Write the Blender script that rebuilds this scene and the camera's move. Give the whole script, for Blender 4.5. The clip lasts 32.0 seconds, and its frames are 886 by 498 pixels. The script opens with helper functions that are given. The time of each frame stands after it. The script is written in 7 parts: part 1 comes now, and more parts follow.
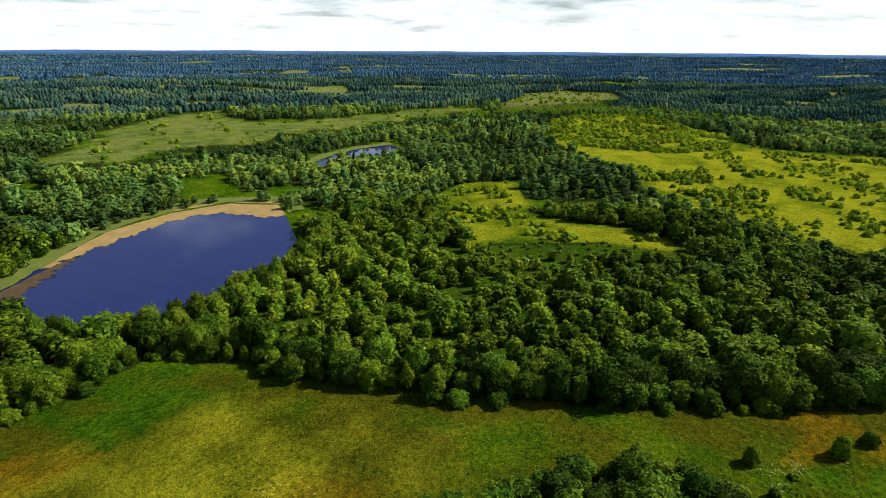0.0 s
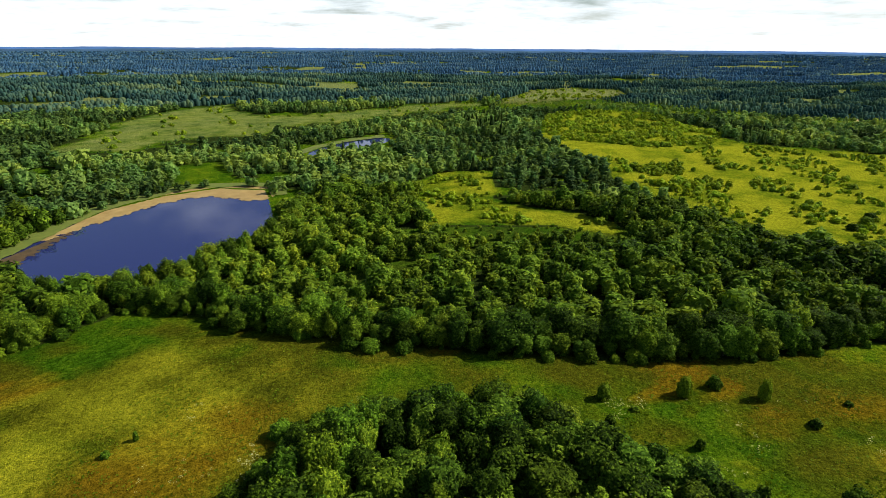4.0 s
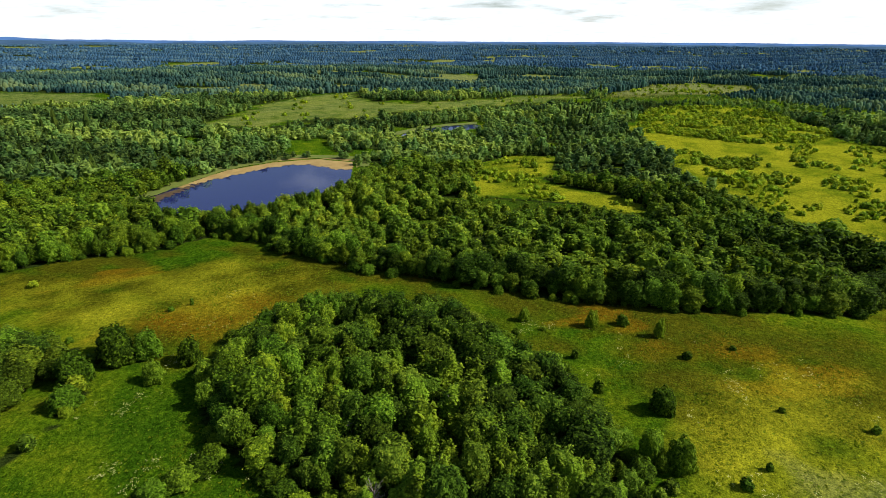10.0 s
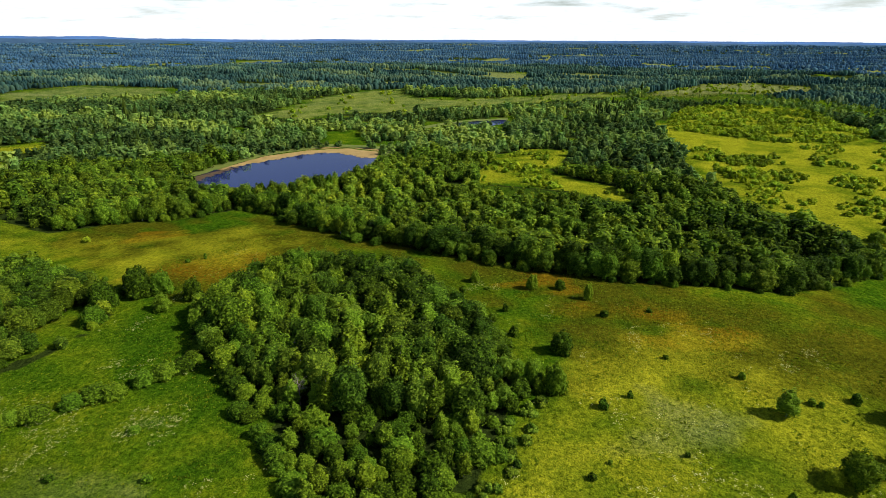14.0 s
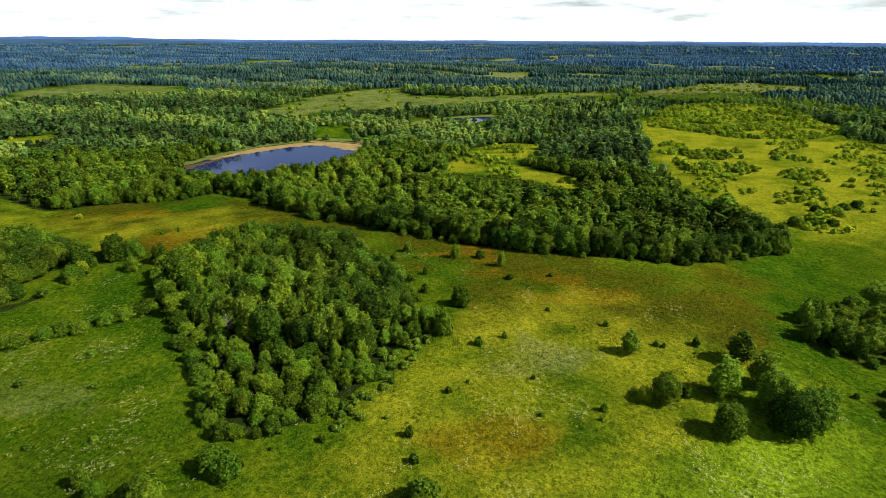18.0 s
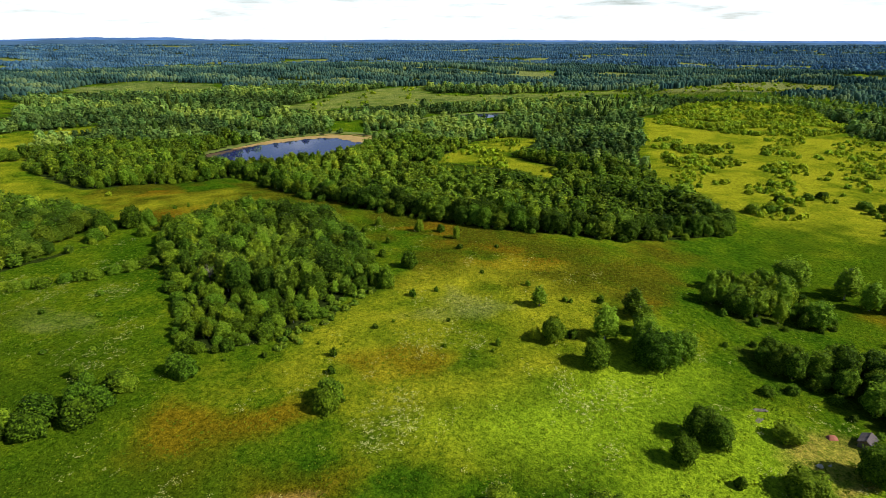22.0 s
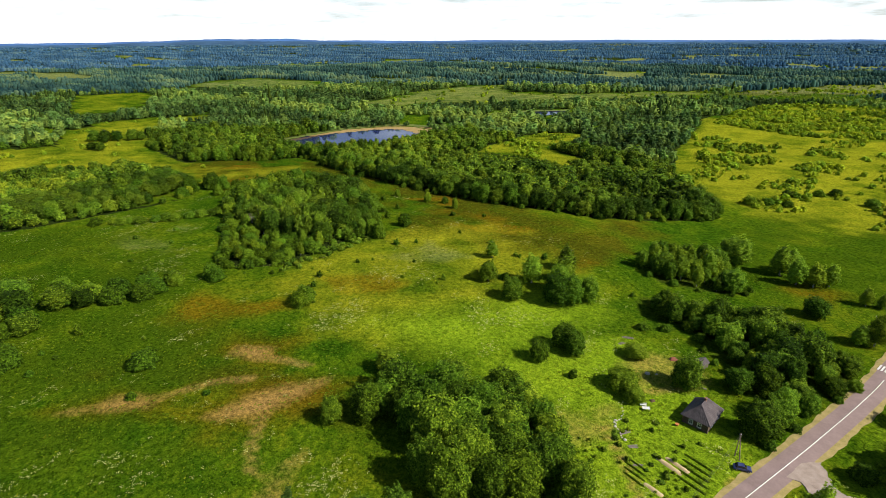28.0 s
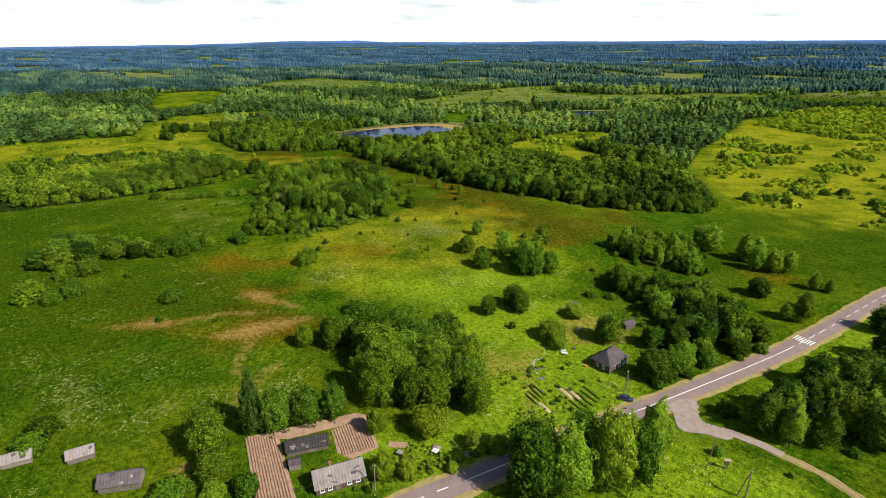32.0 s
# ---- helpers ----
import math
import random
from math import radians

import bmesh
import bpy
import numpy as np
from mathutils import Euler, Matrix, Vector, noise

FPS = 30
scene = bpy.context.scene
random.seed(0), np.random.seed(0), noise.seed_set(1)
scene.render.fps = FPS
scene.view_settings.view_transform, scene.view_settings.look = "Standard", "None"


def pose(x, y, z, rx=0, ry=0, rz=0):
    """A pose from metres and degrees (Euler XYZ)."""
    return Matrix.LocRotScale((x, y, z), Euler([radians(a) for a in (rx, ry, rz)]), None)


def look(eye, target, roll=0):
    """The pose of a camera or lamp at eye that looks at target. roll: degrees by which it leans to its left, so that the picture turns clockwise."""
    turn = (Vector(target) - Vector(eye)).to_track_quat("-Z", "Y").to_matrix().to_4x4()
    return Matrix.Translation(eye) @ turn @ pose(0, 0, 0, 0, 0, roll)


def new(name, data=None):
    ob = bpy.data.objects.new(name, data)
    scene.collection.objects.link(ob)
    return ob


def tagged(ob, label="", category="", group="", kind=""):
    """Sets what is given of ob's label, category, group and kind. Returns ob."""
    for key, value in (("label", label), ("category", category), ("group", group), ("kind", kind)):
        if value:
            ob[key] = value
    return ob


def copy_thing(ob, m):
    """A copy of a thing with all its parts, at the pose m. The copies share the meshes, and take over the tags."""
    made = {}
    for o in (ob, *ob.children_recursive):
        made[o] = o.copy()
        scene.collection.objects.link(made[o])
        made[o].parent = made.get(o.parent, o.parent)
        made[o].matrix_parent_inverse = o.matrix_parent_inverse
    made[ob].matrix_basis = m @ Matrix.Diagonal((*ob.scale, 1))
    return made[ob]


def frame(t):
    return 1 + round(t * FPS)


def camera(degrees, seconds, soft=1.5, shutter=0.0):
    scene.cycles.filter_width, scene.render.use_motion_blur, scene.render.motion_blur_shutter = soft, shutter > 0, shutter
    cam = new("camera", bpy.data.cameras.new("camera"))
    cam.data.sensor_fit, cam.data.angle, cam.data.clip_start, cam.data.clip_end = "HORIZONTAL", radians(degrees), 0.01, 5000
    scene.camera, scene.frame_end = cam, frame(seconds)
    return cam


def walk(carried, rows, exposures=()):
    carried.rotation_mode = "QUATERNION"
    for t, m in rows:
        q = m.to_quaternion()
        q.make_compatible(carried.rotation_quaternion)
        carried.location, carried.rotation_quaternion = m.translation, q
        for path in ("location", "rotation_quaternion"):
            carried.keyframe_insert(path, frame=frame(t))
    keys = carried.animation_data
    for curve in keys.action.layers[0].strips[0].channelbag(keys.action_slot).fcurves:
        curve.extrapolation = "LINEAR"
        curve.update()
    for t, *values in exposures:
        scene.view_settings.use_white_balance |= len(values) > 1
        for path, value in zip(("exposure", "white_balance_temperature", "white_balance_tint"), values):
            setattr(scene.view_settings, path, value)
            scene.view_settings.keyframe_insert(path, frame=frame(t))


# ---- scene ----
cam = camera(78.6, 32.0, soft=0.5)
METRES, EYE, TILT, LEAN, TURN = 370.38, 90.0, -0.2, -0.68, 0.0
ROWS = [
    (0.0, 0.0, 0.0, 0.0, -0.13, -20.28, 0.34),
    (0.5, 0.0104, -0.0059, -0.0003, -0.05, -20.27, 0.34),
    (1.0, 0.0218, -0.0132, -0.0006, 0.04, -20.28, 0.3),
    (1.5, 0.0325, -0.0205, -0.0013, 0.12, -20.3, 0.33),
    (2.0, 0.0441, -0.0288, -0.0018, 0.21, -20.35, 0.33),
    (2.5, 0.0546, -0.0371, -0.0023, 0.27, -20.37, 0.33),
    (4.5, 0.1003, -0.075, -0.0034, 3.11, -20.55, 0.31),
    (5.0, 0.1125, -0.0855, -0.0036, 4.31, -20.57, 0.31),
    (5.5, 0.1242, -0.0944, -0.0037, 5.89, -20.65, 0.26),
    (6.0, 0.1371, -0.1047, -0.0039, 7.66, -20.7, 0.28),
    (6.5, 0.1491, -0.1142, -0.0039, 9.52, -20.76, 0.25),
    (7.0, 0.1625, -0.1235, -0.0043, 11.03, -20.79, 0.25),
    (7.5, 0.1754, -0.1312, -0.0043, 12.06, -20.86, 0.24),
    (8.0, 0.1894, -0.1394, -0.0048, 12.75, -20.88, 0.25),
    (8.5, 0.2022, -0.1466, -0.0049, 13.32, -20.93, 0.23),
    (9.0, 0.2164, -0.1546, -0.0055, 14.05, -20.96, 0.27),
    (9.5, 0.2297, -0.162, -0.0053, 15.24, -21.02, 0.25),
    (10.0, 0.2448, -0.1693, -0.0059, 16.26, -21.02, 0.33),
    (10.5, 0.2587, -0.1765, -0.0057, 16.82, -21.06, 0.33),
    (11.0, 0.2733, -0.1841, -0.0059, 17.98, -21.05, 0.34),
    (11.5, 0.2871, -0.1902, -0.0059, 19.23, -21.09, 0.36),
    (12.0, 0.3024, -0.1968, -0.0065, 20.22, -21.08, 0.36),
    (12.5, 0.3165, -0.2029, -0.0065, 21.0, -21.09, 0.34),
    (13.0, 0.3316, -0.2089, -0.007, 21.74, -21.1, 0.33),
    (13.5, 0.3459, -0.2138, -0.0071, 22.23, -21.09, 0.32),
    (14.0, 0.3608, -0.2193, -0.0077, 22.58, -21.08, 0.34),
    (14.5, 0.3746, -0.2244, -0.008, 22.9, -21.07, 0.36),
    (16.5, 0.4325, -0.2436, -0.0102, 23.78, -21.03, 0.3),
    (17.0, 0.4477, -0.2488, -0.0106, 23.93, -21.06, 0.32),
    (17.5, 0.4622, -0.2536, -0.0106, 24.08, -21.03, 0.3),
    (18.0, 0.4776, -0.2586, -0.0107, 24.25, -21.01, 0.33),
    (18.5, 0.4921, -0.2632, -0.011, 24.41, -21.02, 0.34),
    (19.0, 0.5077, -0.2682, -0.0113, 24.56, -21.0, 0.37),
    (19.5, 0.522, -0.273, -0.0114, 24.72, -20.98, 0.37),
    (20.0, 0.5375, -0.2783, -0.0117, 24.96, -21.03, 0.39),
    (20.5, 0.5518, -0.2834, -0.0118, 25.49, -21.03, 0.39),
    (21.0, 0.5676, -0.289, -0.012, 26.41, -21.02, 0.42),
    (21.5, 0.5823, -0.2939, -0.0121, 27.22, -21.02, 0.45),
    (22.0, 0.5984, -0.2993, -0.012, 28.28, -21.01, 0.47),
    (22.5, 0.6136, -0.3039, -0.0121, 29.21, -21.01, 0.52),
    (23.0, 0.6298, -0.3086, -0.012, 30.14, -21.0, 0.53),
    (23.5, 0.6447, -0.3127, -0.0123, 30.87, -21.0, 0.54),
    (24.0, 0.661, -0.3171, -0.0123, 31.5, -20.98, 0.57),
    (24.5, 0.6762, -0.3212, -0.0124, 32.11, -20.97, 0.58),
    (25.0, 0.6927, -0.3253, -0.0124, 32.99, -20.96, 0.63),
    (25.5, 0.7081, -0.3293, -0.0121, 33.96, -20.98, 0.62),
    (26.0, 0.7247, -0.3331, -0.0121, 35.24, -20.94, 0.64),
    (26.5, 0.7402, -0.3366, -0.0117, 36.49, -20.94, 0.62),
    (28.5, 0.8042, -0.3467, -0.011, 39.71, -20.82, 0.67),
    (29.0, 0.8208, -0.3486, -0.0109, 40.53, -20.76, 0.67),
    (29.5, 0.8362, -0.3501, -0.011, 41.2, -20.74, 0.69),
    (30.0, 0.8527, -0.3517, -0.0111, 41.87, -20.68, 0.71),
    (30.5, 0.8679, -0.3531, -0.0111, 42.62, -20.62, 0.72),
    (31.0, 0.8846, -0.3545, -0.0109, 44.01, -20.63, 0.74),
    (31.5, 0.9001, -0.3554, -0.0109, 45.05, -20.61, 0.76),
    (32.0, 0.9163, -0.3554, -0.011, 45.75, -20.67, 0.78),
]
walk(cam, [(t, pose(0, 0, EYE, TILT, LEAN, TURN) @ pose(METRES * x, METRES * y, METRES * z, 90 + pitch, roll, yaw)) for t, x, y, z, yaw, pitch, roll in ROWS],
     exposures=[(0.0, 0.14), (6.0, 0.18), (12.0, 0.19), (19.0, 0.22), (26.0, 0.25), (32.0, 0.24)])

# ---- sky and sun ----
SUN_AZ, SUN_EL = radians(13), radians(41)      # the sun stands over +x, a little towards +y
world = bpy.data.worlds.new("sky")
scene.world = world
world.use_nodes = True
wn, wl = world.node_tree.nodes, world.node_tree.links
wn.clear()


def node(nt, kind, **values):
    n = nt.nodes.new(kind)
    for key, value in values.items():
        n.inputs[key.replace("_", " ")].default_value = value
    return n


wt = world.node_tree
sky = wn.new("ShaderNodeTexSky")
sky.sky_type, sky.sun_disc = "NISHITA", False
sky.sun_elevation, sky.sun_rotation = SUN_EL, radians(90) - SUN_AZ
sky.altitude, sky.air_density, sky.dust_density, sky.ozone_density = 200, 1.0, 0.8, 1.5
coord = wn.new("ShaderNodeTexCoord")
split = wn.new("ShaderNodeSeparateXYZ")
wl.new(coord.outputs["Generated"], split.inputs[0])


def maths(nt, op, a, b=None, clamp=False):
    n = nt.nodes.new("ShaderNodeMath")
    n.operation, n.use_clamp = op, clamp
    for k, v in enumerate((a, b)):
        if v is None:
            continue
        if isinstance(v, (int, float)):
            n.inputs[k].default_value = v
        else:
            nt.links.new(v, n.inputs[k])
    return n.outputs[0]


# clouds lie in one high layer, so they crowd together towards the horizon
up = maths(wt, "MAXIMUM", split.outputs[2], 0.0)
lift = maths(wt, "ADD", up, 0.10)
px = maths(wt, "DIVIDE", split.outputs[0], lift)
py = maths(wt, "DIVIDE", split.outputs[1], lift)
flat = wn.new("ShaderNodeCombineXYZ")
wl.new(px, flat.inputs[0])
wl.new(py, flat.inputs[1])
cloud = node(wt, "ShaderNodeTexNoise", Scale=1.1, Detail=7.0, Roughness=0.58)
wl.new(flat.outputs[0], cloud.inputs["Vector"])
veil = maths(wt, "POWER", maths(wt, "SUBTRACT", 1.0, up, True), 7.0)
cover = wn.new("ShaderNodeMapRange")
wl.new(maths(wt, "ADD", cloud.outputs[0], maths(wt, "MULTIPLY", veil, 0.50)), cover.inputs[0])
cover.inputs[1].default_value, cover.inputs[2].default_value = 0.60, 0.84
streak = node(wt, "ShaderNodeTexNoise", Scale=3.4, Detail=5.0, Roughness=0.55)
wl.new(flat.outputs[0], streak.inputs["Vector"])
streak_r = wn.new("ShaderNodeMapRange")
streak_r.inputs[1].default_value, streak_r.inputs[2].default_value = 0.54, 0.70
streak_r.inputs[3].default_value, streak_r.inputs[4].default_value = 1.0, 0.82
wl.new(streak.outputs[0], streak_r.inputs[0])
bg_sky = node(wt, "ShaderNodeBackground", Strength=0.075)
bg_cloud = node(wt, "ShaderNodeBackground", Color=(0.87, 0.95, 1.0, 1), Strength=1.06)
wl.new(sky.outputs[0], bg_sky.inputs[0])
mix_bg = wn.new("ShaderNodeMixShader")
wl.new(maths(wt, "MULTIPLY", cover.outputs[0], streak_r.outputs[0]), mix_bg.inputs[0])
wl.new(bg_sky.outputs[0], mix_bg.inputs[1])
wl.new(bg_cloud.outputs[0], mix_bg.inputs[2])
w_out = wn.new("ShaderNodeOutputWorld")
wl.new(mix_bg.outputs[0], w_out.inputs[0])

sun = new("sun", bpy.data.lights.new("sun", "SUN"))
sun.data.energy, sun.data.angle, sun.data.color = 5.0, radians(0.6), (1.0, 0.93, 0.80)
sun.matrix_world = look(Vector((math.cos(SUN_AZ) * math.cos(SUN_EL), math.sin(SUN_AZ) * math.cos(SUN_EL), math.sin(SUN_EL))) * 400, (0, 0, 0))


# ---- materials ----
def material(name):
    m = bpy.data.materials.new(name)
    m.use_nodes = True
    nt = m.node_tree
    nt.nodes.clear()
    out = nt.nodes.new("ShaderNodeOutputMaterial")
    return m, nt, out


def ramp(nt, fac, stops, constant=False):
    n = nt.nodes.new("ShaderNodeValToRGB")
    e = n.color_ramp.elements
    while len(e) < len(stops):
        e.new(0.5)
    for k, (p, c) in enumerate(stops):
        e[k].position, e[k].color = p, (*c, 1)
    if constant:
        n.color_ramp.interpolation = "CONSTANT"
    nt.links.new(fac, n.inputs[0])
    return n.outputs[0]


def noise_of(nt, scale, detail=4.0, rough=0.55, vec=None, stretch=None):
    n = node(nt, "ShaderNodeTexNoise", Scale=scale, Detail=detail, Roughness=rough)
    if vec is None:
        vec = nt.nodes.new("ShaderNodeNewGeometry").outputs["Position"]
    if stretch:
        mp = nt.nodes.new("ShaderNodeMapping")
        mp.inputs["Scale"].default_value = stretch
        nt.links.new(vec, mp.inputs[0])
        vec = mp.outputs[0]
    nt.links.new(vec, n.inputs["Vector"])
    return n.outputs[0]


def mixed(nt, fac, a, b, mode="MIX"):
    n = nt.nodes.new("ShaderNodeMix")
    n.data_type, n.blend_type = "RGBA", mode
    for k, v in ((0, fac), (6, a), (7, b)):
        if isinstance(v, (int, float)):
            n.inputs[k].default_value = v
        elif isinstance(v, tuple):
            n.inputs[k].default_value = (*v, 1)
        else:
            nt.links.new(v, n.inputs[k])
    return n.outputs[2]


def attribute(nt, name):
    n = nt.nodes.new("ShaderNodeAttribute")
    n.attribute_name = name
    return n.outputs["Fac"]


def bumped(nt, height, strength, distance):
    n = node(nt, "ShaderNodeBump", Strength=strength, Distance=distance)
    nt.links.new(height, n.inputs["Height"])
    return n.outputs[0]


def span(nt, v, a, b, c=0.0, d=1.0):
    n = nt.nodes.new("ShaderNodeMapRange")
    for k, w in enumerate((a, b, c, d)):
        n.inputs[k + 1].default_value = w
    nt.links.new(v, n.inputs[0])
    return n.outputs[0]


def foliage(name, dark, mid, light, lit=0.34, grain=2.2, gloss=0.03, clumps=0.4, glow=(1.5, 1.3, 0.4)):
    """Leaves: a tone and a hue for each tree, clumps of lighter and darker leaves, light that comes through."""
    m, nt, out = material(name)
    rnd = nt.nodes.new("ShaderNodeObjectInfo").outputs["Random"]
    own = attribute(nt, "alone")
    tone = maths(nt, "ADD", attribute(nt, "tone"), maths(nt, "MULTIPLY", own, rnd))
    n1 = noise_of(nt, grain, 4.0, 0.7)
    fac = maths(nt, "ADD", maths(nt, "MULTIPLY", tone, 0.46), maths(nt, "MULTIPLY", maths(nt, "SUBTRACT", n1, 0.36), 1.1))
    spray = nt.nodes.new("ShaderNodeNewGeometry").outputs["Random Per Island"]
    fac = maths(nt, "ADD", fac, maths(nt, "MULTIPLY", maths(nt, "SUBTRACT", spray, 0.5), clumps))
    colour = ramp(nt, fac, [(0.08, dark), (0.5, mid), (0.95, light)])
    hue = maths(nt, "FRACT", maths(nt, "MULTIPLY", tone, 7.13))
    colour = mixed(nt, 1.0, colour, ramp(nt, hue, [(0.0, (1.14, 1.0, 0.8)), (0.55, (1.0, 1.0, 1.0)), (1.0, (0.86, 0.99, 1.0))]), "MULTIPLY")
    bsdf = node(nt, "ShaderNodeBsdfPrincipled", Roughness=0.62)
    bsdf.inputs["Specular IOR Level"].default_value = gloss
    nt.links.new(colour, bsdf.inputs["Base Color"])
    nt.links.new(bumped(nt, noise_of(nt, grain * 2.0, 3.0, 0.7), 0.35, 0.5), bsdf.inputs["Normal"])
    trans = nt.nodes.new("ShaderNodeBsdfTranslucent")
    nt.links.new(mixed(nt, 1.0, colour, glow, "MULTIPLY"), trans.inputs[0])
    mx = nt.nodes.new("ShaderNodeMixShader")
    mx.inputs[0].default_value = lit
    nt.links.new(bsdf.outputs[0], mx.inputs[1])
    nt.links.new(trans.outputs[0], mx.inputs[2])
    nt.links.new(mx.outputs[0], out.inputs[0])
    return m


def plain(name, a, b, rough=0.8, scale=2.0, bump=0.3, dist=0.05, metal=0.0, stretch=None, per_object=0.0):
    """A worn surface between two colours, with stains, grain and relief."""
    m, nt, out = material(name)
    vec = nt.nodes.new("ShaderNodeTexCoord").outputs["Object"]
    n1, n2 = noise_of(nt, scale, 5.0, 0.6, vec, stretch), noise_of(nt, scale * 7, 3.0, 0.6, vec, stretch)
    fac = maths(nt, "ADD", maths(nt, "MULTIPLY", n1, 0.75), maths(nt, "MULTIPLY", n2, 0.35))
    if per_object:
        rnd = nt.nodes.new("ShaderNodeObjectInfo").outputs["Random"]
        fac = maths(nt, "ADD", fac, maths(nt, "MULTIPLY", maths(nt, "SUBTRACT", rnd, 0.5), per_object))
    colour = ramp(nt, fac, [(0.32, a), (0.75, b)])
    bsdf = node(nt, "ShaderNodeBsdfPrincipled", Roughness=rough, Metallic=metal)
    nt.links.new(colour, bsdf.inputs["Base Color"])
    nt.links.new(bumped(nt, fac, bump, dist), bsdf.inputs["Normal"])
    nt.links.new(bsdf.outputs[0], out.inputs[0])
    return m


M_BROAD = foliage("broadleaf foliage", (0.015, 0.036, 0.003), (0.099, 0.190, 0.011), (0.335, 0.484, 0.031), lit=0.22, clumps=0.6)
M_BIRCH = foliage("birch foliage", (0.031, 0.056, 0.004), (0.153, 0.251, 0.014), (0.318, 0.449, 0.032), lit=0.25, clumps=0.6)
M_SPRUCE = foliage("spruce needles", (0.012, 0.026, 0.005), (0.044, 0.078, 0.010), (0.105, 0.155, 0.020), lit=0.12)
M_BUSH = foliage("willow leaves", (0.015, 0.036, 0.003), (0.096, 0.180, 0.010), (0.243, 0.370, 0.023), lit=0.24, clumps=0.55)
M_DARK = foliage("alder foliage", (0.011, 0.027, 0.003), (0.066, 0.132, 0.009), (0.251, 0.383, 0.028), lit=0.2, clumps=0.55)
M_WOODS = foliage("mixed woodland foliage", (0.012, 0.030, 0.004), (0.114, 0.197, 0.013), (0.383, 0.500, 0.036), lit=0.24, grain=0.9, clumps=0.45)
# these three leaf colours carry added blue that imitates distance haze
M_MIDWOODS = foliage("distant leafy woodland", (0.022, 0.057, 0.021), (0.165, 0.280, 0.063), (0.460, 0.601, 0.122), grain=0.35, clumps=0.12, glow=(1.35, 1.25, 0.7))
M_FARWOODS = foliage("far mixed woodland in haze blue", (0.024, 0.070, 0.080), (0.086, 0.174, 0.136), (0.300, 0.418, 0.174), lit=0.48, grain=0.015, gloss=0.0, clumps=0.1, glow=(1.15, 1.15, 1.0))
M_HAZEWOODS = foliage("far woodland with haze tint", (0.034, 0.099, 0.195), (0.081, 0.184, 0.320), (0.218, 0.371, 0.362), lit=0.48, grain=0.008, gloss=0.0, clumps=0.0, glow=(1.15, 1.15, 1.0))
M_SCRUB = foliage("scrub leaves", (0.075, 0.131, 0.008), (0.281, 0.404, 0.020), (0.562, 0.684, 0.040), lit=0.3, clumps=0.45)
M_FRUIT = foliage("bright fruit tree leaves", (0.045, 0.088, 0.005), (0.185, 0.275, 0.015), (0.345, 0.430, 0.028), lit=0.3, clumps=0.45)
M_ASPEN = foliage("aspen foliage", (0.020, 0.042, 0.004), (0.103, 0.178, 0.013), (0.281, 0.378, 0.029), lit=0.22, clumps=0.55)
M_BARK = plain("grey bark", (0.05, 0.04, 0.03), (0.16, 0.13, 0.10), 0.9, 3.0, 0.6)
M_BIRCHBARK = plain("birch bark", (0.10, 0.09, 0.08), (0.55, 0.53, 0.48), 0.8, 2.0, 0.3)
M_DEAD = plain("bare dead branches", (0.16, 0.12, 0.10), (0.34, 0.28, 0.25), 0.9)


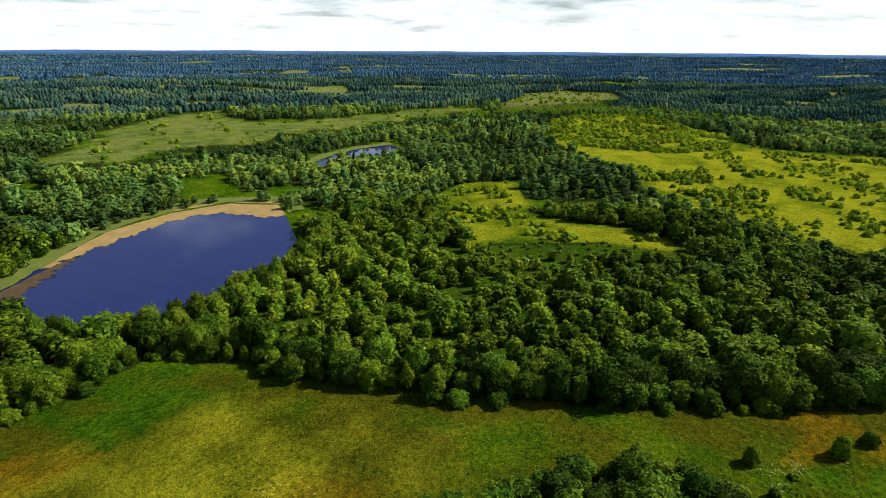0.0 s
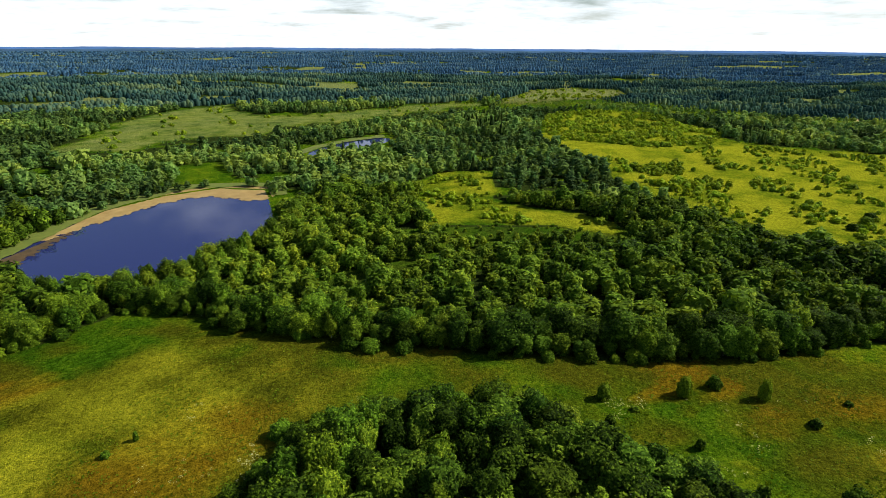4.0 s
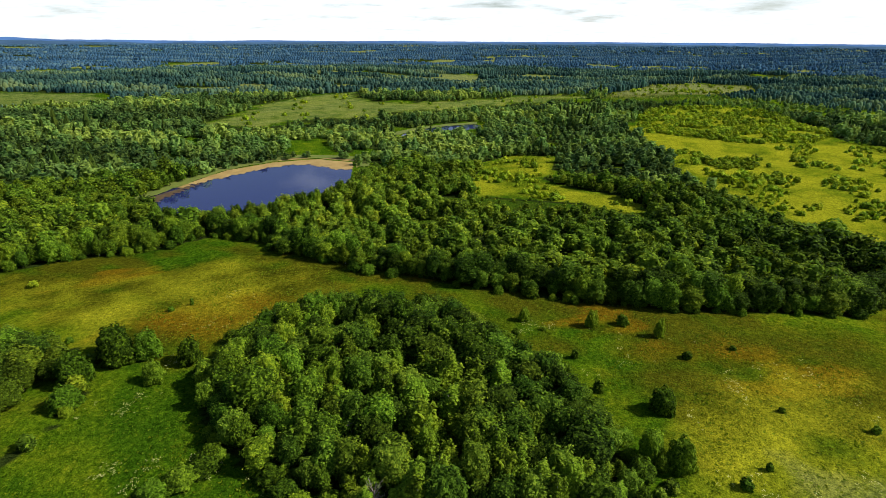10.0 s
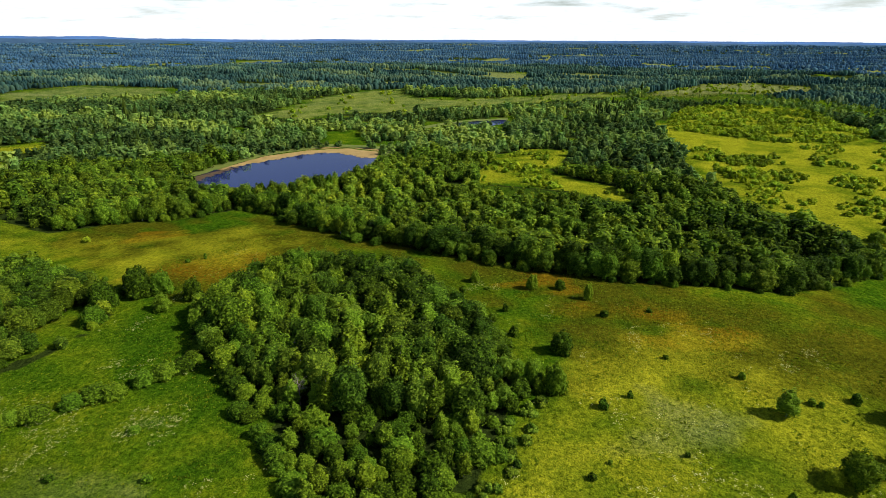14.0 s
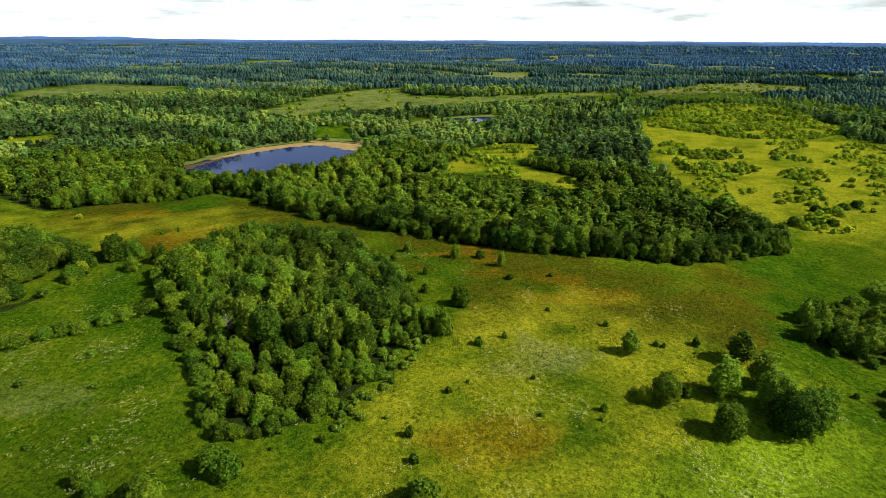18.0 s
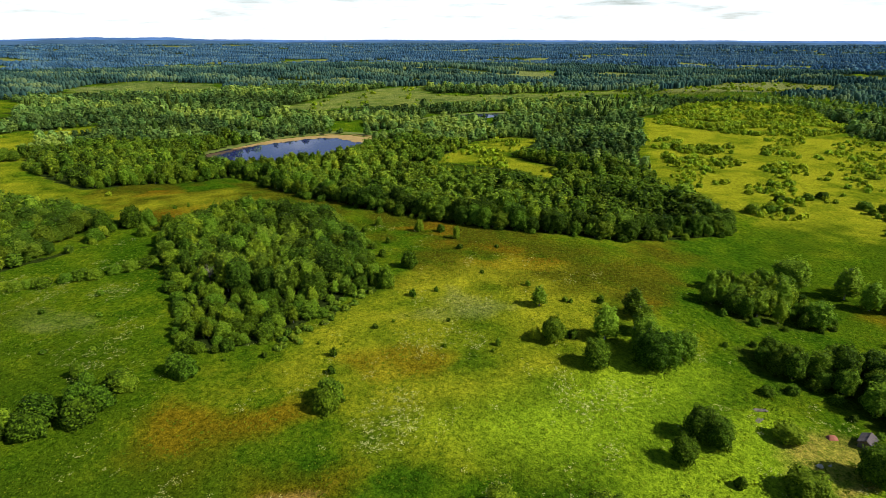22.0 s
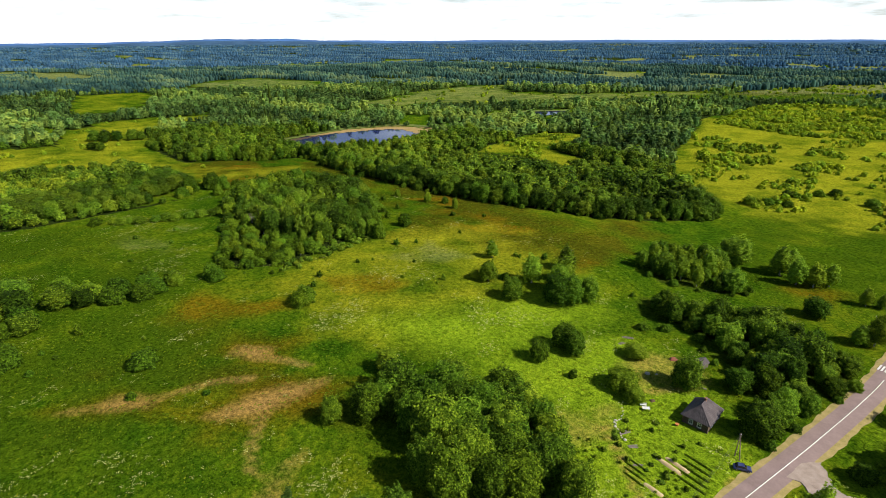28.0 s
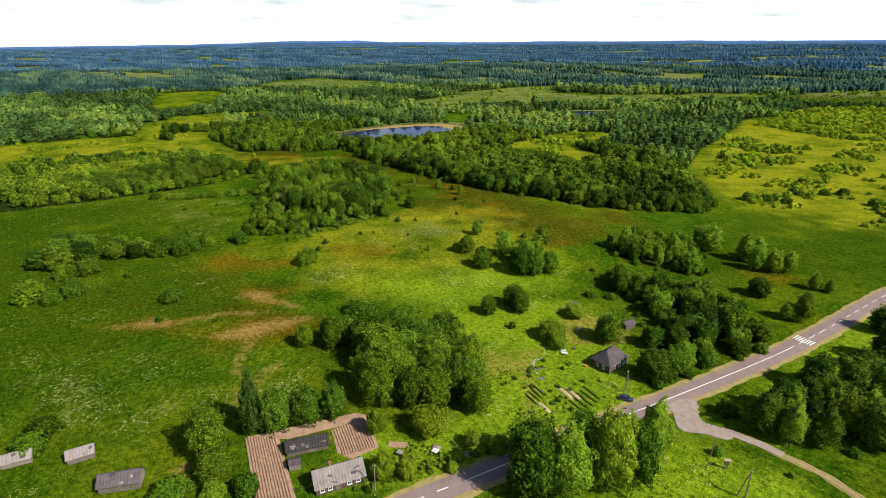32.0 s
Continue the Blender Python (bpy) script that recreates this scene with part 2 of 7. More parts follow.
def ground_material():
    m, nt, out = material("meadow ground")
    big, mid, small = noise_of(nt, 0.012, 4.0, 0.6), noise_of(nt, 0.07, 5.0, 0.62), noise_of(nt, 0.7, 5.0, 0.7)
    fine = noise_of(nt, 2.3, 4.0, 0.75)
    f = maths(nt, "ADD", maths(nt, "MULTIPLY", big, 0.45), maths(nt, "MULTIPLY", mid, 0.40))
    f = maths(nt, "ADD", f, maths(nt, "MULTIPLY", small, 0.25))
    grass = ramp(nt, f, [(0.42, (0.022, 0.062, 0.003)), (0.51, (0.040, 0.096, 0.004)), (0.58, (0.076, 0.134, 0.005)), (0.68, (0.150, 0.180, 0.008))])
    grain = ramp(nt, maths(nt, "ADD", maths(nt, "MULTIPLY", fine, 0.6), maths(nt, "MULTIPLY", small, 0.4)), [(0.38, (0.34, 0.38, 0.34)), (0.51, (1, 1, 1)), (0.64, (1.75, 1.65, 1.4))])

    def edge(name, lo=0.25, hi=0.7):
        return span(nt, maths(nt, "ADD", attribute(nt, name), maths(nt, "MULTIPLY", maths(nt, "SUBTRACT", mid, 0.5), 0.9)), lo, hi)
    # dry tawny grass, its colour lowered further to take in cloud shade
    tawny = mixed(nt, maths(nt, "ADD", maths(nt, "MULTIPLY", small, 0.5), maths(nt, "MULTIPLY", mid, 0.5)), (0.040, 0.042, 0.003), (0.118, 0.090, 0.008))
    col = mixed(nt, maths(nt, "MULTIPLY", edge("tawny"), 0.7), grass, tawny)
    red = mixed(nt, small, (0.110, 0.066, 0.004), (0.255, 0.145, 0.008))
    col = mixed(nt, maths(nt, "MULTIPLY", edge("sorrel"), 0.65), col, red)
    gold = mixed(nt, maths(nt, "ADD", maths(nt, "MULTIPLY", small, 0.45), maths(nt, "MULTIPLY", mid, 0.55)), (0.122, 0.165, 0.006), (0.440, 0.425, 0.024))
    col = mixed(nt, maths(nt, "MULTIPLY", edge("gold", 0.2, 1.0), 0.82), col, gold)
    pale = mixed(nt, small, (0.130, 0.165, 0.048), (0.225, 0.250, 0.092))
    col = mixed(nt, maths(nt, "MULTIPLY", edge("pale"), 0.85), col, pale)
    # deep green grass, darkened further to imitate cloud shade
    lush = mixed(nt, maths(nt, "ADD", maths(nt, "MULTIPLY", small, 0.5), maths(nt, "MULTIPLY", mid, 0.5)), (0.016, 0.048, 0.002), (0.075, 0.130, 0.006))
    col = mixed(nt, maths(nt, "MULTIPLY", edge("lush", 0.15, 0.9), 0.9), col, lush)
    # vivid lawn green, brightened beyond its own tone to imitate sunshine
    sunlit_green = mixed(nt, maths(nt, "ADD", maths(nt, "MULTIPLY", small, 0.6), maths(nt, "MULTIPLY", mid, 0.4)), (0.085, 0.180, 0.006), (0.310, 0.440, 0.020))
    col = mixed(nt, maths(nt, "MULTIPLY", edge("sunlit_green", 0.2, 1.0), maths(nt, "SUBTRACT", 0.85, maths(nt, "MULTIPLY", edge("tawny"), 0.8))), col, sunlit_green)
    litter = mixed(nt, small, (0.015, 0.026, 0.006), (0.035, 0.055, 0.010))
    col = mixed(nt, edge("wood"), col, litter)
    dirt = mixed(nt, fine, (0.26, 0.155, 0.040), (0.44, 0.285, 0.095))
    bare = span(nt, maths(nt, "ADD", attribute(nt, "soil"), maths(nt, "ADD", maths(nt, "MULTIPLY", maths(nt, "SUBTRACT", mid, 0.5), 1.1), maths(nt, "MULTIPLY", maths(nt, "SUBTRACT", small, 0.5), 0.5))), 0.30, 1.0)
    col = mixed(nt, maths(nt, "MULTIPLY", bare, 0.92), col, dirt)
    col = mixed(nt, 1.0, col, grain, "MULTIPLY")
    bsdf = node(nt, "ShaderNodeBsdfPrincipled", Roughness=0.9)
    bsdf.inputs["Specular IOR Level"].default_value = 0.0
    nt.links.new(col, bsdf.inputs["Base Color"])
    h = maths(nt, "ADD", maths(nt, "MULTIPLY", small, 1.0), maths(nt, "MULTIPLY", fine, 0.5))
    nt.links.new(bumped(nt, h, 0.9, 0.8), bsdf.inputs["Normal"])
    nt.links.new(bsdf.outputs[0], out.inputs[0])
    return m


def water_material():
    m, nt, out = material("pond water")
    bsdf = node(nt, "ShaderNodeBsdfPrincipled", Roughness=0.03, IOR=1.4)
    # part of the reflected sky's blue is put into the base colour
    bsdf.inputs["Base Color"].default_value = (0.020, 0.028, 0.125, 1)
    nt.links.new(bumped(nt, noise_of(nt, 0.25, 4.0, 0.6), 0.06, 0.3), bsdf.inputs["Normal"])
    nt.links.new(bsdf.outputs[0], out.inputs[0])
    return m


M_GROUND, M_WATER = ground_material(), water_material()
M_ALGAE = plain("yellow pond algae", (0.26, 0.17, 0.045), (0.44, 0.31, 0.11), 0.7, 0.12, 0.3, 0.1)
M_MUD = plain("dark brown mud", (0.035, 0.022, 0.010), (0.12, 0.075, 0.025), 0.8, 0.2, 0.4, 0.1)
M_SEDGE = plain("sedge bank", (0.07, 0.115, 0.010), (0.16, 0.19, 0.020), 0.9, 0.15, 0.5, 0.2)
M_GRASS = foliage("meadow herbs", (0.060, 0.120, 0.005), (0.125, 0.190, 0.007), (0.270, 0.300, 0.018), lit=0.5, grain=0.2, gloss=0.05)
M_FLOWER = plain("cream umbel flowers", (0.34, 0.37, 0.09), (0.52, 0.53, 0.19), 0.8, 2.0)
M_ASPHALT = plain("worn asphalt", (0.200, 0.142, 0.134), (0.305, 0.222, 0.210), 0.85, 0.25, 0.2, 0.02)
M_VERGE = plain("sandy road verge", (0.190, 0.175, 0.035), (0.44, 0.33, 0.14), 0.95, 0.5, 0.4, 0.05)
M_TRACK = plain("pale cracked concrete track", (0.24, 0.18, 0.15), (0.42, 0.34, 0.29), 0.9, 0.6, 0.4, 0.05)
M_DIRT = plain("bare sandy dirt", (0.26, 0.18, 0.08), (0.46, 0.35, 0.19), 0.95, 1.2, 0.5, 0.05)
M_PAINT = plain("white road paint", (0.55, 0.55, 0.53), (0.82, 0.82, 0.80), 0.7, 1.5, 0.1, 0.01)
M_SOIL = plain("tilled brown soil", (0.25, 0.150, 0.096), (0.46, 0.300, 0.205), 0.95, 0.9, 0.7, 0.08)
M_STRAW = plain("straw mulch", (0.38, 0.27, 0.13), (0.60, 0.47, 0.28), 0.95, 1.5, 0.6, 0.05)
M_SLATE = plain("weathered grey slate", (0.042, 0.034, 0.039), (0.125, 0.103, 0.111), 0.85, 0.7, 0.3, 0.03, per_object=0.3)
M_SLATE_PALE = plain("pale grey slate", (0.170, 0.145, 0.140), (0.34, 0.295, 0.285), 0.8, 0.7, 0.3, 0.03, per_object=0.3)
M_TAR = plain("patched tar felt", (0.008, 0.006, 0.008), (0.040, 0.032, 0.037), 0.75, 0.9, 0.5, 0.06)
M_LOG = plain("dark weathered logs", (0.045, 0.028, 0.020), (0.14, 0.095, 0.070), 0.9, 1.2, 0.5, 0.04, stretch=(1, 1, 6))
M_BOARD = plain("grey weathered boards", (0.10, 0.08, 0.07), (0.26, 0.22, 0.19), 0.9, 1.2, 0.5, 0.04, per_object=0.3)
M_WHITE = plain("chalky white paint", (0.55, 0.55, 0.53), (0.80, 0.80, 0.78), 0.6, 1.5, 0.1, 0.01)
M_GLASS = plain("dark window glass", (0.012, 0.014, 0.018), (0.03, 0.035, 0.04), 0.08, 1.0, 0.0, 0.01)
M_BRICK = plain("old chimney brick", (0.16, 0.07, 0.045), (0.32, 0.17, 0.12), 0.9, 3.0, 0.4, 0.03)
M_WOODPOLE = plain("grey pole timber", (0.12, 0.09, 0.065), (0.28, 0.22, 0.17), 0.9, 2.0, 0.4, 0.03)
M_BLUE = plain("dull blue paint", (0.02, 0.03, 0.10), (0.05, 0.07, 0.20), 0.4, 1.0, 0.1, 0.01)
M_WIRE = plain("dark wire", (0.03, 0.03, 0.03), (0.07, 0.07, 0.07), 0.6)
M_RUBBER = plain("black rubber", (0.012, 0.012, 0.012), (0.03, 0.03, 0.03), 0.8)

# ---- the lie of the land ----
HEIGHTS = [(60, 100, 0), (120, 90, 0.5), (150, 60, 1.5), (180, 20, 1.5), (100, -20, -0.5), (-25, 41, -2), (-40, 75, -1), (-98, 160, -7),
           (-90, 250, -10), (-170, 250, -10), (-80, 310, -10), (-128, 110, -9), (30, 267, -5), (190, 359, -6), (150, 210, -2)]
HEIGHTS += [(240, 230, -7), (300, 140, -8), (306, 61, -7.5), (293, 11, -6.5), (272, 8, -7), (227, 7, -4), (252, -5, -6.5), (150, -51, -1.5),
            (182, -43, -2), (71, -96, -2), (30, -70, -1), (240, -70, -7)]
POND = [(-192, 212), (-194, 252), (-188, 295), (-171, 328), (-144, 351), (-109, 349), (-95, 321), (-73, 267), (-80, 235), (-90, 205), (-102, 185), (-124, 178), (-150, 182), (-175, 192)]
POND_FAR = [(-113, 470), (-105, 505), (-85, 540), (-52, 570), (-42, 545), (-64, 505), (-100, 462)]
POND_Z, POND_FAR_Z = -9.6, -6.6


def inside(x, y, poly):
    """Which points lie inside a polygon."""
    x, y = np.asarray(x, float), np.asarray(y, float)
    hit = np.zeros(x.shape, bool)
    for (ax, ay), (bx, by) in zip(poly, poly[1:] + poly[:1]):
        if ay != by:
            hit ^= ((ay > y) != (by > y)) & (x < (bx - ax) * (y - ay) / (by - ay) + ax)
    return hit


def rim_distance(x, y, poly, closed=True):
    """How far points lie from a polygon's rim or from a line."""
    x, y = np.asarray(x, float), np.asarray(y, float)
    best = np.full(x.shape, 1e9)
    for (ax, ay), (bx, by) in zip(poly, poly[1:] + poly[:1] if closed else poly[1:]):
        dx, dy = bx - ax, by - ay
        k = np.clip(((x - ax) * dx + (y - ay) * dy) / (dx * dx + dy * dy + 1e-9), 0, 1)
        best = np.minimum(best, np.hypot(x - ax - k * dx, y - ay - k * dy))
    return best


def signed(x, y, poly):
    """Distance to a polygon's rim, positive inside."""
    return np.where(inside(x, y, poly), 1, -1) * rim_distance(x, y, poly)


def land(x, y):
    """The ground's height."""
    x, y = np.asarray(x, float), np.asarray(y, float)
    s, w0 = np.full(x.shape, 0.02 * -6), np.full(x.shape, 0.02)
    for a, b, c in HEIGHTS:
        w = np.exp(-((x - a) ** 2 + (y - b) ** 2) / 4050.0) + 1e-9
        s, w0 = s + w * c, w0 + w
    r = np.hypot(x - 150, y)
    f = np.clip((r - 800) / 700, 0, 1)
    f = f * f * (3 - 2 * f)
    roll = 7 * np.sin(x / 310 + 1.0) * np.sin(y / 260 + 0.4) + 4 * np.sin(x / 140 - y / 190)
    roll = roll * (1 - 0.6 * np.clip((r - 1500) / 2000, 0, 1))
    swell = 13 * np.exp(-((x - 230) / 200) ** 2 - ((y - 900) / 130) ** 2)
    far = np.clip((r - 1100) / 3800, 0, None) ** 1.35 * 40 - np.clip(r - 4450, 0, 600) * 0.15
    h = s / w0 + f * (roll + 3) + swell + far
    for poly, z in ((POND, POND_Z), (POND_FAR, POND_FAR_Z)):
        d = signed(x, y, poly)
        bank = np.clip((d + 14) / 14, 0, 1)
        h = np.where(d > -14, h * (1 - bank) + (z + 0.25) * bank, h)
        h = np.where(d > 0, z + 0.25 - np.minimum(d * 0.3, 1.5), h)
    return h


def land_at(x, y):
    return float(land(np.array([x]), np.array([y]))[0])


# open ground; all the rest is wooded
FIELD = [(-162, 72), (-157, 91), (-141, 110), (-110, 132), (-97, 155), (-66, 152), (-44, 140), (0, 127), (37, 122), (73, 120), (104, 120), (134, 124), (159, 132), (182, 138), (207, 164), (227, 188),
         (222, 214), (182, 268), (172, 300), (150, 380), (136, 480), (112, 600), (121, 652), (171, 610), (221, 540), (278, 575), (345, 550), (440, 500), (480, 300), (480, -60), (400, -300), (-60, -300), (-60, -120), (-40, -60), (-30, 10), (-38, 30), (-60, 46)]
WEST = [(-353, -60), (-345, -12), (-318, 40), (-390, 72), (-444, 121), (-440, 188), (-408, 250), (-362, 224), (-385, 185), (-321, 128), (-255, 98), (-200, 90), (-160, 86), (-60, 90), (-54, 60), (-62, 46), (-120, 52), (-176, 48), (-209, -16), (-200, -60), (-215, -150), (-350, -150)]
CLEARING = [(-4, 372), (18, 406), (54, 404), (58, 344), (53, 320), (73, 303), (103, 288), (120, 266), (114, 246), (85, 263), (53, 264), (16, 262), (4, 292), (4, 330)]
FAR_MEADOW = [(-353, 448), (-360, 502), (-382, 612), (-408, 650), (-407, 720), (-392, 807), (-348, 890), (-305, 790), (-255, 755), (-170, 770), (-110, 835), (16, 925), (75, 865), (20, 820), (-81, 740), (-118, 684), (-186, 635), (-185, 560), (-241, 550), (-272, 515), (-273, 465), (-320, 462)]
HEATH = [(81, 863), (120, 1000), (180, 1230), (290, 1290), (383, 1243), (358, 1092), (250, 905), (168, 862)]
LEA_1 = [(-570, 134), (-860, 240), (-830, 346), (-737, 330), (-545, 215), (-540, 160)]
LEA_2 = [(-865, 426), (-954, 553), (-920, 653), (-739, 710), (-670, 640), (-681, 585), (-798, 515), (-772, 404)]
SCRUBLAND = [(126, 569), (130, 680), (150, 760), (236, 790), (302, 760), (335, 615), (300, 550), (222, 520)]
POND_HEAD = [(-196, 394), (-180, 430), (-141, 384), (-112, 388), (-106, 362), (-168, 355)]
BANK_FAR = [(-128, 460), (-118, 506), (-100, 548), (-58, 590), (-30, 550), (-64, 498), (-98, 452)]
OPEN = [FIELD, WEST, CLEARING, FAR_MEADOW, HEATH, LEA_1, LEA_2, BANK_FAR, SCRUBLAND, POND_HEAD]
# woods that stand in the open ground
GROVE_MID = [(-10, 42), (-12, 56), (-11, 75), (-5, 86), (10, 89), (30, 96), (52, 96), (66, 84), (80, 78), (97, 56), (104, 42), (106, 28), (107, 6), (102, -8), (94, -18), (80, -20), (66, -10), (49, 8), (36, 16), (20, 16), (8, 24), (-2, 30)]
GROVE_WEST = [(-72, -62), (-48, -50), (-42, -24), (-36, -5), (-31, 10), (-41, 32), (-64, 46), (-120, 49), (-174, 44), (-206, -16), (-196, -50), (-195, -115), (-60, -115), (-46, -92), (-60, -78)]
GROVE_HOUSE = [(230, 62), (244, 42), (252, 52), (262, 44), (272, 34), (283, 22), (287, 8), (294, 26), (302, 55), (298, 66), (286, 74), (272, 80), (252, 74), (236, 70)]
GROVE_BIRCH = [(216, 92), (233, 84), (254, 90), (262, 98), (256, 120), (240, 128), (222, 112)]
GROVE_EAST = [(312, 12), (324, 12), (334, 24), (350, 20), (380, 40), (380, 110), (334, 106), (322, 62), (316, 42)]
ROAD = [(168, -420), (196, -320), (220, -230), (236, -170), (250, -130), (260, -100), (269, -70), (273.5, -56), (283, -24), (292.5, 6), (298, 24), (303, 41), (308, 60), (313.5, 86), (322, 130), (338, 195), (352, 270)]


def wooded(x, y):
    """Signed woodland: true where trees grow."""
    opened = np.zeros(np.shape(x), bool)
    for poly in OPEN:
        opened |= inside(x, y, poly)
    for poly in (GROVE_MID, GROVE_WEST):
        opened &= ~inside(x, y, poly)
    wet = (signed(x, y, POND) > -5) | (signed(x, y, POND_FAR) > -7)
    return ~opened & ~wet


def soft_mask(x, y, poly, edge):
    return np.clip(signed(x, y, poly) / edge + 0.5, 0, 1)


def lumpy(x, y, scale, seed):
    """Smooth random field, about -1 to 1, from a few crossed waves."""
    rng = np.random.default_rng(seed)
    v = np.zeros(np.shape(x))
    for _ in range(7):
        a, p, k = rng.uniform(0, 6.283), rng.uniform(0, 6.283), rng.uniform(0.6, 1.7) / scale
        v = v + np.sin((x * math.cos(a) + y * math.sin(a)) * k * 6.283 + p)
    return v / 3.2


def ribbon(line, step):
    """A smooth line through points, resampled."""
    p = np.array([(2 * line[0][0] - line[1][0], 2 * line[0][1] - line[1][1]), *line, (2 * line[-1][0] - line[-2][0], 2 * line[-1][1] - line[-2][1])], float)
    out = []
    for a, b, c, d in zip(p, p[1:], p[2:], p[3:]):
        n = max(2, int(np.hypot(*(c - b)) / step))
        for t in np.arange(n) / n:
            out.append(0.5 * (2 * b + (c - a) * t + (2 * a - 5 * b + 4 * c - d) * t * t + (3 * b - a - 3 * c + d) * t ** 3))
    return np.array(out + [p[-2]])


ROAD_LINE = ribbon(ROAD, 2.0)
SIDE = [(296.5, 5), (299.5, 0.6), (303, -0.6), (306, 0.2), (310, 1.6), (314, 2.2), (318, 2.6), (322, 2.4), (327, 2.3), (334, 1), (350, -4)]
SIDE_LINE = ribbon(SIDE, 1.5)


def mesh_of(name, verts, faces, mat, smooth=False, attrs=()):
    me = bpy.data.meshes.new(name)
    me.from_pydata(np.asarray(verts, float), [], faces)
    if smooth:
        me.polygons.foreach_set("use_smooth", np.ones(len(me.polygons), bool))
    for key, values in attrs:
        me.attributes.new(key, "FLOAT", "POINT").data.foreach_set("value", np.ascontiguousarray(values, np.float32))
    me.materials.append(mat)
    me.update()
    return me


def part(name, bm, mat, parent, label=""):
    """Links a bmesh, or a mesh, as one part under a thing."""
    if isinstance(bm, bmesh.types.BMesh):
        me = bpy.data.meshes.new(name)
        bm.to_mesh(me)
        bm.free()
        me.materials.append(mat)
    else:
        me = bm
    ob = new(name, me)
    ob.parent = parent
    return tagged(ob, label)


PATH_A, PATH_B = (0.0, 0.0), (340.0, -130.0)
# stands of the wood: x, y, half-lengths, height, tone (dark to light), share of places kept
STANDS = [(-15, 170, 62, 42, 0.72, 0.45, 0.72), (-60, 175, 40, 40, 0.8, 0.4, 0.75), (110, 185, 75, 45, 0.92, -0.04, 1.0), (212, 195, 28, 30, 1.12, -0.22, 1.0), (112, 335, 60, 40, 0.78, 0.15, 1.0), (70, 240, 70, 22, 0.42, 0.2, 0.8), (230, 825, 150, 45, 0.4, 0.2, 0.5),
          (60, 480, 95, 75, 0.95, 0.1, 1.0), (-40, 360, 62, 62, 0.95, 0.25, 0.85), (-40, 270, 40, 60, 0.95, 0.2, 0.85), (25, 225, 45, 25, 0.5, 0.45, 0.5), (-260, 250, 70, 80, 1.0, -0.12, 1.0)]
STANDS += [(420, 650, 140, 60, 1.0, -0.15, 1.0), (-70, 930, 330, 130, 1.15, -0.1, 1.0), (420, 760, 160, 70, 0.7, 0.3, 0.7), (-210, 400, 60, 50, 0.85, 0.2, 0.8), (-430, 420, 130, 130, 1.1, -0.3, 1.0), (-860, 150, 240, 130, 1.15, -0.5, 1.0),
           (-100, -20, 60, 60, 0.85, 0.45, 0.95), (-200, 130, 100, 45, 0.95, 0.02, 0.95), (-330, 350, 90, 60, 0.9, 0.0, 0.8)]


def stand_of(x, y):
    """Height, tone and density of the wood at a place."""
    h, t, k, w0 = np.ones(np.shape(x)) * 0.6, np.zeros(np.shape(x)), np.ones(np.shape(x)) * 0.6, np.ones(np.shape(x)) * 0.6
    for sx, sy, rx, ry, sh, st, sk in STANDS:
        w = 3.0 * np.exp(-(((x - sx) / rx) ** 4 + ((y - sy) / ry) ** 4))
        h, t, k, w0 = h + w * sh, t + w * st, k + w * sk, w0 + w
    return h / w0, t / w0, k / w0


def far_open(x, y):
    """Fields cut out of the far woods."""
    v = lumpy(x * 0.55, y, 420, 5) + 0.75 * lumpy(x * 0.55, y, 150, 6)
    return (v > np.where(np.hypot(x - 170, y + 65) > 1600, 0.6, 0.85)) & (rim_distance(x, y, [PATH_A, PATH_B], False) > 1000)


# ---- ground ----
def grid_lines(lo, hi, step, reach):
    inner = np.arange(lo, hi + 0.1, step)
    out, d = [], step
    edge = 0.0
    while edge < reach:
        d *= 1.11
        edge += d
        out.append(edge)
    out = np.array(out)
    return np.concatenate([lo - out[::-1], inner, hi + out])


gx, gy = grid_lines(-210, 400, 2.5, 6200), grid_lines(-150, 370, 2.5, 6200)
GX, GY = np.meshgrid(gx, gy)
fx, fy = GX.ravel(), GY.ravel()
fz = land(fx, fy)
road_d = rim_distance(fx, fy, [tuple(p) for p in ROAD_LINE[::3]], False)
sk_all = stand_of(fx, fy)[2]
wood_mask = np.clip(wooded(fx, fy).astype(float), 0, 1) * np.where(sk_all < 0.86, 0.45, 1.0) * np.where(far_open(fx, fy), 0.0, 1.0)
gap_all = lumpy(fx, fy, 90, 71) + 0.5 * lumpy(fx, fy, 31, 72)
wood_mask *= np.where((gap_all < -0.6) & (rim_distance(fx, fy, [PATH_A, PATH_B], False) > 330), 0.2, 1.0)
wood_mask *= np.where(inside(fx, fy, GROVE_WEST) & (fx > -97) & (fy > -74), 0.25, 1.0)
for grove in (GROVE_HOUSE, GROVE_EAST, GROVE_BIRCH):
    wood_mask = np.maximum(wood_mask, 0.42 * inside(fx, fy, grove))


def paths(lines, wide):
    v = np.zeros(fx.shape)
    for line in lines:
        v = np.maximum(v, np.clip(1.25 - rim_distance(fx, fy, line, False) / wide, 0, 1))
    return v


STREAK = [(97, -47), (112, -54), (126, -51), (132, -41), (140, -28), (131, -24), (121, -36), (108, -40)]
soil = np.maximum.reduce([0.95 * soft_mask(fx, fy, [(169, -79), (171, -68), (174, -57), (183, -44), (184, -53), (182, -65), (177, -75)], 7), 0.85 * soft_mask(fx, fy, [(148, -60), (146, -52), (157, -44), (161, -53)], 7),
                          0.8 * soft_mask(fx, fy, [(139, -102), (144, -88), (155, -79), (158, -84), (148, -95)], 7), 0.6 * soft_mask(fx, fy, [(196, -74), (200, -66), (212, -86), (206, -92)], 9)])
